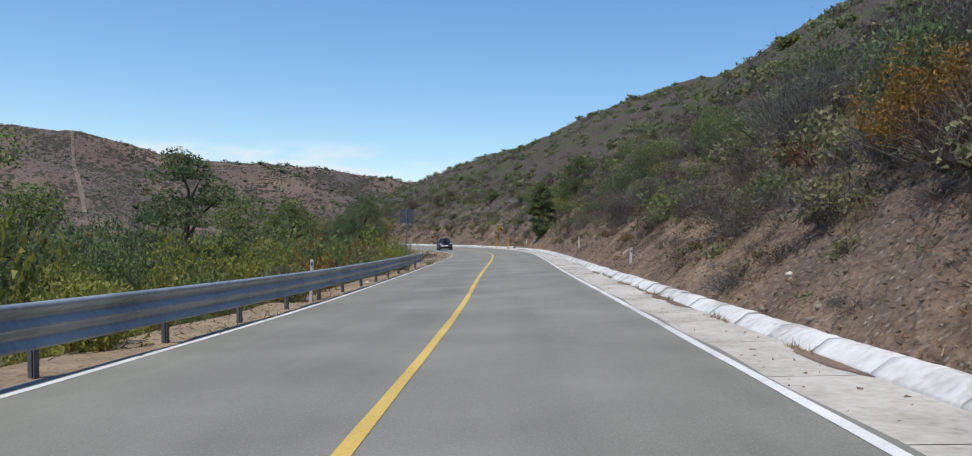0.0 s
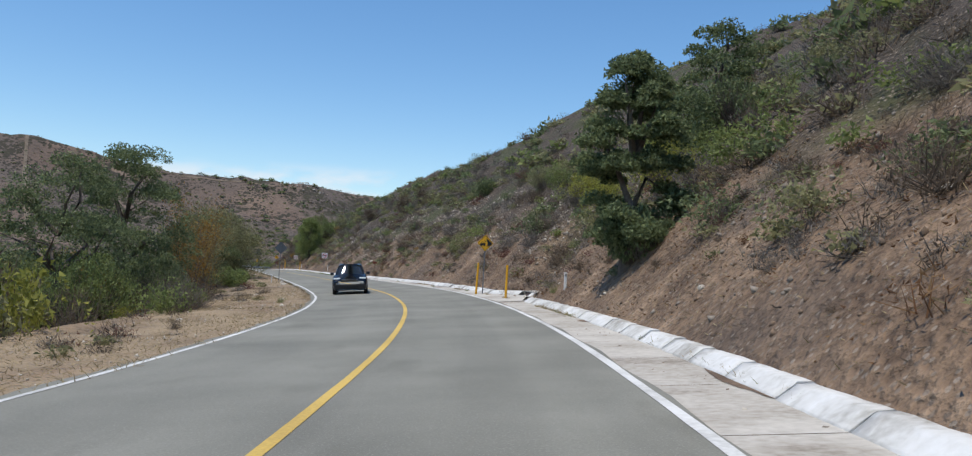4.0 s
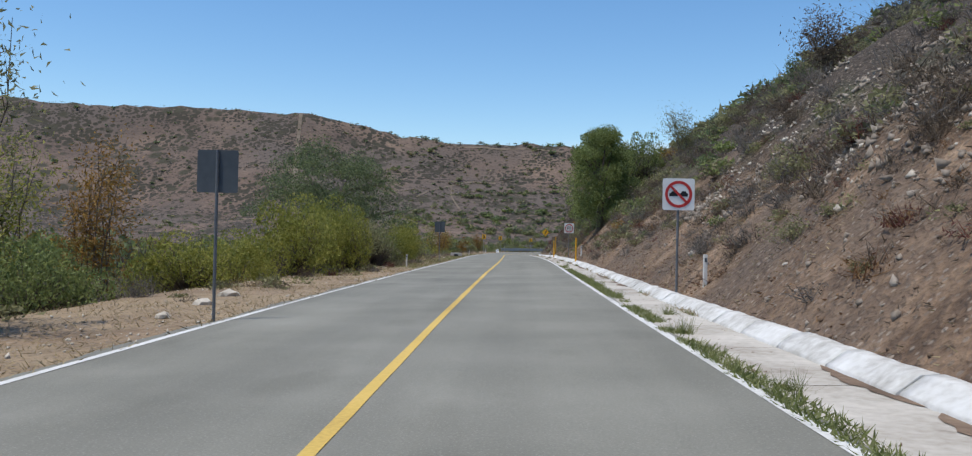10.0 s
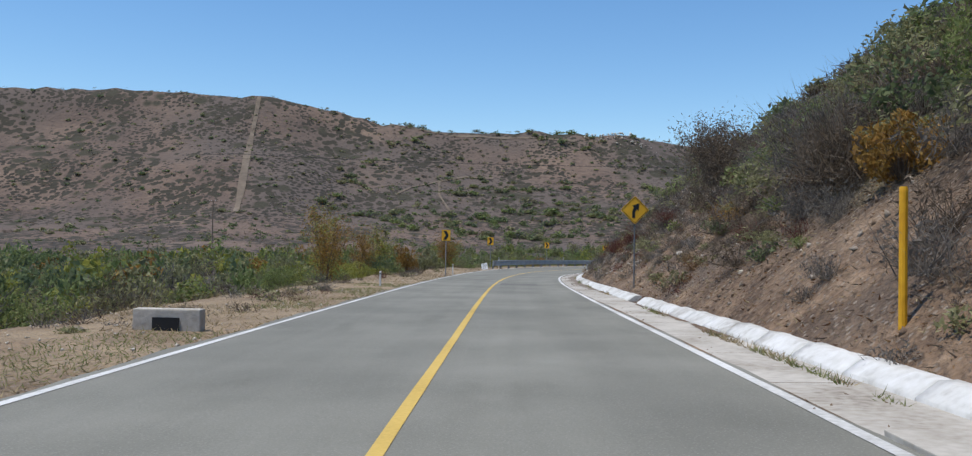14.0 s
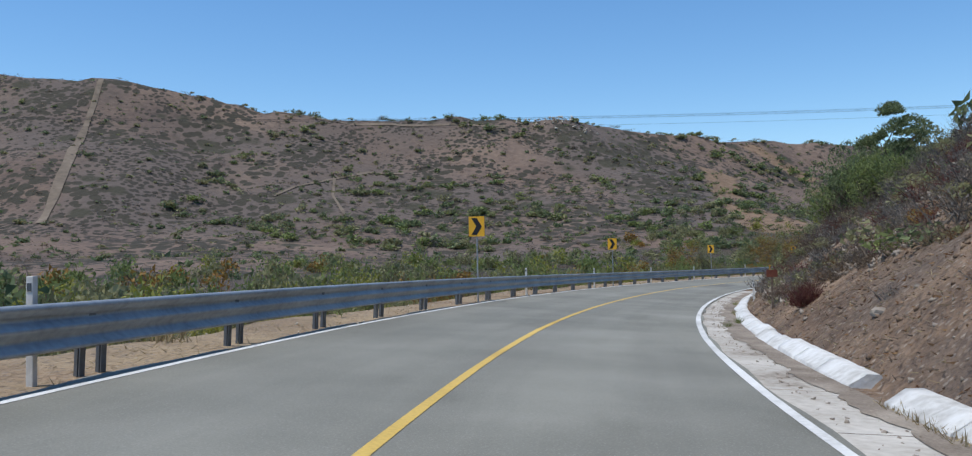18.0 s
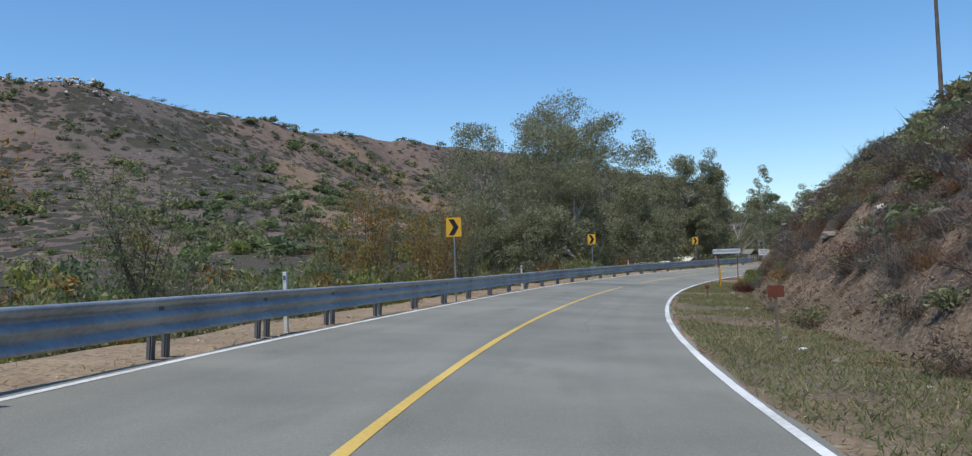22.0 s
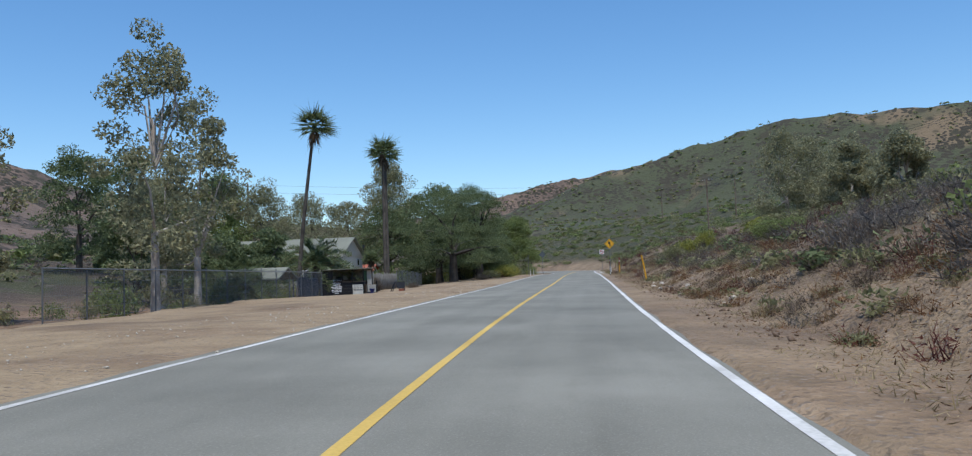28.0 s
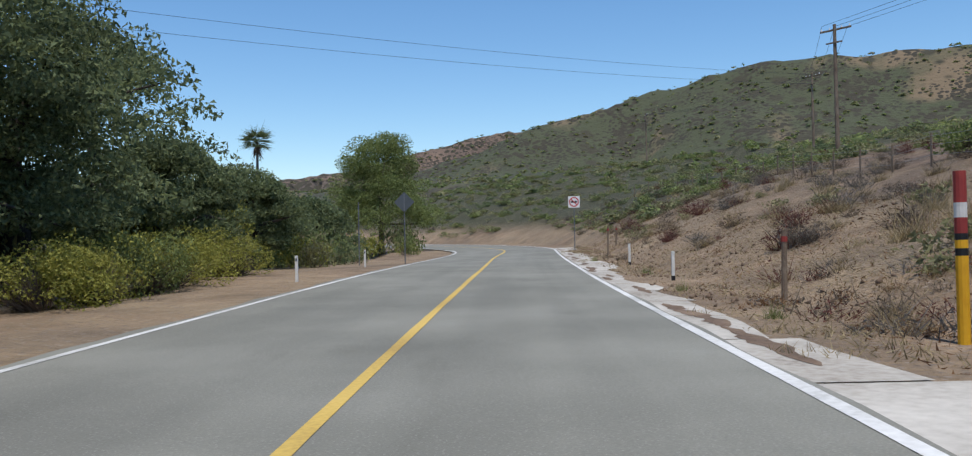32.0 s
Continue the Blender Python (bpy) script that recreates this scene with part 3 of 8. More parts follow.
def tube_arrays(points, radii, sides=7):
    """Verts and quads of a tapered tube along points."""
    p = np.asarray(points, float)
    t = np.gradient(p, axis=0)
    t /= np.maximum(np.linalg.norm(t, axis=1), 1e-9)[:, None]
    ref = np.where(np.abs(t[:, 2:3]) > .9, [[1.0, 0, 0]], [[0, 0, 1.0]])
    u = np.cross(t, ref)
    u /= np.linalg.norm(u, axis=1)[:, None]
    w = np.cross(t, u)
    a = np.arange(sides) * 2 * math.pi / sides
    v = p[:, None] + np.asarray(radii, float)[:, None, None] * (np.cos(a)[None, :, None] * u[:, None] + np.sin(a)[None, :, None] * w[:, None])
    k = np.arange(len(p) * sides).reshape(len(p), sides)
    q = np.roll(k, -1, 1)
    f = np.stack([k[:-1], q[:-1], q[1:], k[1:]], -1).reshape(-1, 4)
    return v.reshape(-1, 3), f


def joined(pieces):
    vs, fs, n = [], [], 0
    for v, f in pieces:
        vs.append(v)
        fs.append(f + n)
        n += len(v)
    return np.concatenate(vs), np.concatenate(fs)


def tube(points, radii, sides=8, cap=True):
    bm = bmesh.new()
    v, f = tube_arrays(points, radii, sides)
    vs = [bm.verts.new(c) for c in v]
    for q in f:
        bm.faces.new([vs[k] for k in q])
    if cap:
        bm.faces.new(vs[:sides])
        bm.faces.new(vs[-sides:][::-1])
    bmesh.ops.recalc_face_normals(bm, faces=bm.faces)
    return bm


def extrude_plate(outline, thick):
    """A plate in the x-z plane, its front at y = 0 facing -y."""
    bm = bmesh.new()
    vs = [bm.verts.new((x, 0, z)) for x, z in outline]
    f = bm.faces.new(vs)
    g = bmesh.ops.extrude_face_region(bm, geom=[f])
    for v in g["geom"]:
        if isinstance(v, bmesh.types.BMVert):
            v.co.y += thick
    bmesh.ops.recalc_face_normals(bm, faces=bm.faces)
    return bm


def thing(name, label, category, group="", at=None):
    e = tagged(new(name), label, category, group)
    e.empty_display_size = 0.2
    if at is not None:
        e.matrix_world = at
    return e


# ---- the ground ----
near_l = np.concatenate([-np.geomspace(70, 4.28, 44), np.linspace(-4.1, 3.7, 9), np.linspace(3.8, 5.0, 6), np.linspace(5.08, 5.24, 3), np.linspace(5.4, 14, 36), np.geomspace(14.4, 90, 50)])
near_s = np.concatenate([np.arange(S_FIRST, 660, 0.9), np.arange(660, S_LAST, 3.0)])
gs, gl = np.meshgrid(near_s, near_l, indexing="ij")
gx, gy, grx, gry, gz, gb = at_s(gs)
gx, gy = gx + grx * gl, gy + gry * gl
strip_z = land(gx, gy)
own_s, own_l = nearest(gx, gy)
strip_z = np.where(np.abs(own_l.reshape(gl.shape) - gl) > 1.5, strip_z - 0.6, strip_z)
under = (gl > -4.15) & (gl < 3.72)
strip_z = np.where(under, strip_z - 0.05, strip_z)
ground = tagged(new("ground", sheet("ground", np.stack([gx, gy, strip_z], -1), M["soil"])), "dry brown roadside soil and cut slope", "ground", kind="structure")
dry = np.where(gl < 0, (1 - .5 * smoothstep(632, 645, gs)) * (1 - smoothstep(-1.5, 2.5, -gl - 4.1 - np.interp(gs, VERGE_S, VERGE_W))), 0)
dry = dry + np.where(gl > 0, .55 * smoothstep(495, 515, gs) * (1 - smoothstep(9, 22, gl)), 0)
dry = dry + np.where(gl > 0, .45 * smoothstep(400, 404, gs) * (1 - smoothstep(500, 514, gs)) * (1 - smoothstep(6.5, 9.0, gl)), 0)
dry = np.clip(dry * (.85 + .55 * hash_noise(gx, gy, 3.1, 61) + .35 * hash_noise(gx, gy, 1.1, 62)), 0, 1)
# where the soil takes the brush colour with its painted dark gaps
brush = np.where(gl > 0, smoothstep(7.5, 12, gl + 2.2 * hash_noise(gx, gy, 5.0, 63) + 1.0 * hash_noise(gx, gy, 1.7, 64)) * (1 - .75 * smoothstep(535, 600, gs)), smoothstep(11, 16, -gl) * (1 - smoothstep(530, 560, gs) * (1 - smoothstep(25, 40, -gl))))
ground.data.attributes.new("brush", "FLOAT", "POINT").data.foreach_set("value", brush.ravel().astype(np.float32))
verge_green = .4 * smoothstep(407, 414, gs) * (1 - smoothstep(470, 486, gs)) * smoothstep(3.8, 4.2, gl) * (1 - smoothstep(7.0, 9.0, gl)) * np.clip(.75 + .6 * hash_noise(gx, gy, 2.4, 66), 0, 1)
lush = verge_green + np.where(gl > 0, np.maximum(smoothstep(690, 712, gs) * smoothstep(8, 13, gl), smoothstep(640, 675, gs) * smoothstep(26, 36, gl)), 0)
ground.data.attributes.new("lush", "FLOAT", "POINT").data.foreach_set("value", lush.ravel().astype(np.float32))
ground.data.attributes.new("dry", "FLOAT", "POINT").data.foreach_set("value", dry.ravel().astype(np.float32))

step = 6.0
fx, fy = np.meshgrid(np.arange(-900, 900, step), np.arange(-300, 1120, step), indexing="ij")
far_z = land(fx, fy)
fs, fl = nearest(fx, fy)
fs, fl = fs.reshape(fx.shape), fl.reshape(fx.shape)
inside = (fl > -62) & (fl < 80) & (fs > S_FIRST) & (fs < S_LAST)
far_z = np.where(inside, far_z - 3.5, far_z)
hill_ground = tagged(new("ground_hills", sheet("ground_hills", np.stack([fx, fy, far_z], -1), M["far_soil"])), "brown dry hillsides round the valley", "hillside", kind="structure")
# eroded bare earth on the flank above the grove
bare = np.zeros(fx.shape)
for x0, y0, x1, y1, w in ((-72, 670, -58, 562, 9), (-58, 590, -46, 575, 9), (-56, 716, -36, 708, 7), (-30, 690, -12, 650, 11)):
    u = np.clip(((fx - x0) * (x1 - x0) + (fy - y0) * (y1 - y0)) / ((x1 - x0)**2 + (y1 - y0)**2), 0, 1)
    bare = np.maximum(bare, 1 - smoothstep(.2, 1.5, np.hypot(fx - x0 - u * (x1 - x0), fy - y0 - u * (y1 - y0)) / w))
hill_ground.data.attributes.new("bare", "FLOAT", "POINT").data.foreach_set("value", bare.ravel().astype(np.float32))
big = np.array([[(-4500, -4500, -14), (-4500, 4500, -14)], [(4500, -4500, -14), (4500, 4500, -14)]], float)
tagged(new("ground_horizon", sheet("ground_horizon", big, M["far_soil"])), "distant dry land under the hills", "land", kind="structure")

# ---- the road ----
rs = np.arange(S_FIRST, S_LAST, 1.0)


def ribbon(name, s, l0, l1, lift, mat, label, category="road", n=3, parent=None, thick=0.0):
    s = np.asarray(s, float)
    ls = np.linspace(0, 1, n)
    l0, l1 = np.broadcast_to(l0, s.shape), np.broadcast_to(l1, s.shape)
    ll = l0[:, None] * (1 - ls) + l1[:, None] * ls + sway(s)[:, None]
    x, y, rx, ry, z, b = at_s(s)
    g = np.stack([x[:, None] + rx[:, None] * ll, y[:, None] + ry[:, None] * ll, z[:, None] + b[:, None] * ll + lift], -1)
    ob = new(name, sheet(name, g, mat))
    if parent:
        ob.parent = parent
        return ob
    return tagged(ob, label, category, kind="structure")


road = ribbon("road", rs, -4.10 - .06 * np.sin(rs * .9) - .05 * np.sin(rs * 2.3), 3.74 + .04 * np.sin(rs * 1.3), 0.0, M["asphalt"], "grey worn asphalt of a two-lane country road", n=9)
lane = np.zeros((len(rs), 9, 3), np.float32)
lane[:, :, 0], lane[:, :, 1] = np.linspace(-4.1, 3.74, 9)[None], rs[:, None]
road.data.attributes.new("lane", "FLOAT_VECTOR", "POINT").data.foreach_set("vector", lane.ravel())


def wobble(s, amp, seed):
    return amp * (hash_noise(s, s * 0 + seed, 3.0, seed) + .5 * hash_noise(s, s * 0 + seed, .8, seed + 1))


fine_s = np.arange(S_FIRST, S_LAST, 0.6)
yellow_a = fine_s[(fine_s < 470.5)]
yellow_b = fine_s[(fine_s > 477)]
for ys in (yellow_a, yellow_b):
    ribbon("centre_line", ys, -0.065 + wobble(ys, .008, 1), 0.065 + wobble(ys, .008, 2), 0.006, M["yellow_line"], "worn yellow centre line on the asphalt", "road marking")
ribbon("edge_line_right", fine_s, EDGE_R - .065 + wobble(fine_s, .008, 3), EDGE_R + .065 + wobble(fine_s, .01, 4), 0.006, M["white_line"], "worn white edge line beside the shoulder", "road marking")
ribbon("edge_line_left", fine_s, EDGE_L - .065 + wobble(fine_s, .01, 5), EDGE_L + .06 + wobble(fine_s, .008, 6), 0.006, M["white_line"], "worn white edge line beside the verge", "road marking")

# ---- gutter and kerb on the right ----
gutter = tagged(new("gutter"), "pale concrete roadside gutter with dirt", "gutter", kind="structure")
for run, (a, b) in enumerate(KERB_RUNS):
    s = a
    while s < b - .5:
        ln = min(3.0, b - s)
        q = np.linspace(s + .012, s + ln - .012, 4)
        ribbon("slab", q, 3.72 + wobble(q, .03, 20 + run), 4.83, -0.028, M["apron"], "", n=4, parent=gutter)
        s += ln
tail = np.arange(637, 700, 3.0)
for s in tail:
    q = np.linspace(s + .03, s + 2.97, 4)
    wide = 1.0 + .7 * float(hash_noise(s, 0 * s, 7, 3))
    ribbon("slab", q, 3.66, 3.8 + wide + wobble(q, .25, 33), -0.02, M["apron"], "", n=4, parent=gutter)

drift_rng = np.random.default_rng(77)
# soil washed into the gutter
for s in np.concatenate([drift_rng.uniform(-20, 98, 34), drift_rng.uniform(118, 255, 44), drift_rng.uniform(270, 398, 38)]):
    ln = drift_rng.uniform(.8, 3.0)
    q = np.linspace(s, s + ln, 14)
    swell = np.sin(np.linspace(0, np.pi, 14))**.6
    ribbon("soil_drift", q, 4.825 - swell * (drift_rng.uniform(.05, .20) + drift_rng.uniform(0, .10, 14)), 4.835, -0.020, M["clod"], "", n=3, parent=gutter)
for s in drift_rng.uniform(638, 696, 26):
    ln = drift_rng.uniform(1.0, 3.6)
    q = np.linspace(s, s + ln, 12)
    swell = np.sin(np.linspace(0, np.pi, 12))**.6
    mid = drift_rng.uniform(3.85, 4.25)
    ribbon("soil_drift", q, mid - swell * (.04 + drift_rng.uniform(0, .12, 12)), mid + swell * (.05 + drift_rng.uniform(0, .18, 12)), -0.015, M["clod"], "", n=3, parent=gutter)

for s in np.arange(300, 396, 2.6):
    q = np.linspace(s - .6, s + 3.2, 14)
    swell = np.sin(np.linspace(0, np.pi, 14))**.5
    ribbon("soil_drift", q, 4.79 - swell * (drift_rng.uniform(.25, .55) + drift_rng.uniform(0, .14, 14)), 4.835, -0.017, M["gravel"], "", n=3, parent=gutter)

kerb = tagged(new("kerb"), "whitewashed rough concrete kerb along the gutter", "kerb", kind="structure")
rng = np.random.default_rng(11)
kerb_meshes = []
PROFILE = [(4.80, -.12), (4.81, -.01), (4.835, .01), (5.02, .135), (5.045, .15), (5.21, .155), (5.235, .135), (5.26, -.2)]
for v in range(12):
    n = 8
    ys = np.linspace(0.004, 1.796, n)
    sag = rng.normal(0, .006, (n, 1)).cumsum(0) * .5
    g = np.array([[(x + rng.normal(0, .004), y, z + rng.normal(0, .004)) for k, (x, z) in enumerate(PROFILE)] for y in ys])
    g[:, 2:7, 2] += sag
    chipped = rng.integers(2, n - 1)
    g[chipped, 3:5, 2] -= rng.uniform(.01, .05)
    g[:, :, 0] -= 5.0
    me = sheet("kerb_block", g, M["kerb"], smooth=False)
    bmk = bmesh.new()
    bmk.from_mesh(me)
    bmk.verts.ensure_lookup_table()
    c = len(PROFILE)
    bmk.faces.new([bmk.verts[k] for k in range(c)])
    bmk.faces.new([bmk.verts[k] for k in range((n - 1) * c, n * c)][::-1])
    bmesh.ops.recalc_face_normals(bmk, faces=bmk.faces)
    bmk.to_mesh(me)
    bmk.free()
    kerb_meshes.append(me)


def road_pose(s, l, dz=0.0, turn=0.0):
    """A pose on the road's banked plane, +y along the road."""
    x, y, rx, ry, z, b = (float(v) for v in at_s(s))
    return Matrix.Translation((x + rx * l, y + ry * l, z + b * l + dz)) @ Matrix.Rotation(math.atan2(ry, rx) + radians(turn), 4, "Z") @ Matrix.Rotation(-math.atan(b), 4, "Y")


for a, b in KERB_RUNS:
    for s in np.arange(a, b - 1, 1.8):
        worn = 1.0 if s < 338 else 2.6   # the older kerb towards the bend is broken
        if rng.random() < .010 * worn**2:
            continue
        ob = new("kerb_block", kerb_meshes[rng.integers(12)])
        ob.parent = kerb
        ob.matrix_world = road_pose(s, 5.0 + float(sway(s)) + rng.normal(0, .006) * worn, rng.normal(0, .005) * worn, rng.normal(0, .25) * worn)

# ---- guard rails on the left ----
W_BEAM = [(.03, .0), (.085, .015), (.09, .03), (.082, .06), (.01, .12), (.0, .15), (.01, .18), (.08, .235), (.09, .26), (.082, .29), (.01, .345), (.0, .37), (.01, .40), (.08, .455), (.09, .485), (.082, .515), (.05, .53), (-.01, .535), (-.04, .525)]


def guard_rail(s0, s1, label, double):
    g = thing("guard_rail", label, "guard rail")
    stations = np.arange(s0, s1, 3.81)
    for s in stations:
        q = np.linspace(s, min(s + 3.83, s1), 5)
        l = RAIL_L + float(sway(s))
        x, y, rx, ry, z, b = at_s(q)
        rows = []
        for k in range(len(q)):
            lk = RAIL_L + float(sway(q[k]))
            rows.append([(x[k] + rx[k] * (lk + dx), y[k] + ry[k] * (lk + dx), z[k] + b[k] * lk + .33 + h) for dx, h in W_BEAM])
        rows = np.array(rows)
        back = rows[:, ::-1].copy()
        back[:, :, 0] -= rx[:, None] * .006
        back[:, :, 1] -= ry[:, None] * .006
        v, f = np.concatenate([rows, back, rows[:, :1]], 1), None
        mesh_part("beam", sheet("beam", v, M["steel"], smooth=False), g)
        for off in ((0.0, .42) if double else (0.0,)):
            m = road_pose(s + .1 + off, l - .17)
            bm = box(0, 0, .12, .012, .11, 1.05)
            add_box(bm, -.02, 0, .12, .10, .012, 1.05)
            add_box(bm, .03, 0, .12, .012, .11, 1.05)
            p = part("post", bm, M["dark_steel"], g)
            p.matrix_world = m
        bm = box(0, 0, .57, .10, .14, .34, .01)
        p = part("spacer", bm, M["dark_steel"], g)
        p.matrix_world = road_pose(s + .1, l - .075)
    for s, out in ((s0, -1), (s1, 1)):
        l = RAIL_L + float(sway(s))
        a = np.linspace(-1.3, 1.3, 9)
        rows = np.array([[(l0, out * .28 * math.cos(t) - out * .05, .33 + h) for l0, h in zip([.05 * math.sin(t) - .03 + .12 * math.sin(t)] * 2, (0, .53))] for t in a])
        e = mesh_part("end_terminal", sheet("end_terminal", rows, M["steel"], smooth=True), g)
        e.matrix_world = road_pose(s, l)
    return g


guard_rail(-36, 53.2, "galvanised steel guard rail on posts beside the bushes", False)
guard_rail(346.4, 528.6, "galvanised steel guard rail round the bend", True)

# ---- signs and posts ----


def stand(name, s, l, label, category, group="", turn=0.0, sink=0.0):
    p = ground_at(s, l)
    return thing(name, label, category, group, Matrix.Translation((p.x, p.y, p.z - sink)) @ Matrix.Rotation(radians(heading(s) + turn), 4, "Z"))


def put(name, bm, mat, parent, label="", at=None):
    ob = part(name, bm, mat, parent, label)
    if at is not None:
        ob.matrix_local = at
    return ob


def pole(parent, h, r=.028, mat="dark_steel", lean=0.0):
    return put("pole", tube([(0, .03, -.3), (lean * .5, .03, h * .5), (lean, .03, h)], [r, r, r], 10), M[mat], parent)


def rounded(w, h, r=.04, n=4):
    pts = []
    for cx, cz, a0 in ((w / 2 - r, h / 2 - r, 0), (-w / 2 + r, h / 2 - r, 90), (-w / 2 + r, -h / 2 + r, 180), (w / 2 - r, -h / 2 + r, 270)):
        for k in range(n + 1):
            a = radians(a0 + 90 * k / n)
            pts.append((cx + r * math.cos(a), cz + r * math.sin(a)))
    return pts


def turned(pts, deg):
    c, s = math.cos(radians(deg)), math.sin(radians(deg))
    return [(x * c - z * s, x * s + z * c) for x, z in pts]


def moved(pts, dx, dz, k=1.0):
    return [(x * k + dx, z * k + dz) for x, z in pts]


CHEVRON = [(-.19, .31), (.02, .31), (.21, 0), (.02, -.31), (-.19, -.31), (0.0, 0)]


def chevron_sign(s, l, h):
    g = stand("chevron_sign", s, l, "yellow chevron sign with a black arrow on a steel post", "road sign", "chevron signs round the bend")
    pole(g, h + .25, .032, "steel")
    at = Matrix.Translation((0, -.012, h))
    panel = put("panel", extrude_plate(rounded(.62, .74), .006), M["sign_yellow"], g, "yellow panel", at)
    for side in (-1, 1):
        put("fold", box(side * .307, .012, 0, .008, .03, .70), M["sign_back"], g, "", at)
    put("arrow", extrude_plate(moved(CHEVRON, -.01, 0), .004), M["sign_black"], g, "black arrow", at @ Matrix.Translation((0, -.006, 0)))
    return g


for s, h in ((320.6, 2.75), (344.8, 2.7), (371.6, 2.68), (398.0, 2.70), (425.2, 2.72), (451.0, 2.76), (481.8, 2.85), (510.9, 2.86)):
    chevron_sign(s, -4.35, h + .11)


def diamond(g, h, side, front=-1):
    """A diamond plate with its border; front -1 faces the camera's way."""
    at = Matrix.Translation((0, front * .012, h))
    if front < 0:
        put("panel", extrude_plate(turned(rounded(side, side, .05), 45), .006), M["sign_yellow"], g, "yellow panel", at)
        for k in range(4):
            a = Matrix.Rotation(radians(45 + 90 * k), 4, "Y")
            put("border", box(0, 0, side / 2 - .035, side - .10, .004, .016), M["sign_black"], g, "black border line", at @ Matrix.Translation((0, -.004, 0)) @ a)
    else:
        put("panel", extrude_plate(turned(rounded(side, side, .05), 45), .006), M["sign_back"], g, "bare grey back", at)
        put("bracket", box(0, -.02, 0, .05, .025, side * 1.2), M["dark_steel"], g, "", at)


# falling-rocks sign
g = stand("rockfall_sign", 117.2, 4.72, "yellow diamond sign of a car under falling rocks", "road sign")
pole(g, 2.95, .03, "dark_steel")
diamond(g, 2.62, .61)
at = Matrix.Translation((0, -.020, 2.62)) @ Matrix.Diagonal((.85, 1, .85, 1))
put("cliff", extrude_plate([(.02, .34), (.07, .25), (.06, .14), (.15, .02), (.13, -.10), (.07, -.20), (.33, -.14), (.42, -.02)], .004), M["sign_black"], g, "", at)
put("car", extrude_plate([(-.32, -.13), (-.32, -.04), (-.27, -.01), (-.22, .08), (-.08, .08), (-.03, -.01), (.01, -.04), (.01, -.13)], .004), M["sign_black"], g, "", at)
for x in (-.25, -.06):
    put("wheel", extrude_plate([(x + .05 * math.cos(a), -.14 + .05 * math.sin(a)) for a in np.linspace(0, 5.9, 12)], .006), M["sign_black"], g, "", at)
put("windscreen", extrude_plate([(-.25, .0), (-.21, .06), (-.09, .06), (-.05, .0)], .003), M["sign_yellow"], g, "", at @ Matrix.Translation((0, -.003, 0)))
for x, z in ((.0, .10), (.03, .02), (-.03, .16)):
    put("stone", extrude_plate([(x + .022 * math.cos(a), z + .02 * math.sin(a)) for a in np.linspace(0, 5.5, 7)], .004), M["sign_black"], g, "", at)

# curve signs
ARROW = [(-.06, -.30), (.05, -.30), (.05, -.02), (-.02, .10), (.06, .17), (-.22, .27), (-.19, -.02), (-.12, .03), (-.06, -.06)]


def curve_sign(s, l, h, flip):
    g = stand("curve_sign", s, l, "yellow diamond sign with a black bent arrow", "road sign", "curve signs")
    pole(g, h + .4, .03, "dark_steel")
    diamond(g, h, .74)
    pts = [(-x, z) for x, z in ARROW][::-1] if flip else ARROW
    put("arrow", extrude_plate(moved(pts, .05 if not flip else -.05, 0, .95), .004), M["sign_black"], g, "black bent arrow", Matrix.Translation((0, -.020, h)))


curve_sign(293.0, 5.5, 2.85, True)
curve_sign(629.3, 4.72, 3.12, False)


def lettering(text, size, mat, parent, at, label=""):
    cu = bpy.data.curves.new("lettering", "FONT")
    cu.body, cu.size, cu.align_x, cu.align_y, cu.extrude = text, size, "CENTER", "CENTER", .002
    tmp = new("lettering_source", cu)
    me = bpy.data.meshes.new_from_object(tmp.evaluated_get(bpy.context.evaluated_depsgraph_get()))
    bpy.data.objects.remove(tmp)
    bpy.data.curves.remove(cu)
    me.materials.clear()
    me.materials.append(mat)
    ob = new("lettering", me)
    ob.parent = parent
    ob.matrix_local = at @ Matrix.Rotation(radians(90), 4, "X")
    return tagged(ob, label)


def ring(r0, r1, thick=.004, n=36):
    bm = bmesh.new()
    a = [2 * math.pi * k / n for k in range(n)]
    i = [bm.verts.new((r0 * math.cos(t), 0, r0 * math.sin(t))) for t in a]
    o = [bm.verts.new((r1 * math.cos(t), 0, r1 * math.sin(t))) for t in a]
    i2 = [bm.verts.new((r0 * math.cos(t), thick, r0 * math.sin(t))) for t in a]
    o2 = [bm.verts.new((r1 * math.cos(t), thick, r1 * math.sin(t))) for t in a]
    for k in range(n):
        j = (k + 1) % n
        bm.faces.new((i[k], i[j], o[j], o[k]))
        bm.faces.new((o[k], o[j], o2[j], o2[k]))
        bm.faces.new((i2[k], i2[j], i[j], i[k]))
    bmesh.ops.recalc_face_normals(bm, faces=bm.faces)
    return bm


def ring_sign(name, s, l, h, label, size=.76):
    g = stand(name, s, l, label, "road sign")
    pole(g, h + .2, .03, "dark_steel")
    at = Matrix.Translation((0, -.012, h))
    put("panel", extrude_plate(rounded(size, size, .05), .006), M["sign_white"], g, "white panel", at)
    put("ring", ring(size * .335, size * .425), M["sign_red"], g, "red ring", at @ Matrix.Translation((0, -.006, 0)))
    return g, at @ Matrix.Translation((0, -.006, 0))


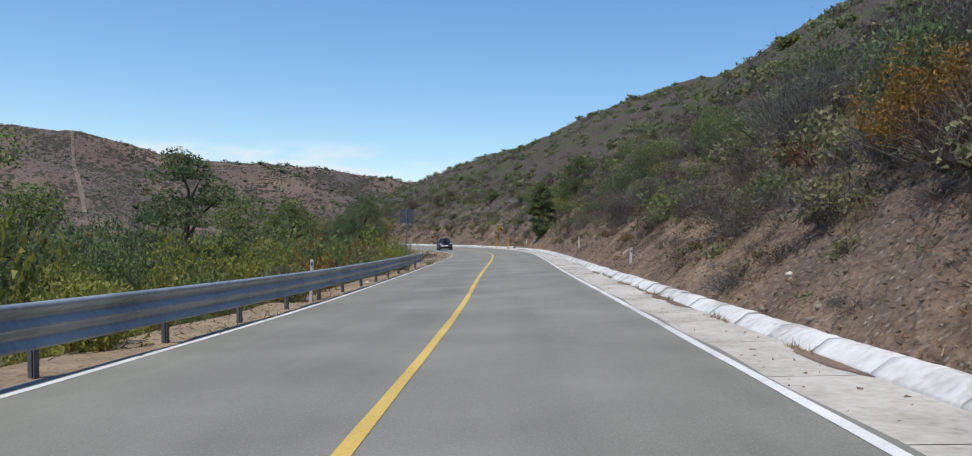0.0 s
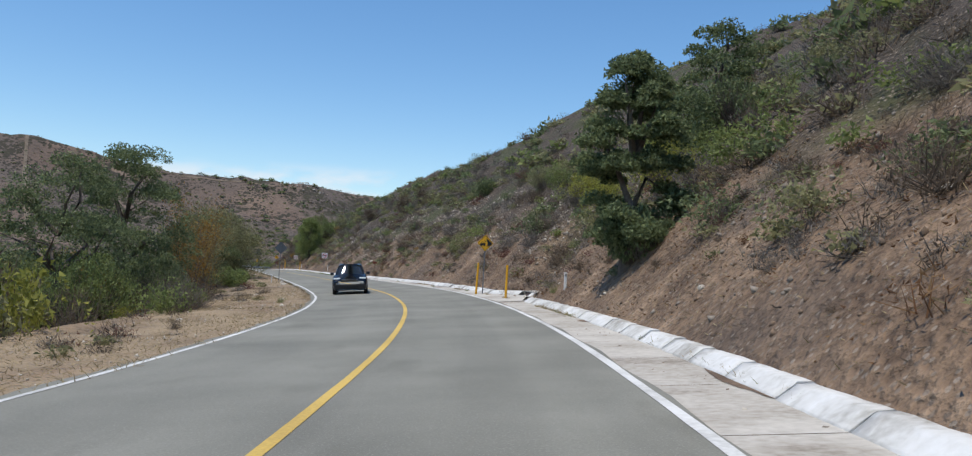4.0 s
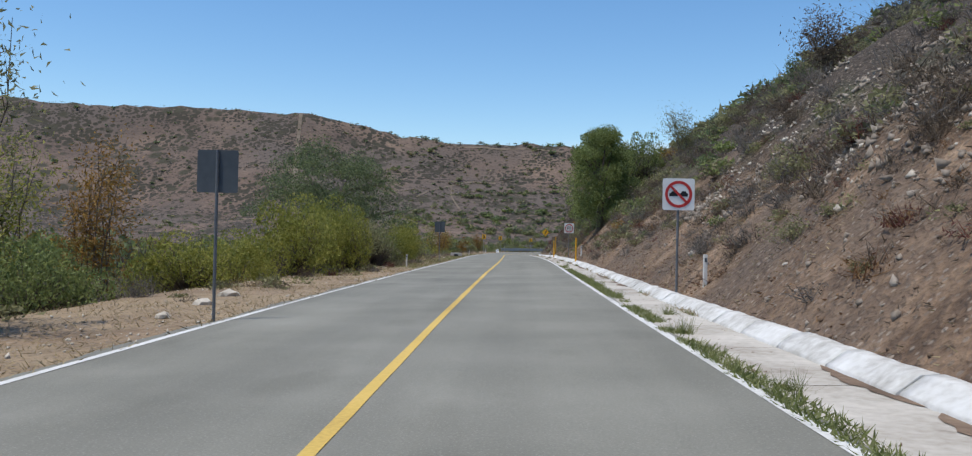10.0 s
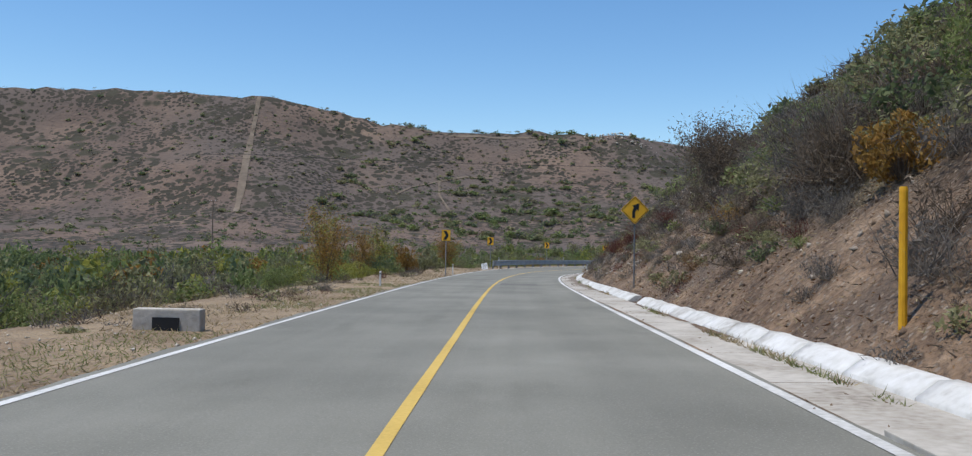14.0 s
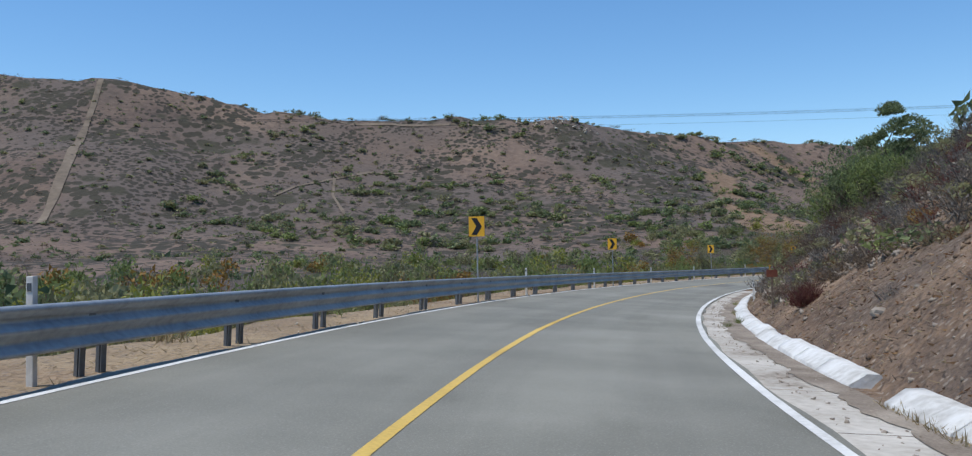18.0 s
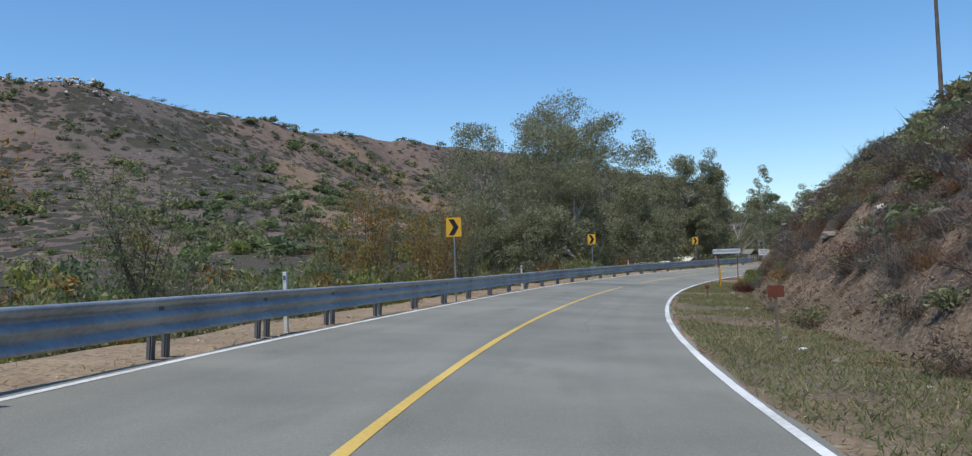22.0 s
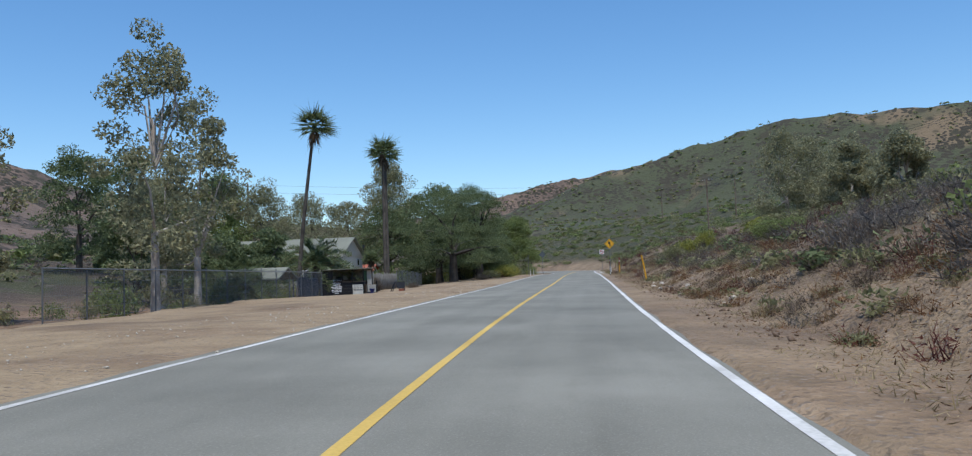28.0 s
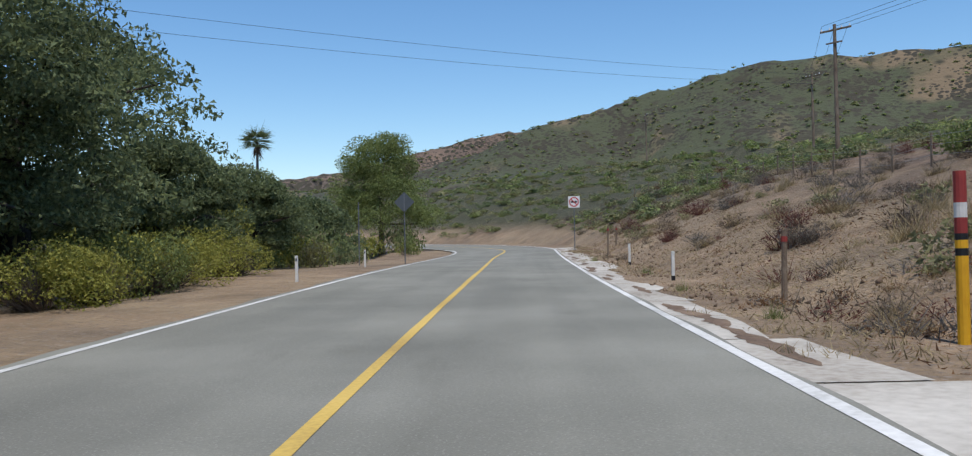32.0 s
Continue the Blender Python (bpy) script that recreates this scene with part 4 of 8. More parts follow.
def no_passing(s, l, h, size=.76):
    g, at = ring_sign("no_passing_sign", s, l, h, "white square no-overtaking sign with a red ring", size)
    for x, m in ((-.12, "sign_black"), (.12, "sign_black")):
        put("car_symbol", extrude_plate([(x - .10, -.05), (x - .10, .02), (x - .06, .03), (x - .035, .075), (x + .05, .075), (x + .075, .03), (x + .10, .02), (x + .10, -.05)], .003), M[m], g, "", at)
    put("slash", box(0, -.001, 0, size * .70, .004, .055, 0, Matrix.Rotation(radians(45), 4, "Y")), M["sign_red"], g, "red slash", at @ Matrix.Translation((0, -.003, 0)))


no_passing(198.5, 5.15, 2.45)
no_passing(690.0, 5.0, 3.2)
g, at = ring_sign("speed_limit_sign", 244.5, 5.4, 2.34, "white square speed limit sign with a dark ring")
lettering("60", .34, M["sign_black"], g, at @ Matrix.Translation((0, -.002, .03)), "black figures")
lettering("km/h", .12, M["sign_black"], g, at @ Matrix.Translation((0, -.002, -.15)), "black letters")

# place-name board on two posts
g = stand("name_board", 478.4, 5.6, "white name board with dark capitals on two rusty posts", "sign board", turn=6)
for x in (-.52, .66):
    put("post", box(x, .03, .85, .05, .05, 3.3, .005), M["rust"], g)
put("crossbar", box(.07, .03, .45, 1.18, .04, .04), M["rust"], g)
put("panel", extrude_plate(rounded(1.78, .34, .02), .008), M["sign_white"], g, "white panel", Matrix.Translation((0, -.012, 2.30)))
lettering("ALBERGUE INFANTIL", .185, M["sign_black"], g, Matrix.Translation((0, -.016, 2.31)), "dark capitals")
for z in (2.145, 2.455):
    put("border", box(0, -.016, z, 1.72, .004, .012), M["sign_black"], g, "dark border line")
for x in (-.87, .87):
    put("border", box(x, -.016, 2.30, .012, .004, .31), M["sign_black"], g, "dark border line")


def yellow_post(s, l, h, lean=0.0, turn=0.0):
    g = stand("marker_post", s, l, "yellow wooden marker post at the road's edge", "marker post", "yellow marker posts", turn)
    bm = tube([(0, 0, -.25), (lean * .5, 0, h * .5), (lean, 0, h - .06)], [.052, .05, .05], 10)
    put("shaft", bm, M["post_yellow"], g)
    put("cap", tube([(lean, 0, h - .06), (lean, 0, h)], [.053, .045], 10), M["post_yellow"], g, "faded top")


for a in ((117.2, 4.37, 1.62, .05), (111.3, 4.75, 1.5), (232.4, 5.0, 1.65), (264.6, 5.30, 1.75), (272.0, 5.85, 1.7), (268.5, 5.6, .6), (401.0, 5.35, 1.5), (477.0, 5.25, 1.25), (596.6, 6.1, 1.65, -.28)):
    yellow_post(*a)


def white_post(s, l, h, foot=False):
    g = stand("delineator_post", s, l, "short white concrete delineator post", "marker post", "white delineator posts", sink=.0)
    put("shaft", box(0, 0, h / 2 - .15, .085, .085, h + .3, .012), M["post_white"], g)
    if foot:
        put("black_base", box(0, 0, .06, .10, .10, .14, .01), M["sign_black"], g, "black base")
    else:
        put("reflector", box(0, -.046, h - .12, .05, .008, .09), M["sign_back"], g, "dull reflector")


for a in ((31.5, 5.55, .55), (57.0, 5.6, .7), (104.3, 5.75, .6), (149.6, -5.2, .7), (197.0, 5.5, .7), (229.5, -5.4, .75), (235.5, 5.6, .7), (264.3, 4.92, .62), (325.6, -4.5, .8), (331.0, 5.6, .6), (377.0, 5.5, .75),
          (349.5, -4.45, 1.2), (379.5, -4.45, 1.25), (393.7, -4.45, 1.2), (408.5, -4.45, 1.2), (420.5, -4.45, 1.2), (435.6, -4.45, 1.25), (464.0, -4.45, 1.3), (492.0, -4.45, 1.3), (517.0, -4.45, 1.25), (527.5, -4.6, 1.2), (503.0, 5.3, .65),
          (24.0, -4.5, 1.2), (52.5, -4.4, 1.15), (658.5, -5.3, .8), (672.0, -5.6, .8), (656.5, 5.6, .8, True), (667.0, 5.8, .85, True), (622.0, 4.5, .28, True), (301.0, -5.2, .7)):
    white_post(*a)


def plate_on_post(s, l, h, w, t, label, mat="rust", turn=0.0, post="wood"):
    g = stand("plate_sign", s, l, label, "sign", "", turn)
    put("post", box(0, .03, h / 2 - .2, .06, .05, h + .4, .006), M[post], g)
    put("plate", extrude_plate(rounded(w, t, .02), .006), M[mat], g, "rusty red plate", Matrix.Translation((0, -.01, h - t / 2 + .1)))


plate_on_post(161.5, 5.75, 1.1, .42, .22, "small rusty plate on a wooden post on the bank")
plate_on_post(366.5, 5.6, 1.0, .3, .2, "small rusty plate on a thin post")
plate_on_post(437.5, 5.6, 1.1, .34, .24, "small rusty plate beside the grass verge")
plate_on_post(516.6, 7.35, 1.6, .58, .36, "rust-red metal plate on a wooden post on the bank", turn=4)
plate_on_post(460.5, 5.2, .55, .2, .16, "low red marker box on a peg")


def back_sign(s, l, h, w, t, label):
    """A sign for the other direction: its bare back is seen."""
    g = stand("sign_from_behind", s, l, label, "road sign", "signs seen from behind")
    pole(g, h + t / 2, .03, "dark_steel")
    put("panel", extrude_plate(rounded(w, t, .04), .006), M["sign_back"], g, "bare grey back", Matrix.Translation((0, .05, h)))
    put("bracket", box(0, .04, h, .05, .03, t * .95), M["dark_steel"], g)


back_sign(48.7, -4.85, 3.1, .78, .80, "square road sign with a grey back on a steel pole")
back_sign(193.2, -4.15, 2.72, .76, .78, "square road sign with a grey back on a steel pole")
back_sign(245.6, -4.75, 2.75, .80, .84, "square road sign with a grey back on a steel pole")
for s, l, h in ((151.0, -4.5, 2.95), (677.0, -4.4, 3.2)):
    g = stand("diamond_sign_from_behind", s, l, "diamond road sign with a grey back on a steel pole", "road sign", "signs seen from behind")
    pole(g, h + .4, .03, "dark_steel")
    diamond(g, h, .76, 1)

# banded post by the end of the walk, brown posts and the tall post
g = stand("banded_post", 642.3, 6.15, "red and yellow post with black and white bands", "marker post")
for nm, z0, z1, m in (("base", -.2, .95, "post_yellow"), ("black_band", .95, 1.03, "sign_black"), ("middle", 1.03, 1.12, "post_yellow"), ("black_band", 1.12, 1.19, "sign_black"), ("lower_red", 1.19, 1.36, "post_red"), ("white_band", 1.36, 1.52, "post_white"), ("top", 1.52, 1.86, "post_red")):
    put(nm, tube([(0, 0, z0), (0, 0, z1)], [.065, .065], 12), M[m], g)
for s, l, h in ((649.0, 6.3, 1.3), (677.5, 6.1, 1.5), (684.0, 7.2, 1.1)):
    g = stand("wooden_post", s, l, "weathered brown wooden post on the bank", "post", "brown posts")
    put("shaft", tube([(0, 0, -.2), (.03, 0, h)], [.06, .05], 8), M["wood"], g)
    put("band", tube([(.025, 0, h - .22), (.027, 0, h - .12)], [.062, .062], 8), M["post_red"], g, "red band")
g = stand("tall_post", 676.0, -6.6, "thin tall steel post on the verge", "post")
pole(g, 3.2, .03)

# hand-written board leaning at the foot of the chevron sign
g = stand("hand_painted_board", 344.2, -4.75, "white hand-lettered board leaning by the guard rail", "sign board", turn=-8)
tilt = Matrix.Rotation(radians(-12), 4, "X") @ Matrix.Rotation(radians(-11), 4, "Y") @ Matrix.Diagonal((.82, 1, .82, 1))
put("panel", extrude_plate([(-.36, 0), (.40, .03), (.33, .82), (-.38, .74)], .012), M["sign_white"], g, "weathered white panel", tilt)
lettering("SE VENDE", .125, M["sign_black"], g, tilt @ Matrix.Translation((0, -.004, .66)), "dark brush letters")
for z, w in ((.50, .58), (.36, .46), (.20, .52)):
    for k in range(4):
        put("line_of_writing", box(-w / 2 + w * (k + .5) / 4, -.003, z, w / 5, .003, .055), M["sign_black"], g, "", tilt)

# small concrete headwall beside the verge, and the drain in the kerb's gap
g = stand("culvert_headwall", 277.5, -5.4, "low grey concrete culvert wall in dry grass", "culvert")
put("wall", box(0, 0, .16, 1.3, .28, .5, .03), M["apron"], g)
# solid block, painted black for the shade inside the pipe
put("opening", box(0, -.16, .12, .5, .06, .26), M["sign_black"], g, "black block in place of the shaded opening")


def wing(g, s, along, out):
    """A whitewashed sloping wall from the kerb's end to the mouth of the drain."""
    rows = []
    for u in np.linspace(0, 1, 6):
        px, py = out * u * .95 + .03 * math.sin(5 * u), along * (1.05 + (1 - u) * 3.2)
        rows.append([(px - .22 + dx, py, dz) for dx, dz in ((0, -.12), (.01, -.01), (.20, .14 + .03 * u), (.36, .15 + .03 * u), (.38, -.2))])
    put("wing_wall", bmesh_of(sheet("wing_wall", np.array(rows), M["kerb"], smooth=False)), M["kerb"], g, "whitewashed wing wall")


def bmesh_of(me):
    bm = bmesh.new()
    bm.from_mesh(me)
    bmesh.ops.solidify(bm, geom=bm.faces[:], thickness=.01)
    return bm


for s in (263.5, 112.8):
    g = thing("drain_inlet", "whitewashed concrete storm drain inlet with a dark mouth", "drain", at=road_pose(s, 5.0 + float(sway(s)), 0))
    put("floor_slab", box(-.12, 0, -.058, 2.3, 9.0, .10, .01), M["apron"], g, "pale concrete floor")
    wing(g, s, -1, 1.0)
    wing(g, s, 1, 1.0)
    # no real hollow: a black block holds the shade under the lintel
    put("mouth", box(1.28, 0, .02, .5, 1.9, .26), M["sign_black"], g, "black block in place of the shaded opening")
    put("lintel", box(1.34, 0, .165, .46, 2.3, .045, .01), M["apron"], g, "concrete lintel over the opening")

# ---- road repairs and cracks ----
for s0, s1, l0, l1 in ((405.6, 411.8, .15, 1.75), (304.4, 307.5, .3, 2.2), (471.6, 475.3, -3.62, 1.05)):
    q = np.arange(s0, s1, .5)
    ribbon("road_patch", q, l0 + wobble(q, .05, 50), l1 + wobble(q, .06, 51), .003, M["patch"], "darker asphalt repair patch", "road patch")
for s0, s1, l0, l1 in ((438, 452, 1.55, 1.4), (326, 334, -1.7, -1.9), (470, 478, 2.6, 2.2)):
    q = np.arange(s0, s1, .35)
    mid = l0 + (l1 - l0) * (q - s0) / (s1 - s0) + wobble(q, .09, s0)
    ribbon("road_crack", q, mid - .005, mid + .006, .003, M["crack"], "thin dark crack in the asphalt", "road crack", n=2)
for s0 in (472.2, 579.0, 570.5):
    ll = np.linspace(-3.4 if s0 < 500 else .2, 3.4, 24)
    x, y, rx, ry, z, b = at_s(np.full(24, s0) + .12 * np.sin(ll * 5) + .05 * np.sin(ll * 17))
    gridc = np.stack([np.stack([x + rx * ll, y + ry * ll, z + b * ll + .003], -1), np.stack([x + rx * ll + .016 * -ry, y + ry * ll + .016 * rx, z + b * ll + .003], -1)], 0)
    tagged(new("road_joint", sheet("road_joint", gridc, M["crack"])), "dark joint across the asphalt", "road crack", kind="structure")

# ---- plants ----


def leaf_quads(pos, size, rg, up=0.35, slim=0.55):
    """A small pointed leaf (quad) at every place, turned at random."""
    n = len(pos)
    a = rg.normal(size=(n, 3))
    a /= np.linalg.norm(a, axis=1)[:, None]
    b = rg.normal(size=(n, 3))
    b[:, 2] += up
    b -= a * (a * b).sum(1)[:, None]
    b /= np.linalg.norm(b, axis=1)[:, None]
    s = (size * rg.uniform(.6, 1.4, n))[:, None]
    c = np.stack([pos - a * s + b * s * slim, pos - a * s * .4 - b * s * slim, pos + a * s], 1)
    return c.reshape(-1, 3), np.arange(3 * n).reshape(n, 3)


def blades(pos, way, length, width, rg):
    """Thin blades or twigs from places along ways."""
    n = len(pos)
    way = way / np.linalg.norm(way, axis=1)[:, None]
    side = np.cross(way, rg.normal(size=(n, 3)))
    side /= np.linalg.norm(side, axis=1)[:, None]
    ln = (length * rg.uniform(.5, 1.3, n))[:, None]
    tip = pos + way * ln + rg.normal(size=(n, 3)) * ln * .12
    c = np.stack([pos - side * width, pos + side * width, tip], 1)
    return c.reshape(-1, 3), np.arange(3 * n).reshape(n, 3)


def lumpy(n, rg, lumps=12, flat=.75, hollow=.55):
    """Places in a lumpy dome of radius 1 standing on z = 0."""
    u = rg.normal(size=(lumps, 3))
    u /= np.linalg.norm(u, axis=1)[:, None]
    c = u * rg.uniform(.35, .75, (lumps, 1))
    c[:, 2] = np.abs(c[:, 2]) * flat + .22
    r = rg.uniform(.22, .42, lumps)
    k = rg.integers(lumps, size=n)
    v = rg.normal(size=(n, 3))
    v /= np.linalg.norm(v, axis=1)[:, None]
    p = c[k] + v * (r[k] * rg.uniform(hollow, 1.0, n)**.5)[:, None] * [1, 1, .85]
    p[:, 2] = np.abs(p[:, 2]) + .02
    return p


def bush_arrays(kind, n, rg, leaf, split=False):
    """Leaves and twigs of one shrub, joined or as two."""
    if kind in ("straw", "grass"):
        root = rg.normal(size=(n, 3)) * [.2, .2, 0]
        way = rg.normal(size=(n, 3)) * [.55, .55, .1] + [0, 0, 1]
        return blades(root, way, .8, .012, rg)
    if kind in ("dry", "grey", "red", "rust"):
        p = lumpy(int(n * .55), rg, 10, .6)
        root = rg.normal(size=(int(n * .3), 3)) * [.22, .22, .04]
        root[:, 2] = np.abs(root[:, 2])
        way = rg.normal(size=(len(root), 3)) * [.7, .7, .35] + [0, 0, .85]
        tw = p[: n // 3]
        leaves = leaf_quads(p, leaf * .62, rg, slim=.35)
        wood = joined([blades(root, way, .95, .008 if n > 300 else .02, rg), blades(tw, rg.normal(size=tw.shape) + tw * .8 + [0, 0, .5], .34, .005 if n > 300 else .016, rg)])
    else:
        leaves = leaf_quads(lumpy(n, rg, 16), leaf, rg)
        tw = lumpy(n // 14 + 2, rg, 9)
        wood = blades(tw * .25, tw + [0, 0, .2], .52, .006 if n > 300 else .012, rg)
    return (leaves, wood) if split else joined([leaves, wood])


LEAF_OF = dict(green="green_leaf", oak="oak_leaf", bright="bright_leaf", olive="olive_leaf", gum="gum_leaf", dry="dry_leaf", grey="grey_leaf", orange="orange_leaf", red="red_leaf", straw="straw", grass="grass", rust="rust_leaf")
NAMES = dict(green=("green_shrub", "dense green shrub on the dry roadside", "shrub"), oak=("dark_shrub", "dark green scrub oak shrub on the slope", "shrub"), bright=("bright_shrub", "yellow-green leafy shrub in the sun", "shrub"),
             olive=("olive_shrub", "dull olive-green chaparral shrub", "shrub"), gum=("gum_shrub", "grey-green gum scrub beside the road", "shrub"), dry=("dry_brush", "dry brown brush on the slope", "brush"), grey=("grey_brush", "leafless grey brush on the slope", "brush"),
             orange=("orange_shrub", "shrub with orange dry leaves", "shrub"), red=("red_brush", "dry reddish buckwheat brush", "brush"), straw=("grass_tuft", "tuft of dry straw grass", "grass"), grass=("green_tuft", "tuft of green roadside weeds", "weeds"), rust=("rust_brush", "low brush with rust-brown dead leaves", "brush"))
BUSH = {}


def shrub_meshes(kind, n, rg, leaf):
    """The meshes of a shrub: foliage and branchwork; one mesh for a tuft."""
    name = NAMES[kind][0]
    if kind in ("straw", "grass"):
        return (mesh_from(name, *bush_arrays(kind, n, rg, leaf), M[LEAF_OF[kind]]),)
    leaves, wood = bush_arrays(kind, n, rg, leaf, True)
    return mesh_from("foliage", *leaves, M[LEAF_OF[kind]]), mesh_from("branchwork", *wood, M[LEAF_OF[kind] if kind in ("dry", "grey", "red") else "bark"])


for kk, kind in enumerate(LEAF_OF):
    rg = np.random.default_rng(100 + kk)
    near_n, mid_n = (2000, 460) if kind in ("dry", "grey", "red") else (2000, 740) if kind not in ("straw", "grass") else (140, 60)
    mid_leaf = .085 if kind in ("dry", "grey", "red") else .048
    BUSH[kind] = dict(big=[shrub_meshes(kind, 6400, rg, .022) for _ in range(2)] if kind in ("green", "oak", "bright", "olive", "orange") else [], near=[shrub_meshes(kind, near_n, rg, .050) for _ in range(3)], mid=[shrub_meshes(kind, mid_n, rg, mid_leaf) for _ in range(3)],
                      low=[bush_arrays(kind, 70, rg, .125) for _ in range(3)], cover=[bush_arrays(kind, 100, rg, .115) for _ in range(3)], fine=[bush_arrays(kind, 380, rg, .050) for _ in range(3)], far=[bush_arrays(kind, 44, rg, .20) for _ in range(3)], dot=[bush_arrays(kind, 11, rg, .40) for _ in range(3)])


def plant(kind, x, y, z, r, h, size="near", rg=None, label=""):
    me = BUSH[kind][size]
    me = me[rg.integers(len(me))]
    ob = new(NAMES[kind][0], me[0] if len(me) == 1 else None)
    ob.matrix_world = Matrix.Translation((x, y, z - .06 * h)) @ Matrix.Rotation(rg.uniform(0, 6.28), 4, "Z") @ Matrix.Diagonal((r, r * rg.uniform(.8, 1.2), h, 1))
    if len(me) > 1:
        for m in me:
            new(m.name.split(".")[0], m).parent = ob
    return tagged(ob, label or NAMES[kind][1], NAMES[kind][2], NAMES[kind][2] + " along the road")


pr = np.random.default_rng(7)


def plant_sl(kind, s, l, r, h, size="near", label=""):
    p = ground_at(s, l)
    if size == "near" and r > 1.5 and abs(l) < 14 and BUSH[kind]["big"]:
        size = "big"
    return plant(kind, p.x, p.y, p.z, r, h, size, pr, label)


def scatter(s0, s1, l0, l1, count, kinds, r0, r1, tall=(.7, 1.1), size="mid", power=1.0):
    """Shrubs over a stretch of roadside; kinds: letter weights."""
    names, w = list(kinds), np.array(list(kinds.values()), float)
    s = pr.uniform(s0, s1, count)
    l = l0 + (l1 - l0) * pr.uniform(0, 1, count)**power
    x, y, rx, ry, _, _ = at_s(s)
    x, y = x + rx * l, y + ry * l
    z = land(x, y)
    for k in range(count):
        r = pr.uniform(r0, r1)
        plant(str(pr.choice(names, p=w / w.sum())), x[k], y[k], z[k], r, r * pr.uniform(*tall), size, pr)


# right-hand cut slope, stretch by stretch: mixed chaparral
scatter(-20, 100, 7.0, 14, 110, dict(grey=4, dry=4, olive=4, oak=2, green=1.5, orange=.5), .8, 1.9)
scatter(100, 160, 7.6, 16, 45, dict(grey=4, dry=4, olive=3, oak=2, green=1.5), .7, 1.6)
scatter(160, 240, 7.6, 17, 50, dict(grey=5, dry=5, olive=2, red=.8, green=.6), .6, 1.5)
scatter(240, 300, 7.8, 17, 45, dict(dry=4, olive=4, oak=3, green=3, orange=1), .8, 1.9)
scatter(300, 400, 7.5, 16, 56, dict(grey=5, dry=5, olive=2, oak=1, red=.8), .6, 1.5)
scatter(400, 470, 9, 20, 60, dict(grey=3, dry=2, olive=2, red=1, orange=.6), .6, 1.3)
scatter(470, 560, 9, 20, 60, dict(grey=4, dry=3, olive=1.5, red=1), .5, 1.2)
scatter(560, 700, 9, 24, 40, dict(grey=3, dry=3, olive=1.5, red=2, straw=1), .5, 1.2)
# tufts low on the bank
scatter(0, 84, 6.3, 12.5, 90, dict(grey=4, dry=4, olive=2, oak=2.5, red=.5), .6, 1.5)
scatter(-10, 300, 5.5, 8.5, 70, dict(dry=4, grey=2, red=1.5, straw=4, green=.4, grass=.8), .15, .45, size="mid")
scatter(300, 400, 5.5, 8.5, 45, dict(dry=4, grey=2, red=2, straw=2, grass=1), .2, .5, size="mid")
scatter(500, 700, 5.6, 9.5, 60, dict(dry=5, straw=6, red=1), .2, .5, size="mid")

scatter(-20, 345, 14, 26, 45, dict(grey=4, olive=4, oak=2, green=2), .8, 1.7, (1.1, 1.7))
scatter(360, 400, 12, 22, 20, dict(grey=4, olive=3, oak=2), .8, 1.6, (1.1, 1.7))
# along the left verge and in the dip behind it
scatter(-15, 62, -8.5, -26, 75, dict(green=5, bright=3, olive=4, gum=2), 1.6, 2.8, (1.2, 1.9))
scatter(-15, 55, -5.2, -7.5, 40, dict(bright=4, green=3, olive=2, red=1), .5, 1.1, (.9, 1.4), "near")
scatter(62, 150, -10, -28, 48, dict(green=2, olive=5, dry=3, grey=1, bright=3, oak=1, orange=.6), 1.3, 2.5, (1.0, 1.7))
scatter(150, 345, -10.5, -30, 60, dict(green=5, olive=4, bright=3, dry=2, oak=2, orange=.7), 1.3, 2.6, (1.0, 1.7))
scatter(60, 345, -6.2, -10.5, 80, dict(straw=4, dry=4, grey=3, red=2, olive=1), .25, .7)
scatter(345, 530, -5.6, -10, 110, dict(dry=2, olive=4, green=4, bright=1.5, straw=1, orange=.5), .5, 1.2, (.8, 1.5))
scatter(345, 530, -10, -30, 52, dict(green=5, olive=4, bright=3, orange=.7, oak=2), 1.4, 2.6, (1.1, 1.8))
scatter(655, 725, -7.5, -24, 55, dict(green=4, bright=5, olive=4, oak=1), 1.3, 2.6, (1.0, 1.6))
scatter(405, 478, 7.0, 13.5, 90, dict(grey=4, dry=3, red=3, rust=2, olive=1.2, orange=.3), .35, 1.0)
scatter(636, 725, 7.5, 26, 60, dict(grey=3, dry=2, red=4, olive=1), .4, 1.1)
scatter(594, 640, -19.0, -23.5, 34, dict(green=5, olive=3, bright=2, oak=2), .7, 1.5, (1.0, 1.5))
scatter(636, 674, -19, -25, 26, dict(oak=5, green=2, olive=1), 1.4, 2.4, (1.1, 1.6))
scatter(558, 596, -18.5, -23, 24, dict(green=4, olive=4, oak=2), .8, 1.7, (1.0, 1.5))
scatter(-20, 400, 6.0, 9.0, 110, dict(dry=2, grey=4, red=1.5, olive=1.5, green=.5, orange=.3), .3, .75)

scatter(246, 264, 5.9, 9.5, 34, dict(dry=4, grey=4, rust=2, olive=2, oak=1.5), .4, 1.0)
scatter(243, 300, 6.4, 12.5, 70, dict(dry=4, grey=4, orange=1, olive=2.5, oak=2.5), .6, 1.5)

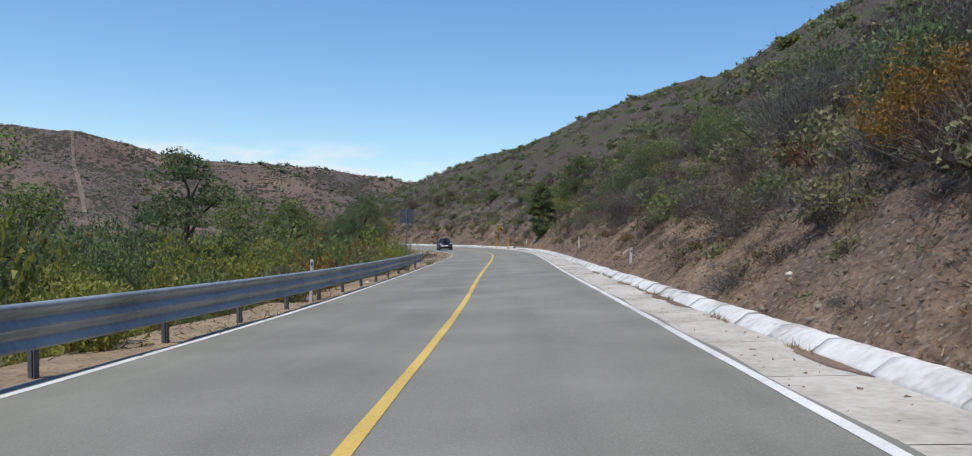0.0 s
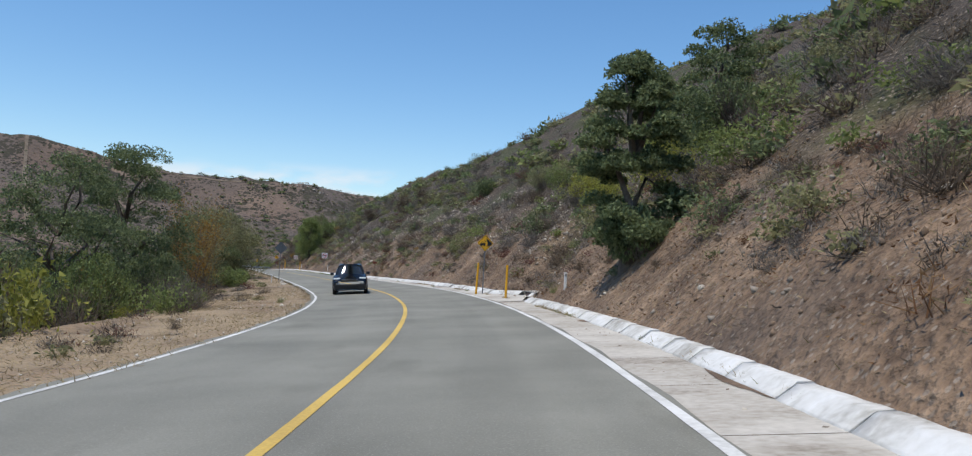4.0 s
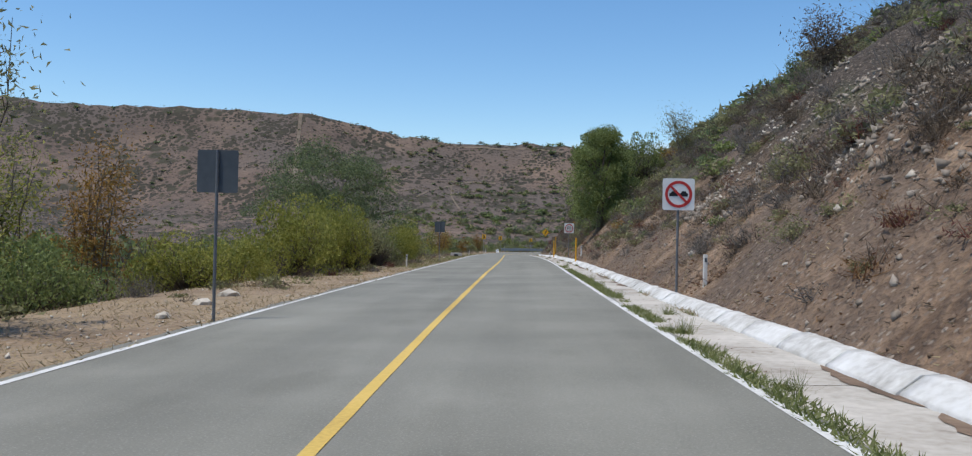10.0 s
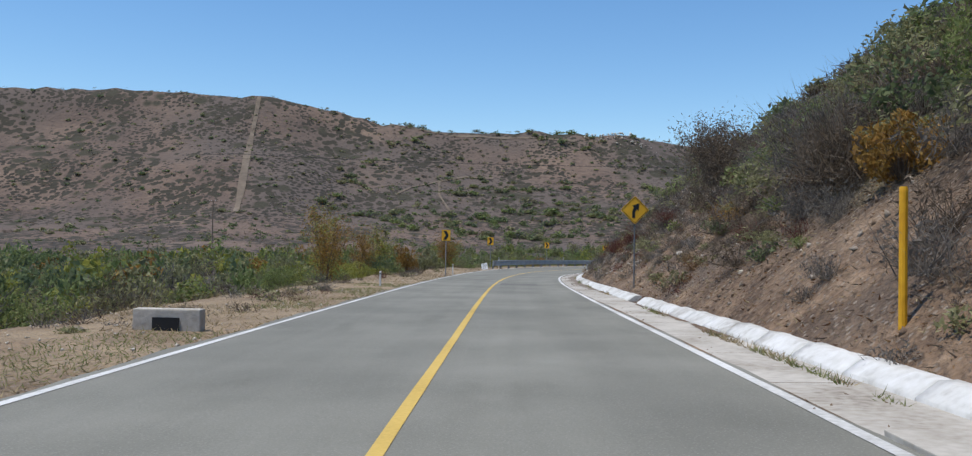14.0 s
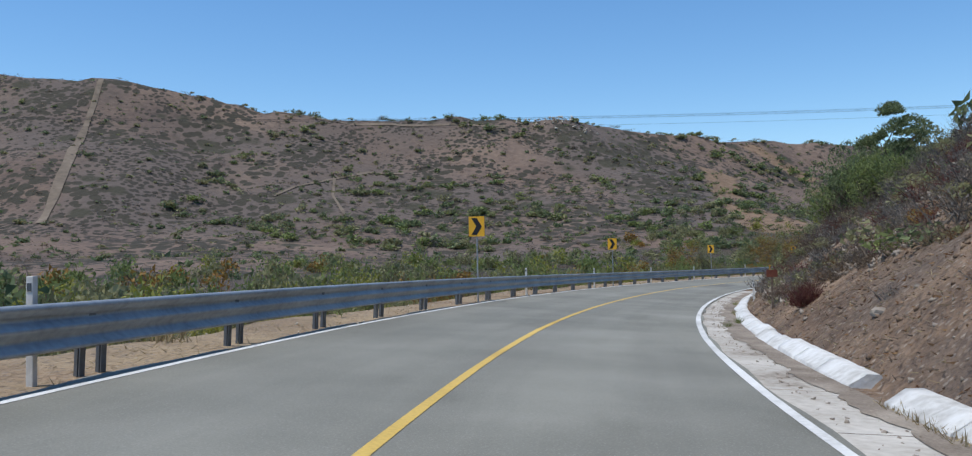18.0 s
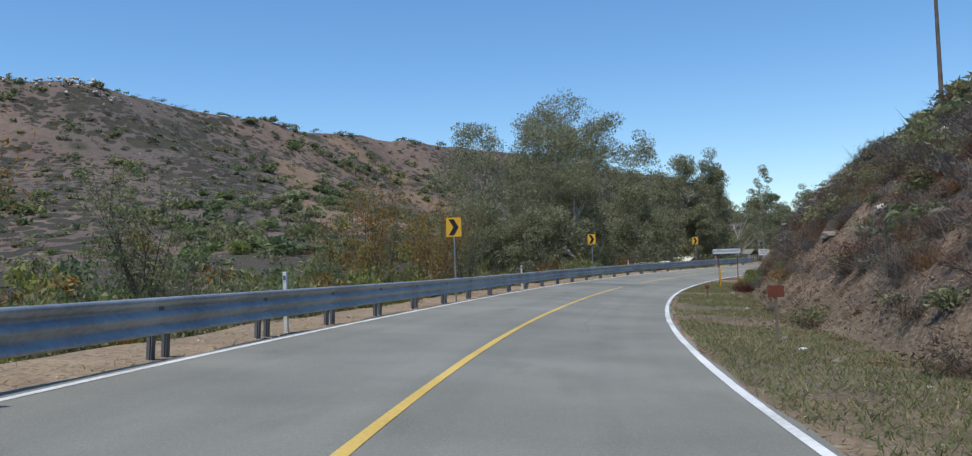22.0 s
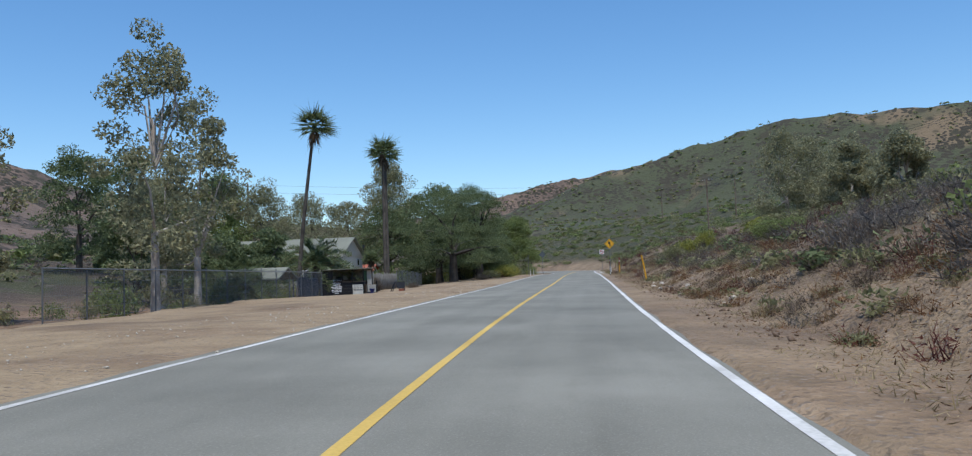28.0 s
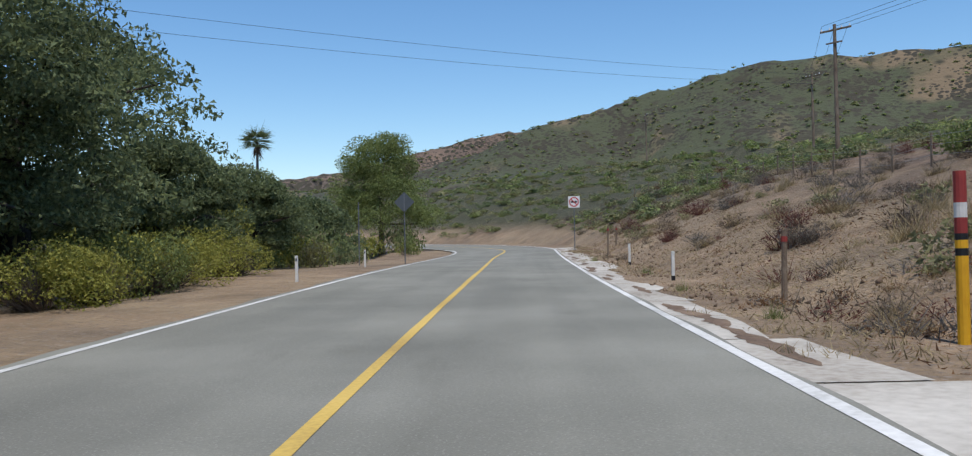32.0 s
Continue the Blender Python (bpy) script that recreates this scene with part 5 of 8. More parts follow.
# shrubs that stand out
for a in (("green", 109, 11.5, 2.6, 3.6), ("oak", 105.5, 12.5, 2.4, 3.4), ("bright", 104.5, 9.5, 2.2, 2.2), ("bright", 113.5, 10.0, 1.7, 1.7), ("bright", 117.0, 10.3, 1.8, 1.6), ("green", 121, 12, 2.0, 2.2), ("green", 128, 12.5, 2.0, 2.0), ("olive", 134, 13, 1.8, 2.0), ("oak", 152, 14, 1.8, 2.3),
          ("oak", 97.6, 6.5, 1.1, 1.9), ("oak", 99.3, 6.7, 1.2, 2.0), ("oak", 118, -12.0, 2.4, 4.0), ("green", 111, -12.5, 2.4, 3.6), ("oak", 124, -11.6, 2.0, 3.0), ("orange", 14.5, 8.2, 1.7, 1.9), ("rust", 12.0, 7.6, 1.5, 1.3), ("oak", 17.5, 9.8, 2.2, 3.6), ("olive", 225.5, -8.0, 2.4, 3.0), ("olive", 230.5, -7.8, 2.4, 2.9), ("green", 235, -8.2, 2.3, 2.9), ("bright", 241, -7.9, 2.3, 3.0), ("olive", 221, -9.4, 2.4, 3.2), ("bright", 215, -8.6, 2.4, 4.0), ("bright", 222, -7.7, 2.2, 3.9), ("green", 244, -8.4, 1.9, 2.4), ("oak", 22, -10.5, 2.6, 4.4), ("oak", 29, -11.5, 2.6, 4.8), ("green", 13, -10.5, 2.6, 4.6), ("green", 3, -10.0, 2.4, 4.4), ("oak", 30, 12.5, 2.4, 3.2), ("oak", 40, 11, 2.0, 2.6), ("green", 46, 12.0, 1.9, 2.3), ("oak", 66.5, 8.6, 1.3, 2.1), ("oak", 73, 9.5, 1.5, 2.0), ("green", 58, 11, 1.8, 2.6), ("orange", 62, 10.5, 1.3, 1.6), ("grey", 26, 10, 2.2, 2.6), ("grey", 20, 11.5, 2.4, 3.0), ("oak", 14, 13, 2.4, 4.0), ("grey", 17, 8.8, 1.3, 1.6),
          ("bright", 6, -7.0, 1.4, 2.1), ("bright", 11, -7.4, 1.5, 2.3), ("bright", 17, -7.6, 1.6, 2.2), ("bright", 26, -8.2, 2.2, 3.6), ("bright", 33, -8.6, 2.4, 3.4), ("green", 21, -9.5, 2.0, 3.4), ("green", 39, -9.5, 2.4, 4.0), ("green", 45, -10, 2.4, 4.2), ("orange", 57, -9.0, 1.6, 2.6), ("orange", 62, -9.8, 1.8, 2.8), ("bright", 52, -7.5, 1.4, 1.5), ("green", 67, -12, 2.2, 3.4), ("green", 76, -13, 2.4, 3.2),
          ("green", 86, -12, 1.6, 1.5), ("green", 92, -10.5, 1.2, 1.0), ("green", 141, -9, 1.5, 1.7), ("green", 146, -8.2, 1.5, 1.8), ("bright", 163, -10, 1.6, 1.8), ("green", 171, -11, 1.9, 2.2),
          ("green", 183, -10.5, 1.8, 2.3), ("green", 186, -11.5, 1.8, 2.4), ("green", 198, -10.5, 2.1, 2.6), ("bright", 206, -9.6, 2.2, 2.7), ("bright", 211, -9.8, 2.1, 2.7), ("bright", 219.5, -9.0, 2.2, 4.2), ("bright", 224, -8.8, 2.3, 4.6), ("bright", 228.5, -9.2, 2.4, 4.6), ("green", 233, -9.6, 2.0, 3.4), ("bright", 240, -9.4, 1.8, 2.8), ("green", 246, -9.6, 2.1, 2.6), ("bright", 250, -9.2, 1.8, 2.4),
          ("bright", 256.5, -9.0, 2.8, 4.8), ("bright", 252.5, -8.6, 2.4, 4.2), ("olive", 262, -9.0, 1.6, 2.2), ("oak", 261, -10.2, 2.2, 3.2), ("green", 274, -12.5, 2.6, 3.8), ("green", 282, -13, 2.6, 3.4), ("green", 311, -13, 1.9, 2.2), ("bright", 318, -11.5, 2.2, 1.9), ("bright", 326, -12, 2.3, 2.0), ("green", 333, -12, 2.0, 2.2), ("orange", 336, -10.5, 1.4, 3.2), ("olive", 341, -9.5, 1.5, 2.2),
          ("olive", 158.5, -9.4, 2.3, 3.0), ("olive", 163.5, -8.7, 2.1, 2.6), ("oak", 167, -9.6, 2.2, 3.0), ("oak", 55, 8.6, 1.6, 2.6), ("oak", 57.5, 9.8, 1.8, 3.0), ("grey", 51, 8.0, 1.6, 1.8), ("dry", 49, 7.4, 1.2, 1.3), ("grey", 60, 8.2, 1.5, 1.7), ("grey", 45, 8.4, 1.5, 1.6),
          ("orange", 486, -9.5, 2.0, 2.6), ("orange", 483, -8.6, 1.5, 2.0), ("orange", 503, -8.5, 1.6, 1.5), ("bright", 520, -7, 1.2, 1.1),
          ("oak", 247, 9.3, 2.6, 3.6), ("oak", 254, 9.0, 2.6, 3.2), ("green", 250, 12, 2.8, 5.0), ("oak", 271, 9.4, 2.4, 3.2), ("green", 276, 9.8, 2.4, 2.8), ("orange", 277.5, 8.3, 1.1, 1.5), ("dry", 281, 8.8, 2.0, 2.2), ("grey", 284.5, 9.6, 2.0, 2.2),
          ("red", 316, 7.2, 1.2, .9), ("red", 311.5, 7.6, 1.0, .7), ("red", 362, 5.9, .6, .7), ("oak", 388, 10.4, 2.8, 4.2), ("green", 393, 9.8, 2.4, 3.4), ("oak", 399, 11.2, 2.6, 4.4), ("green", 384, 11, 2.2, 3.2), ("grey", 417, 8.4, 1.6, 2.6), ("grey", 413, 9.2, 1.8, 2.8),
          ("green", 474, 7.6, 1.0, 1.3), ("bright", 477, 7.0, .9, .9), ("orange", 480, 7.3, 1.0, .8), ("red", 470, 7.0, .9, .8), ("green", 588, 12.5, 1.9, 1.5), ("olive", 598, 15, 2.2, 1.5), ("bright", 606, 16, 2.6, 1.8), ("green", 612, 17, 2.2, 1.6), ("green", 668, 20, 1.6, 1.5), ("bright", 650, -8.3, 1.9, 1.6), ("bright", 656, -8.2, 1.9, 1.7), ("bright", 662, -8.6, 2.0, 1.8)):
    plant_sl(*a)
for k in range(46):
    plant_sl(str(pr.choice(["grey", "dry", "red", "rust", "olive"])), pr.uniform(370, 410), pr.uniform(6.4, 12.5), pr.uniform(.5, 1.3), pr.uniform(.4, 1.1), "mid")
# green weeds in the gutter and at the road's edge
for s, l, r in ((105.4, 5.6, .35), (186, 4.0, .25), (191, 3.95, .35), (194.5, 4.3, .3), (200, 3.95, .25), (205, 3.95, .3), (209, 3.95, .3), (171.5, 3.95, .2), (177, 4.1, .25), (227, 4.1, .3), (234, 4.0, .22), (314, 4.75, .3), (311.5, 4.6, .22), (365, 4.3, .25), (56.8, -4.2, .55), (58, -4.4, .4), (116, -5.3, .4), (129.5, 4.2, .2), (366.8, 4.7, .3), (252, 4.1, .2), (652, 5.0, .3), (660, 5.4, .35), (671, 4.8, .3), (645.5, 5.1, .3)):
    plant_sl("grass", s, l, r, r * 1.1, "near")


# tall thin reeds and willow whips with few leaves
def whip_tree(s, l, h, r, kind, label, stems=9):
    g = stand("willow_clump", s, l, label, "tree", "willow clumps beside the road")
    rg = np.random.default_rng(int(s * 10))
    woods, leaves = [], []
    for k in range(stems):
        a, q = rg.uniform(0, 6.28), rg.uniform(.2, 1) * r
        hh = h * rg.uniform(.65, 1.0)
        pts = np.array([(0, 0, 0), (.3 * q * math.cos(a), .3 * q * math.sin(a), hh * .35), (.7 * q * math.cos(a), .7 * q * math.sin(a), hh * .7), (q * math.cos(a), q * math.sin(a), hh)]) + np.r_[rg.normal(0, .25, 2), 0]
        pts[1:] += rg.normal(0, .12, (3, 3))
        woods.append(tube_arrays(pts, [.030, .021, .013, .005], 5))
        t = rg.uniform(.15, 1.05, 250)
        base = np.stack([np.interp(t, [0, .35, .7, 1.05], pts[:, c]) for c in range(3)], 1)
        leaves.append(leaf_quads(base + rg.normal(0, .40, base.shape), .075, rg, slim=.35))
        for _ in range(5):
            t0 = rg.uniform(.3, .9)
            b0 = np.array([np.interp(t0, [0, .35, .7, 1.05], pts[:, c]) for c in range(3)])
            w = rg.normal(size=3) * [.5, .5, .2] + [0, 0, .5]
            woods.append(tube_arrays([b0, b0 + w * .4, b0 + w * .9], [.014, .009, .004], 4))
            leaves.append(leaf_quads(b0 + w * rg.uniform(.2, 1, (40, 1)) + rg.normal(0, .16, (40, 3)), .065, rg, slim=.3))
    mesh_part("branchwork", mesh_from("branchwork", *joined(woods), M["bark"]), g)
    mesh_part("foliage", mesh_from("foliage", *joined(leaves), M[LEAF_OF[kind]]), g)


for s, l, h, r, kind in ((125, -10.5, 5.6, 2.2, "orange"), (129, -10, 5.0, 2.0, "olive"), (134, -10.5, 5.2, 2.2, "orange"), (138, -11, 4.4, 1.8, "olive"), (177, -10.5, 5.2, 2.0, "bright"), (181, -11.5, 5.0, 1.8, "orange"),
                         (190, -11, 5.4, 2.0, "bright"), (195, -12, 5.0, 2.0, "orange"), (200, -12.5, 4.8, 1.8, "bright"), (203, -11.5, 4.6, 1.6, "orange"), (330, -12.5, 4.2, 1.6, "orange"), (338, -13.5, 4.5, 1.6, "bright"), (346, -9, 3.6, 1.4, "orange"),
                         (452, -8.5, 5.6, 2.2, "orange"), (457, -9.5, 5.8, 2.2, "olive"), (462, -9.0, 5.4, 2.4, "orange"), (467, -10.5, 5.2, 2.2, "orange"), (471, -10, 5.4, 2.0, "olive"), (432, -10, 4.6, 1.8, "orange"), (441, -11, 4.8, 1.8, "olive"), (186, -9.0, 5.0, 2.2, "orange"), (191.5, -8.6, 4.8, 2.0, "olive"), (174, -12, 5.4, 2.0, "orange"), (312, -10.5, 4.4, 1.8, "orange"), (322, -13, 4.8, 2.0, "bright"), (300, 10, 3.4, 1.4, "dry"), (303, 10.5, 3.6, 1.4, "dry"), (309, 12, 3.2, 1.3, "dry"), (415, 8.8, 3.2, 1.2, "dry"), (420, 9.6, 3.4, 1.2, "dry"), (64, 11, 3.2, 1.3, "olive"), (186, 16, 3.0, 1.2, "dry"), (193, 15, 2.8, 1.2, "dry"), (214, 14, 2.8, 1.1, "dry"), (243, 14, 4.0, 1.5, "olive")):
    h = h * 1.22 if l < 0 else h
    whip_tree(s, l, h, r, kind, "thin many-stemmed willow with sparse yellowing leaves" if kind != "dry" else "bare many-stemmed shrub with few dry leaves")


def tree(s, l, h, r, kind, bark, label, name="tree", trunk=.28, clumps=34, leaf=.085, each=330, spread=.8, low=.25, group="", lean=(0, 0), drop=0.0, seed=0):
    """A trunk that forks into limbs, each limb with clumps of leaves at and near its ends."""
    g = stand(name, s, l, label, "tree", group, sink=drop)
    each, leaf = (int(each * 1.1), leaf * .78) if abs(l) < 15 else (int(each * .56), leaf * 1.26)
    rg = np.random.default_rng(int(s * 7 + abs(l) * 13) + seed)
    woods, leaves = [], []
    fork = h * rg.uniform(.22, .32)
    top = np.array([lean[0], lean[1], fork])
    woods.append(tube_arrays([(0, 0, -.5), (top[0] * .3, top[1] * .3, fork * .4), tuple(top)], [trunk * 1.25, trunk, trunk * .85], 9))
    for k in range(clumps):
        a = k * 2.4 + rg.uniform(-.4, .4)
        t = rg.uniform(low, 1.0)
        reach = r * spread * rg.uniform(.45, 1.05) * math.sin(math.pi * min(.96, .25 + .70 * t))**.7
        end = np.array([reach * math.cos(a) + lean[0] * 1.6, reach * math.sin(a) + lean[1] * 1.6, h * t * rg.uniform(.9, 1.0)])
        start = top * [1, 1, 1] if t < .7 else top + [0, 0, (h - fork) * .3]
        mid = (start + end) / 2 + [*rg.normal(0, .12 * r, 2), .10 * h * rg.uniform(-.3, 1)]
        if k < min(9, clumps * .7):
            mesh_part("limb", mesh_from("limb", *tube_arrays([start, mid, end], [trunk * .42, trunk * .22, trunk * .06], 5), M[bark], True), g)
        cr = min(r * rg.uniform(.20, .34), rg.uniform(1.15, 1.9))
        v = rg.normal(size=(each, 3))
        v /= np.linalg.norm(v, axis=1)[:, None]
        if kind == "oak":
            v[:, 2] = np.where(v[:, 2] < -.15, -.7 * v[:, 2] - .2, v[:, 2])
        p = end + v * (cr * rg.uniform(.42 if kind == "oak" else .25, 1, each)**.5)[:, None] * [1, 1, .75]
        leaves.append(leaf_quads(p, leaf, rg))
    mesh_part("trunk", mesh_from("trunk", *joined(woods), M[bark], True), g)
    mesh_part("crown", mesh_from("crown", *joined(leaves), M[LEAF_OF[kind]]), g)
    return g


# trees by the road, from the start to the end of the drive
tree(33, -11.5, 6.8, 2.6, "oak", "bark", "dark green tree over the guard rail", clumps=26)
tree(24, -14, 6.6, 2.9, "green", "bark", "green tree among the shrubs", clumps=24)
tree(47, -14, 6.4, 3.0, "green", "bark", "green tree among the shrubs", clumps=24)
tree(62, -15, 5.6, 2.8, "green", "bark", "green tree among the shrubs", clumps=22)
tree(121.0, -13.6, 8.8, 3.6, "oak", "bark", "large dark green tree beyond the verge", clumps=70, each=380, low=.1)
tree(113.0, -14.6, 7.4, 3.4, "oak", "bark", "large green tree beyond the verge", clumps=36)
tree(98.3, 6.4, 6.2, 2.0, "oak", "bark", "dark leafy tree on the cut slope over the kerb", clumps=74, each=400, low=.10)
tree(107.5, 12.5, 5.2, 2.4, "oak", "bark", "dark scrub oak on the cut slope", clumps=30)
tree(161, -9.6, 6.9, 4.4, "olive", "bark", "wide grey-green tree beyond the sign", clumps=96, each=430, spread=.95, low=.08)
tree(157.5, -11.5, 6.6, 3.8, "oak", "bark", "tall grey-green tree beside its wide neighbour", clumps=64, each=320, spread=.9)
tree(166, -12.5, 5.4, 3.0, "oak", "bark", "dark tree behind the grey-green one", clumps=30)
tree(238, -12.0, 9.4, 5.4, "oak", "bark", "old oak with bare spreading limbs", clumps=84, each=360, spread=1.0, trunk=.42, low=.42)
tree(242.0, 7.5, 7.6, 3.1, "green", "bark", "dark leafy tree on the bank over the kerb", clumps=74, each=420, low=.1)
tree(247.6, 8.2, 7.4, 3.1, "green", "bark", "green leafy tree on the bank over the kerb", clumps=70, each=400, low=.1)
tree(275, -17, 6.4, 3.2, "olive", "bark", "round olive-green tree beyond the verge", clumps=40)
tree(284, -20, 6.0, 3.0, "oak", "bark", "round green tree beyond the verge", clumps=36)
tree(266, 12.5, 5.4, 2.2, "gum", "pale_bark", "thin grey-green tree on the bank", clumps=26, each=120)
tree(278, 12.5, 5.2, 2.8, "green", "bark", "broad green tree high on the bank", clumps=44)
tree(284, 14.5, 5.6, 2.8, "olive", "bark", "dark green tree high on the bank", clumps=40)
tree(392, 12.5, 4.6, 2.2, "oak", "bark", "dark tree on top of the bank", clumps=30)
tree(404, 13.5, 5.2, 2.0, "oak", "bark", "dark tree on top of the bank", clumps=26)
# the eucalyptus grove on the outside of the bend
for s, l, h, r in ((516, -24, 24.5, 10.0), (523, -21.5, 22.5, 7.0), (506, -28, 19.5, 6.6), (520, -28, 23, 7.4), (511, -22, 20, 6.6), (524, -26, 22.5, 6.6), (533, -22, 20.5, 5.6), (530, -32, 22, 6.6), (519, -15, 13, 4.6), (509, -17.5, 15, 5.0), (527, -17, 13.5, 4.2), (502, -26, 10, 4.6), (505, -21, 9, 4.4), (540, -19.5, 17.5, 4.0), (547, -18.5, 18.5, 3.9), (553, -22, 15, 3.8), (536, -15, 10, 3.2), (545, -26, 15, 4.4), (560, -26, 12, 3.6)):
    tree(s, l, h, r, "gum", "pale_bark", "tall eucalyptus with dull green hanging foliage", "eucalyptus", .28, 104, .092, 380, .86, .14, "eucalyptus grove", drop=.5)
tree(538, -12.5, 8.5, 3.2, "gum", "pale_bark", "leaning pale eucalyptus with bare grey limbs", "eucalyptus", .26, 24, .10, 200, .9, .4, "eucalyptus grove", (1.6, 1.2))
for s, l, h, r in ((564, -18.5, 17.0, 2.8), (578, -17.2, 13.6, 3.3), (585, -18.5, 12.4, 3.0), (574, -24, 11, 3.0), (570, -30, 12, 3.4), (592, -24, 10, 3.2)):
    tree(s, l, h, r, "gum", "pale_bark", "slender eucalyptus behind the roadside yard", "eucalyptus", .20, 38, .09, 300, .85, .22, "eucalyptus grove")
# round the house
for s, l, h, r in ((618, -46, 12.0, 4.8), (632, -49, 12.5, 5.0), (611, -34, 8.5, 3.8), (652, -46, 13.0, 5.0), (640, -42, 11.5, 4.4)):
    tree(s, l, h, r, "oak" if s < 635 else "green", "bark", "broad dull green tree behind the yard fence", "tree", .28, 88, .10, 330, .85, .12)
tree(657, -24.6, 17.0, 5.4, "gum", "bark", "tall dense gum tree behind the oaks", "tree", .3, 96, .10, 420, .85, .3)
for s, l, h, r in ((616, -36, 9.5, 4.4), (624, -42, 10.5, 4.2), (650, -40, 12.0, 4.4), (658, -36, 12.5, 4.4), (668, -33, 12.5, 3.8), (664, -44, 11.5, 4.4), (678, -38, 11.5, 4.2), (690, -48, 13.0, 5.0), (642, -50, 10.0, 4.4), (658, -20.5, 12.6, 3.6), (612, -25, 5.6, 3.0), (605, -26, 5.2, 3.0), (621, -28, 5.8, 2.8), (600, -22.5, 4.4, 2.4), (596, -28, 7.0, 3.2)):
    tree(s, l, h, r, "oak" if l > -32 else "gum", "bark", "leafy tree behind the house", "tree", .26, 58, .10, 290, .85, .18)
for s, l, h, r in ((641.8, -13.4, 11.0, 6.0), (650, -16.5, 12.8, 6.0), (651, -11.4, 11.8, 4.6), (659, -15, 12.0, 6.0), (668, -16, 11.0, 5.4), (679, -16.5, 7.2, 4.4), (690, -16, 6.6, 4.0), (701, -15, 5.4, 3.6), (653, -24, 10.5, 5.0), (664, -11.5, 5.0, 3.0), (673, -11.5, 4.6, 2.8), (656, -12.5, 7.6, 3.2)):
    tree(s, l, h, r, "oak", "oak_bark", "spreading dark green oak by the roadside", "oak_tree", .5, 86, .095, 380, .95, .16, "oaks by the yard")
tree(722, -9.5, 12.0, 6.0, "green", "bark", "round-crowned tree at the next bend", "tree", .3, 110, .12, 520, .9, .28)
for s, l, h, r in ((651, 27.5, 12.2, 4.6), (656, 31.5, 11.0, 4.4), (640, 32, 9.5, 4.0), (627, 28, 7.5, 2.8), (621, 31, 7.0, 2.8), (658, 36, 9, 3.2)):
    tree(s, l, h, r, "gum", "pale_bark", "eucalyptus on the bank above the road", "eucalyptus", .26, 66, .10, 380, .85, .12, "eucalyptus on the bank")

# ---- far shrubs, joined ----


def far_cover(name, label, kinds, x, y, r, hmul, seed, grain="far"):
    rg = np.random.default_rng(seed)
    z = land(x, y)
    for kind, w in kinds.items():
        pick = rg.uniform(size=len(x)) < w
        if not pick.any():
            continue
        vs, fs, n = [], [], 0
        for v in range(3):
            idx = np.nonzero(pick & (rg.integers(3, size=len(x)) == v))[0]
            if not len(idx):
                continue
            bv, bf = BUSH[kind][grain][v]
            a = rg.uniform(0, 6.28, len(idx))
            c, sn = np.cos(a)[:, None], np.sin(a)[:, None]
            rr, hh = r[idx][:, None], (r[idx] * hmul * rg.uniform(.7, 1.2, len(idx)))[:, None]
            px = (bv[None, :, 0] * c - bv[None, :, 1] * sn) * rr + x[idx][:, None]
            py = (bv[None, :, 0] * sn + bv[None, :, 1] * c) * rr + y[idx][:, None]
            pz = bv[None, :, 2] * hh + z[idx][:, None] - .1
            vs.append(np.stack([px, py, pz], -1).reshape(-1, 3))
            fs.append((bf[None] + (np.arange(len(idx)) * len(bv))[:, None, None] + n).reshape(-1, 3))
            n += len(idx) * len(bv)
        ob = new(name, mesh_from(name, np.concatenate(vs), np.concatenate(fs), M[LEAF_OF[kind]]))
        tagged(ob, label, "shrubs", kind="stuff")


cr = np.random.default_rng(3)
# thick brush on the cut slope close to the road
n = 9000
s, l = cr.uniform(-25, 725, n), 5.9 + 14 * cr.uniform(0, 1, n)**.9
x, y, rx, ry, _, _ = at_s(s)
x, y = x + rx * l, y + ry * l
ok = (hash_noise(x, y, 7.0, 41) + .5 * hash_noise(x, y, 2.5, 42) + .12 * (l - 8) > -.45) & ((s < 405) | (l > 8.2))
size = cr.uniform(.35, 1.25, n) * (.45 + .55 * smoothstep(6, 9.5, l))
a = ok & (s < 628)
far_cover("slope_brush", "tangled grey and brown brush on the cut slope", dict(grey=.34, dry=.34, olive=.15, oak=.07, green=.05, red=.05), x[a], y[a], size[a], .85, 14, "cover")
a = ok & (s >= 628)
far_cover("slope_brush", "sparse straw and dry brush on the bare bank", dict(straw=.30, dry=.20, olive=.08, grey=.12, red=.05), x[a], y[a], size[a] * .8, .8, 20, "cover")
# low dead brush down to the kerb
n = 7200
s, l = cr.uniform(-20, 402, n), 5.5 + 4.9 * cr.uniform(0, 1, n)
x, y, rx, ry, _, _ = at_s(s)
x, y = x + rx * l, y + ry * l
ok = hash_noise(x, y, 4.0, 45) + .6 * hash_noise(x, y, 1.6, 46) + .18 * (l - 6.8) > -.22
far_cover("low_brush", "low dead brush and dry weeds on the bank", dict(grey=.34, dry=.34, rust=.13, straw=.08, olive=.14, red=.06), x[ok], y[ok], cr.uniform(.24, .66, ok.sum()), .85, 17, "low")
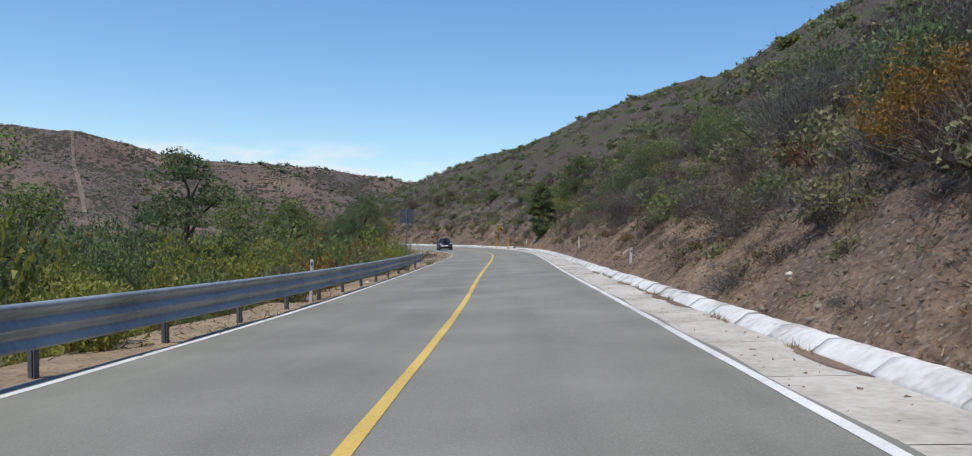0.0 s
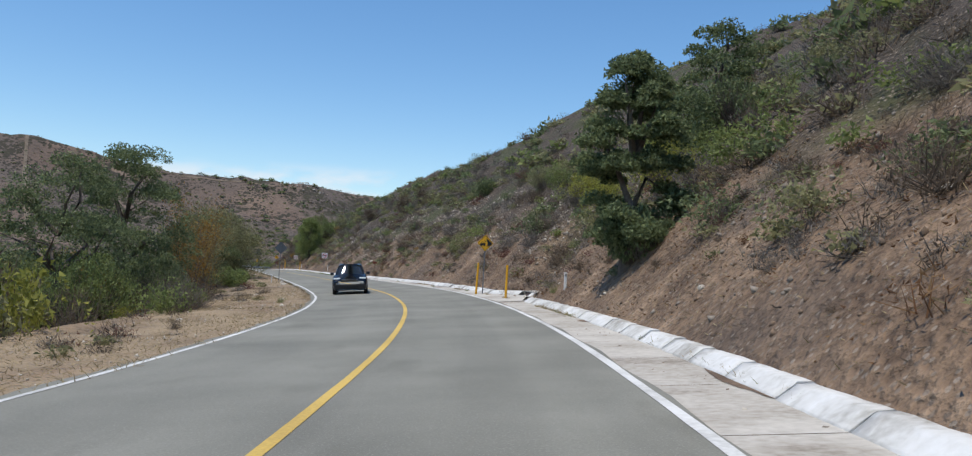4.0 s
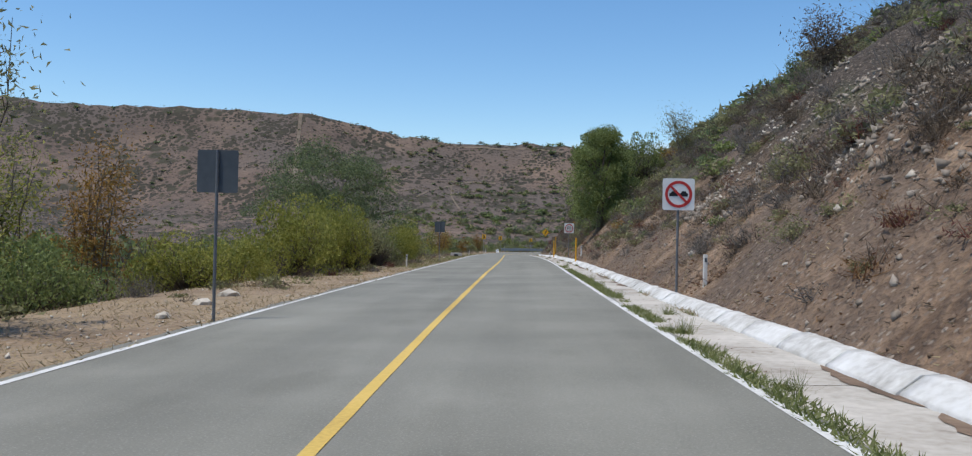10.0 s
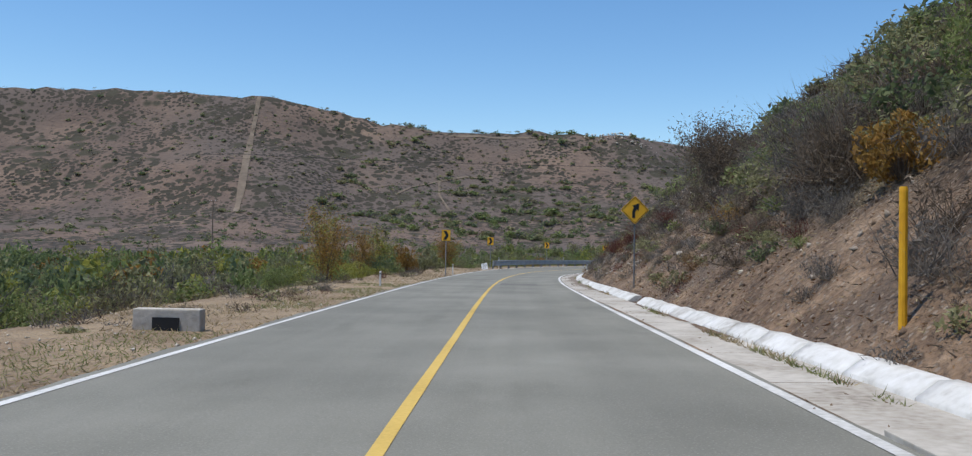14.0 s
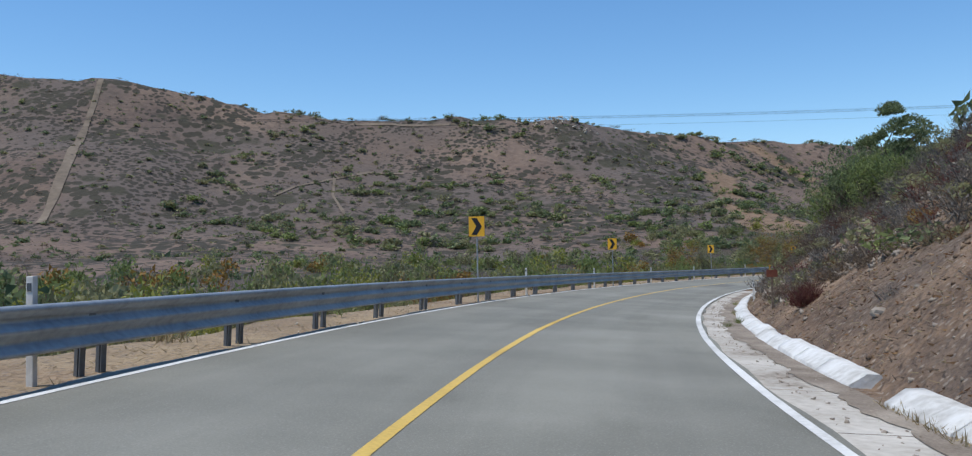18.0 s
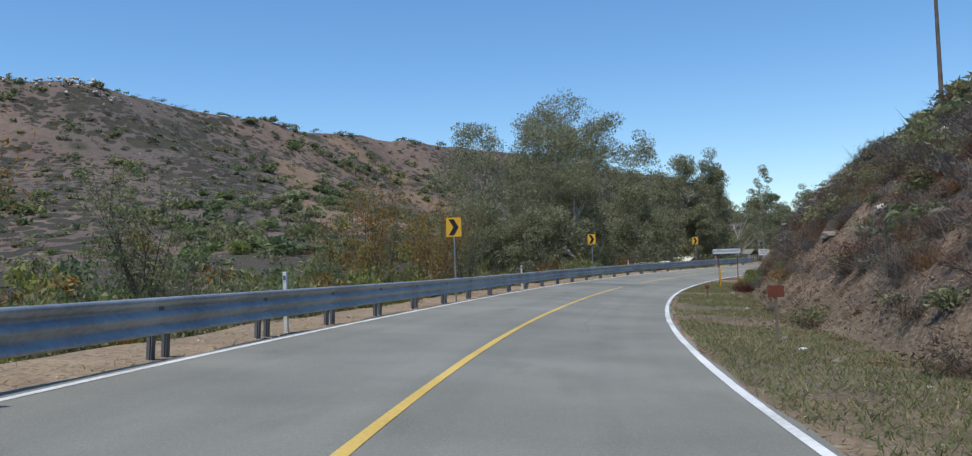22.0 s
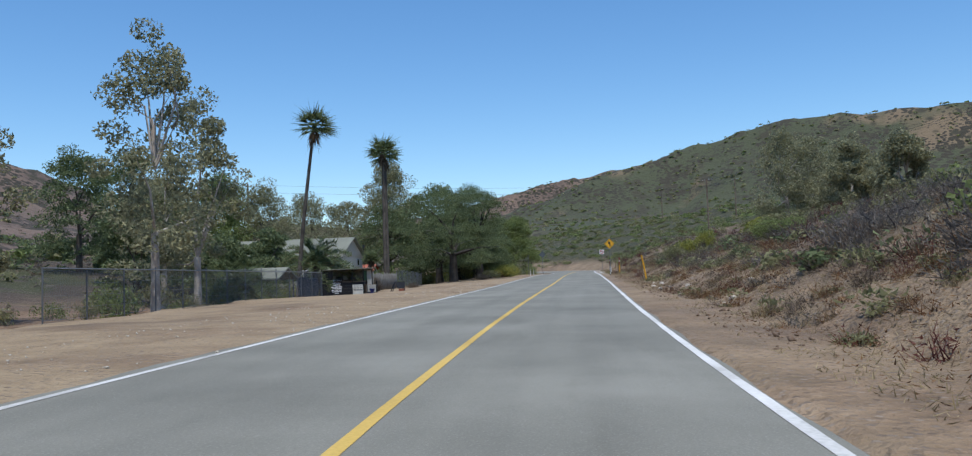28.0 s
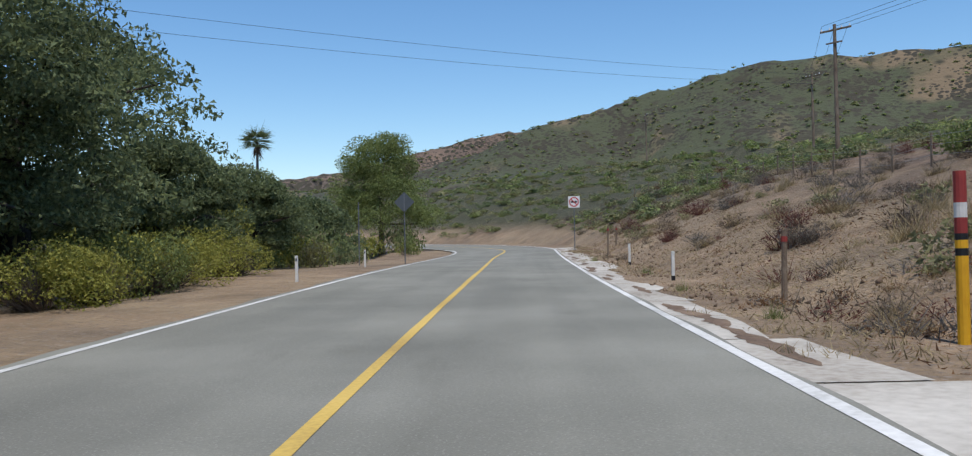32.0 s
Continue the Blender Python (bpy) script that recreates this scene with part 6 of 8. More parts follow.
# mown straw, rust weeds and dead stems on the low bank past the bend
n = 3600
s, l = cr.uniform(505, 662, n), 5.6 + 8 * cr.uniform(0, 1, n)
x, y, rx, ry, _, _ = at_s(s)
x, y = x + rx * l, y + ry * l
ok = hash_noise(x, y, 4.5, 47) + .6 * hash_noise(x, y, 1.8, 48) + .12 * (l - 8.5) > -.05
far_cover("low_brush", "straw, rust weeds and dead stems on the low bank", dict(straw=.26, rust=.26, dry=.24, red=.08, grey=.16, olive=.08), x[ok], y[ok], cr.uniform(.25, .75, ok.sum()), .75, 50, "low")
# weeds at the foot of the cut above the grass
n = 340
s, l = cr.uniform(414, 486, n), 8.6 + 5 * cr.uniform(0, 1, n)**1.4
x, y, rx, ry, _, _ = at_s(s)
x, y = x + rx * l, y + ry * l
far_cover("low_brush", "yellowing weeds and rust brush at the foot of the cut", dict(rust=.28, olive=.16, dry=.3, grey=.3, red=.12), x, y, cr.uniform(.45, 1.0, n), .9, 51, "fine")
n = 420
s, l = cr.uniform(404, 480, n), 6.4 + 3 * cr.uniform(0, 1, n)
x, y, rx, ry, _, _ = at_s(s)
x, y = x + rx * l, y + ry * l
far_cover("low_brush", "low reddish weeds between the grass and the cut", dict(red=.35, rust=.25, dry=.3, straw=.2), x, y, cr.uniform(.18, .42, n), .8, 55, "low")
n = 520
s, l = cr.uniform(336, 412, n), 5.9 + 6.5 * cr.uniform(0, 1, n)
x, y, rx, ry, _, _ = at_s(s)
x, y = x + rx * l, y + ry * l
ok = hash_noise(x, y, 4.0, 57) + .5 * hash_noise(x, y, 1.7, 58) > -.2
far_cover("slope_brush", "grey and reddish brush on the slope by the bend", dict(grey=.36, dry=.28, red=.2, rust=.16, olive=.1), x[ok], y[ok], cr.uniform(.35, .95, ok.sum()), .85, 59, "cover")
# leafy bushes leaning over the first guard rail
n = 80
s, l = cr.uniform(14, 66, n), -(5.9 + 4.5 * cr.uniform(0, 1, n))
x, y, rx, ry, _, _ = at_s(s)
far_cover("rail_thicket", "leafy green and yellowing bushes behind the first guard rail", dict(green=.36, bright=.34, olive=.25, orange=.08), x + rx * l, y + ry * l, cr.uniform(.8, 1.5, n), 1.6, 66, "fine")
n = 520
s, l = cr.uniform(556, 650, n), 6.6 + 8 * cr.uniform(0, 1, n)
x, y, rx, ry, _, _ = at_s(s)
x, y = x + rx * l, y + ry * l
ok = hash_noise(x, y, 5.0, 67) + .5 * hash_noise(x, y, 1.9, 68) > -.25
far_cover("bank_brush", "rust, straw and dry brown brush on the low bank", dict(rust=.36, dry=.14, red=.06, straw=.42, grey=.08), x[ok], y[ok], cr.uniform(.3, .75, ok.sum()), .7, 69, "cover")
# tall mixed thicket behind the guard rail
n = 300
s, l = cr.uniform(372, 506, n), -(7.6 + 11 * cr.uniform(0, 1, n))
x, y, rx, ry, _, _ = at_s(s)
x, y = x + rx * l, y + ry * l
far_cover("rail_thicket", "tall olive and yellowing thicket behind the guard rail", dict(olive=.36, orange=.14, bright=.22, green=.2, dry=.16), x, y, cr.uniform(.9, 1.7, n), 1.75, 56, "fine")
# dry weeds on the left verge
n = 1500
s, l = cr.uniform(62, 342, n), -(5.6 + 5.0 * cr.uniform(0, 1, n)**.8)
x, y, rx, ry, _, _ = at_s(s)
x, y = x + rx * l, y + ry * l
ok = hash_noise(x, y, 5.0, 52) + .5 * hash_noise(x, y, 2.0, 53) + .10 * (-l - 7) > -.1
far_cover("low_brush", "dry grey weeds and straw on the left verge", dict(straw=.24, dry=.26, grey=.28, red=.08, olive=.2), x[ok], y[ok], cr.uniform(.25, .7, ok.sum()), .8, 54, "low")
# brush and weeds beyond the left verge
n = 1300
s, l = cr.uniform(-20, 540, n), -(9.0 + 18 * cr.uniform(0, 1, n))
x, y, rx, ry, _, _ = at_s(s)
x, y = x + rx * l, y + ry * l
far_cover("valley_brush", "mixed green and brown brush below the road", dict(green=.26, olive=.34, bright=.24, dry=.18, grey=.08), x[l < -14], y[l < -14], cr.uniform(.8, 1.8, (l < -14).sum()), 1.15, 15, "cover")
far_cover("verge_thicket", "mixed green and brown thicket at the foot of the verge", dict(green=.26, olive=.34, bright=.2, dry=.2, grey=.1), x[l >= -14], y[l >= -14], cr.uniform(.8, 1.7, (l >= -14).sum()), 1.2, 16, "fine")
# the upper cut slopes on the right
n = 4600
s, l = cr.uniform(-36, 560, n), 15 + 60 * cr.uniform(0, 1, n)**1.3
x, y, rx, ry, _, _ = at_s(s)
x, y = x + rx * l, y + ry * l
ok = np.abs(nearest(x, y)[1] - l) < 2
far_cover("slope_shrubs", "mixed grey and green chaparral on the upper slope", dict(grey=.26, dry=.26, olive=.26, oak=.18, green=.10), x[ok], y[ok], cr.uniform(.7, 1.8, ok.sum()), .8, 4)
# the far hillside across the valley
n = 19000
x, y = cr.uniform(-660, 160, n), cr.uniform(330, 810, n)
hh = hills(x, y)
sl_ = nearest(x, y)[1]
ok = (hh > 3) & (sl_ < -45)
far_cover("hill_shrubs", "small dark shrubs dotted over the far hillside", dict(oak=.15, olive=.12, grey=.36, dry=.30), x[ok], y[ok], cr.uniform(.5, 1.0, ok.sum()) * cr.uniform(1, 2.6, ok.sum()), .7, 5, "dot")
n = 11000
x, y = cr.uniform(-340, 50, n), cr.uniform(460, 730, n)
ok = (hills(x, y) > 2.5) & (nearest(x, y)[1] < -34) & (hash_noise(x, y, 14, 64) > -.35)
far_cover("hill_shrubs", "small grey and dark shrubs close together on the far hillside", dict(oak=.20, olive=.14, grey=.36, dry=.24), x[ok], y[ok], cr.uniform(.5, 1.5, ok.sum()), .7, 65, "dot")
n = 4000
x, y = cr.uniform(-230, 60, n), cr.uniform(520, 760, n)
ok = (hills(x, y) > 4) & (nearest(x, y)[1] < -40)
far_cover("hill_shrubs", "scattered shrubs on the near flank of the hill", dict(oak=.20, olive=.16, grey=.36, dry=.26, green=.05), x[ok], y[ok], cr.uniform(.6, 1.7, ok.sum()), .8, 19)
ok = ok & (hash_noise(x, y, 26, 61) + .5 * hash_noise(x, y, 9, 62) > -.02)
far_cover("hill_shrubs", "large dark shrubs in clumps on the near flank of the hill", dict(oak=.42, olive=.34, green=.22, grey=.3), x[ok], y[ok], cr.uniform(1.2, 3.4, ok.sum()), .75, 63)
# green belt along the valley floor
n = 2300
s, l = cr.uniform(-20, 560, n), -(24 + 60 * cr.uniform(0, 1, n)**1.2)
x, y, rx, ry, _, _ = at_s(s)
x, y = x + rx * l, y + ry * l
ok = np.abs(nearest(x, y)[1] - l) < 3
far_cover("valley_shrubs", "band of green trees and shrubs along the valley floor", dict(green=.26, olive=.36, bright=.12, oak=.10, orange=.06, dry=.12), x[ok], y[ok], cr.uniform(1.2, 2.6, ok.sum()), 1.2, 6, "cover")
# the green hill ahead at the end
n = 12000
x, y = cr.uniform(120, 520, n), cr.uniform(420, 960, n)
ok = (hills(x, y) > 3) & (nearest(x, y)[1] > 30)
far_cover("green_hill_shrubs", "dense low green scrub on the hill ahead", dict(green=.45, olive=.45, oak=.2, dry=.1), x[ok], y[ok], cr.uniform(.8, 1.9, ok.sum()), .6, 7, "dot")

n = 1500
s, l = cr.uniform(690, 800, n), 8 + 62 * cr.uniform(0, 1, n)
x, y, rx, ry, _, _ = at_s(s)
far_cover("green_hill_shrubs", "low green scrub at the foot of the hill ahead", dict(green=.4, olive=.5, oak=.25, dry=.08), x + rx * l, y + ry * l, cr.uniform(.6, 1.5, n), .7, 9, "cover")

# ---- grass and litter on the ground ----


def ground_blades(name, label, mat, count, s0, s1, l0, l1, ln, width, seed, flat=.5, bare=-.25):
    rg = np.random.default_rng(seed)
    s, l = rg.uniform(s0, s1, count), rg.uniform(min(l0, l1), max(l0, l1), count)
    x, y, rx, ry, _, _ = at_s(s)
    x, y = x + rx * l, y + ry * l
    keep = hash_noise(x, y, 2.6, seed) + .6 * hash_noise(x, y, .9, seed + 1) > bare
    x, y = x[keep], y[keep]
    p = np.stack([x, y, land(x, y) - .01], -1)
    way = rg.normal(size=p.shape) * [1, 1, .2] + [0, 0, flat]
    tagged(new(name, mesh_from(name, *blades(p, way, ln, width, rg), M[mat])), label, "grass", kind="stuff")


ground_blades("verge_grass", "short green grass on the verge inside the bend", "grass", 62000, 409, 484, 3.85, 7.6, .11, .009, 21, 1.2, -.55)
ground_blades("dry_grass", "dry straw among the verge grass", "straw", 26000, 402, 486, 3.75, 9.5, .15, .010, 31, .7, -.6)
ground_blades("leaf_litter", "brown and rust litter on the bank", "rust_leaf", 26000, 400, 500, 7, 12, .12, .02, 32, .3)
ground_blades("dry_grass", "dry straw and fallen leaves on the bank", "straw", 60000, -5, 400, 5.2, 10, .13, .010, 22, .35)
ground_blades("dry_grass", "dry straw on the left verge", "straw", 70000, 58, 345, -3.9, -10, .16, .010, 23, .5)
ground_blades("dry_grass", "dry straw on the bank by the bend", "straw", 100000, 500, 700, 4.6, 13, .14, .010, 24, .45)
ground_blades("dry_grass", "dry straw under the guard rail", "straw", 6000, 345, 530, -4.0, -6, .13, .009, 25, .5)
ground_blades("verge_grass", "thin olive grass on the left verge", "grass", 16000, 225, 305, -4.2, -6.4, .12, .009, 36, .8, -.1)
ground_blades("leaf_litter", "brown twigs and litter on the bank", "dry_leaf", 70000, -5, 420, 5.2, 10, .14, .013, 26, .15)
ground_blades("leaf_litter", "brown twigs and litter under the rail", "dry_leaf", 5000, -15, 54, -3.95, -6.5, .18, .012, 27, .2)
ground_blades("leaf_litter", "rust-brown fallen leaves on the bank", "rust_leaf", 60000, -5, 420, 5.2, 9.5, .09, .022, 29, .15)
ground_blades("leaf_litter", "rust-brown dead weeds on the dry bank", "rust_leaf", 50000, 500, 700, 5.0, 12, .11, .016, 30, .3)
ground_blades("gutter_weeds", "dry weeds growing in the joint of the gutter", "straw", 26000, -10, 400, 4.68, 4.80, .15, .010, 33, 1.2, .45)
ground_blades("gutter_weeds", "green weeds growing in the joint of the gutter", "grass", 20000, -10, 400, 4.66, 4.80, .14, .011, 34, 1.2, .6)
ground_blades("gutter_weeds", "dry weeds among the broken slabs", "straw", 9000, 637, 698, 4.0, 5.6, .16, .010, 35, 1.0, .5)
ground_blades("weeds_strip", "low green weeds between the line and the gutter", "grass", 14000, 176, 226, 3.62, 3.98, .12, .013, 28, .9, -.5)

# ---- stones ----
stone_meshes = []
for v in range(6):
    rg = np.random.default_rng(60 + v)
    bm = bmesh.new()
    bmesh.ops.create_icosphere(bm, subdivisions=2, radius=1)
    for vert in bm.verts:
        vert.co *= 1 + .42 * noise.noise(vert.co * 1.3 + Vector((v * 9, 0, 0))) + .18 * noise.noise(vert.co * 3.1 + Vector((v * 5, 3, 0)))
        vert.co.z *= .72
    me = bpy.data.meshes.new("stone")
    bm.to_mesh(me)
    bm.free()
    stone_meshes.append(me)
    me.materials.append(M["rock"] if v % 2 else M["pale_rock"])


def stone(s, l, r, label="loose stone on the dry ground", pale=None):
    p = ground_at(s, l)
    v = int(cr.integers(6)) if pale is None else int(cr.integers(3)) * 2 + (0 if pale else 1)
    ob = new("stone", stone_meshes[v])
    ob.matrix_world = Matrix.Translation((p.x, p.y, p.z + .02 * r)) @ Matrix.Rotation(cr.uniform(0, 6.28), 4, "Z") @ Matrix.Diagonal((r, r * cr.uniform(.7, 1.1), r * cr.uniform(.7, 1), 1))
    return tagged(ob, label, "stone", "loose stones")


for s, l, r in ((147.5, -4.5, .20), (151.3, -4.2, .16), (144.6, -4.5, .22), (143.2, -4.7, .18), (510.6, 4.8, .17), (512.8, -4.6, .14), (343.6, -4.25, .15), (343.0, -4.7, .12), (345.6, -4.15, .1), (170, 7.0, .26), (171, 6.7, .2), (322.3, 4.7, .10), (327, 5.6, .22), (329, 5.5, .2), (515, 5.6, .18), (519, 6.0, .2), (194, -5.4, .18), (200, -6.2, .3), (197, -5.8, .22), (585, 5.6, .12), (590, 6.0, .1)):
    stone(s, l, r, "pale loose stone beside the road", True)
for k in range(150):
    s = cr.uniform(-5, 300) if k < 90 else cr.uniform(300, 600)
    stone(s, cr.uniform(5.5, 8.5) if k % 3 else -cr.uniform(4.4, 7.5) if s < 345 else cr.uniform(5.5, 7), cr.uniform(.05, .15))
for k in range(40):
    s = cr.uniform(0, 250)
    stone(s, cr.uniform(3.95, 4.8), cr.uniform(.025, .06), "small stone fallen into the gutter")

for k in range(70):
    stone(cr.uniform(424, 492), cr.uniform(9.5, 17), cr.uniform(.12, .36), "broken rock on the steep cut", k % 4 == 0)

# the rocky spur inside the bend: weathered blocks standing out of the steep face
spur = thing("rock_outcrop", "pale layered rock outcrop on the steep spur inside the bend", "rock", at=Matrix.Translation(ground_at(488, 11)))
sp = np.random.default_rng(91)
for k in range(110):
    p = ground_at(sp.uniform(479, 497), 8.8 + 6.0 * sp.uniform(0, 1)**.8)
    ob = new("rock_block", stone_meshes[int(sp.integers(3)) * 2 + int(sp.random() < .72)])
    ob.parent = spur
    r = sp.uniform(.18, .55)
    ob.matrix_world = Matrix.Translation(p) @ Matrix.Rotation(radians(heading(488) + sp.normal(0, 14)), 4, "Z") @ Matrix.Rotation(sp.normal(.15, .15), 4, "X") @ Matrix.Diagonal((r * 1.1, r * 1.6, r * sp.uniform(.4, .8), 1))

# loose chips of rock and clods strewn down the cut slopes
OCT = np.array([(1, 0, 0), (-.5, .87, 0), (-.5, -.87, 0), (0, 0, 1), (0, 0, -1)], float)
OCT_F = np.array([(0, 1, 3), (1, 2, 3), (2, 0, 3), (1, 0, 4), (2, 1, 4), (0, 2, 4)])


def chips(count, s0, s1, l0, l1, r0, r1, mat, label, seed):
    rg = np.random.default_rng(seed)
    s, l = rg.uniform(s0, s1, count), rg.uniform(l0, l1, count)
    x, y, rx, ry, _, _ = at_s(s)
    x, y = x + rx * l, y + ry * l
    keep = hash_noise(x, y, 3.4, seed) > -.2
    x, y = x[keep], y[keep]
    n = len(x)
    r = (r0 + (r1 - r0) * rg.uniform(0, 1, n)**1.7)[:, None, None]
    v = OCT[None] * rg.uniform(.5, 1.3, (n, 5, 1)) * r
    rot = np.linalg.qr(rg.normal(size=(n, 3, 3)))[0]
    v = np.einsum("nij,nvj->nvi", rot, v * [1.2, 1, .7]) + np.stack([x, y, land(x, y) + .2 * r[:, 0, 0]], -1)[:, None]
    f = (OCT_F[None] + 5 * np.arange(n)[:, None, None]).reshape(-1, 3)
    tagged(new("rock_chips", mesh_from("rock_chips", v.reshape(-1, 3), f, M[mat])), label, "rock", kind="stuff")


chips(8000, -5, 400, 5.3, 11, .02, .11, "rock", "broken rock chips strewn on the slope", 71)
chips(10000, -5, 480, 5.3, 10, .02, .09, "clod", "crumbled clods of brown earth on the slope", 72)
chips(9000, 112, 212, 7.2, 14, .04, .17, "rock", "shattered rock in the cut", 73)
chips(2000, 112, 212, 7.4, 14, .04, .14, "pale_rock", "pale shattered rock in the cut", 70)
chips(8000, 298, 402, 5.7, 12.5, .03, .12, "rock", "shattered rock in the cut", 74)
chips(1400, 298, 352, 5.9, 12.5, .03, .10, "pale_rock", "pale shattered rock in the cut", 69)
chips(2200, 300, 396, 3.9, 4.8, .01, .05, "rock", "gravel washed into the gutter", 68)
chips(1300, 474, 540, 6.5, 13, .03, .14, "rock", "pale broken rock at the foot of the bank", 75)
chips(7000, 500, 690, 4.6, 13, .02, .10, "clod", "crumbled earth on the dry bank", 76)
chips(4000, 58, 345, -9, -3.95, .015, .06, "pale_rock", "gravel on the left verge", 77)
chips(3500, 345, 640, -9, -3.95, .012, .05, "pale_rock", "gravel on the dirt verge", 78)
chips(2500, -5, 392, 3.75, 4.7, .008, .035, "clod", "crumbs of earth in the gutter", 79)

# bare strips and pale rocks on the far hillside
M["bare_soil"] = material("bare_pale_soil", [(0.10, 0.078, 0.058), (0.16, 0.125, 0.092), (0.22, 0.175, 0.13)], 6.0, .8, .95, .4, depth=.2)


def drape(name, way, width, label, lift=.3):
    """A strip laid over the hillside along a way."""
    way = np.array(way, float)
    u = np.r_[0, np.cumsum(np.hypot(*np.diff(way, axis=0).T))]
    q = np.linspace(0, u[-1], int(u[-1] / 2.5) + 2)
    c = np.stack([np.interp(q, u, way[:, k]) for k in (0, 1)], -1)
    d = np.gradient(c, axis=0)
    d /= np.hypot(*d.T)[:, None]
    side = np.stack([d[:, 1], -d[:, 0]], -1)
    w = width * (1 + .35 * hash_noise(q, q * 0, 9, 5))[:, None, None] * np.linspace(-.5, .5, 4)[None, :, None]
    g = c[:, None] + side[:, None] * w
    u, v = (g[..., 0] + 900) / step, (g[..., 1] + 300) / step
    i, j = u.astype(int), v.astype(int)
    a, b = u - i, v - j
    z = (far_z[i, j] * (1 - a) + far_z[i + 1, j] * a) * (1 - b) + (far_z[i, j + 1] * (1 - a) + far_z[i + 1, j + 1] * a) * b + lift
    tagged(new(name, sheet(name, np.concatenate([g, z[..., None]], -1), M["bare_soil"])), label, "track", kind="structure")


drape("fire_break", [(-291, 596), (-274, 566), (-249, 527), (-240, 512)], 2.6, "pale cleared strip running down the far hill")
drape("hill_track", [(-203, 566), (-197, 590), (-188, 603), (-176, 607)], 1.3, "pale track across the far hillside")
drape("hill_track", [(-196, 594), (-188, 576), (-176, 560)], 1.2, "pale track across the far hillside")
drape("crest_track", [(-262, 612), (-222, 628), (-176, 640), (-150, 648)], 1.2, "pale track under the crest of the far hill")
rk = np.random.default_rng(8)
px_, py_ = rk.normal(-131, 7, 70), rk.normal(659, 4, 70)
rock_r = rk.uniform(.25, .8, 70)
rock_v = OCT[None] * rk.uniform(.6, 1.3, (70, 5, 1)) * rock_r[:, None, None]
rock_v = np.einsum("nij,nvj->nvi", np.linalg.qr(rk.normal(size=(70, 3, 3)))[0], rock_v) + np.stack([px_, py_, land(px_, py_) + .5], -1)[:, None]
tagged(new("crest_rocks", mesh_from("crest_rocks", rock_v.reshape(-1, 3), (OCT_F[None] + 5 * np.arange(70)[:, None, None]).reshape(-1, 3), M["pale_rock"])), "pale rocks on the crest of the far hill", "rock", kind="stuff")

M["paper"] = material("crumpled_paper", [(0.55, 0.55, 0.53), (0.75, 0.75, 0.73)], .2, 14, .8, .4)
M["green_plastic"] = material("green_plastic", [(0.03, 0.22, 0.07), (0.05, 0.32, 0.10)], .4, 8, .5, .1)
for s, l, r in ((598.5, 5.9, .10), (600.5, 6.5, .13), (581.5, 5.6, .12), (583.0, 6.2, .09), (633.0, 6.6, .11), (470.5, 6.4, .10), (436.0, 5.8, .10)):
    p = ground_at(s, l)
    ob = new("paper_scrap", stone_meshes[int(cr.integers(6))].copy())
    ob.data.materials.clear()
    ob.data.materials.append(M["paper"])
    ob.matrix_world = Matrix.Translation((p.x, p.y, p.z + .02)) @ Matrix.Rotation(cr.uniform(0, 6.28), 4, "Z") @ Matrix.Diagonal((r, r * .7, r * .3, 1))
    tagged(ob, "crumpled white paper litter on the verge", "litter", "litter on the verge")
p = ground_at(321.5, -9.5)
g = thing("plastic_tub", "upturned green plastic tub on the dry verge", "tub", at=Matrix.Translation(p))
put("shell", tube([(0, 0, -.02), (0, 0, .10), (0, 0, .13)], [.24, .20, .17], 16), M["green_plastic"], g)
put("rim", tube([(0, 0, 0), (0, 0, .03)], [.26, .26], 16), M["green_plastic"], g)

# ---- palms ----


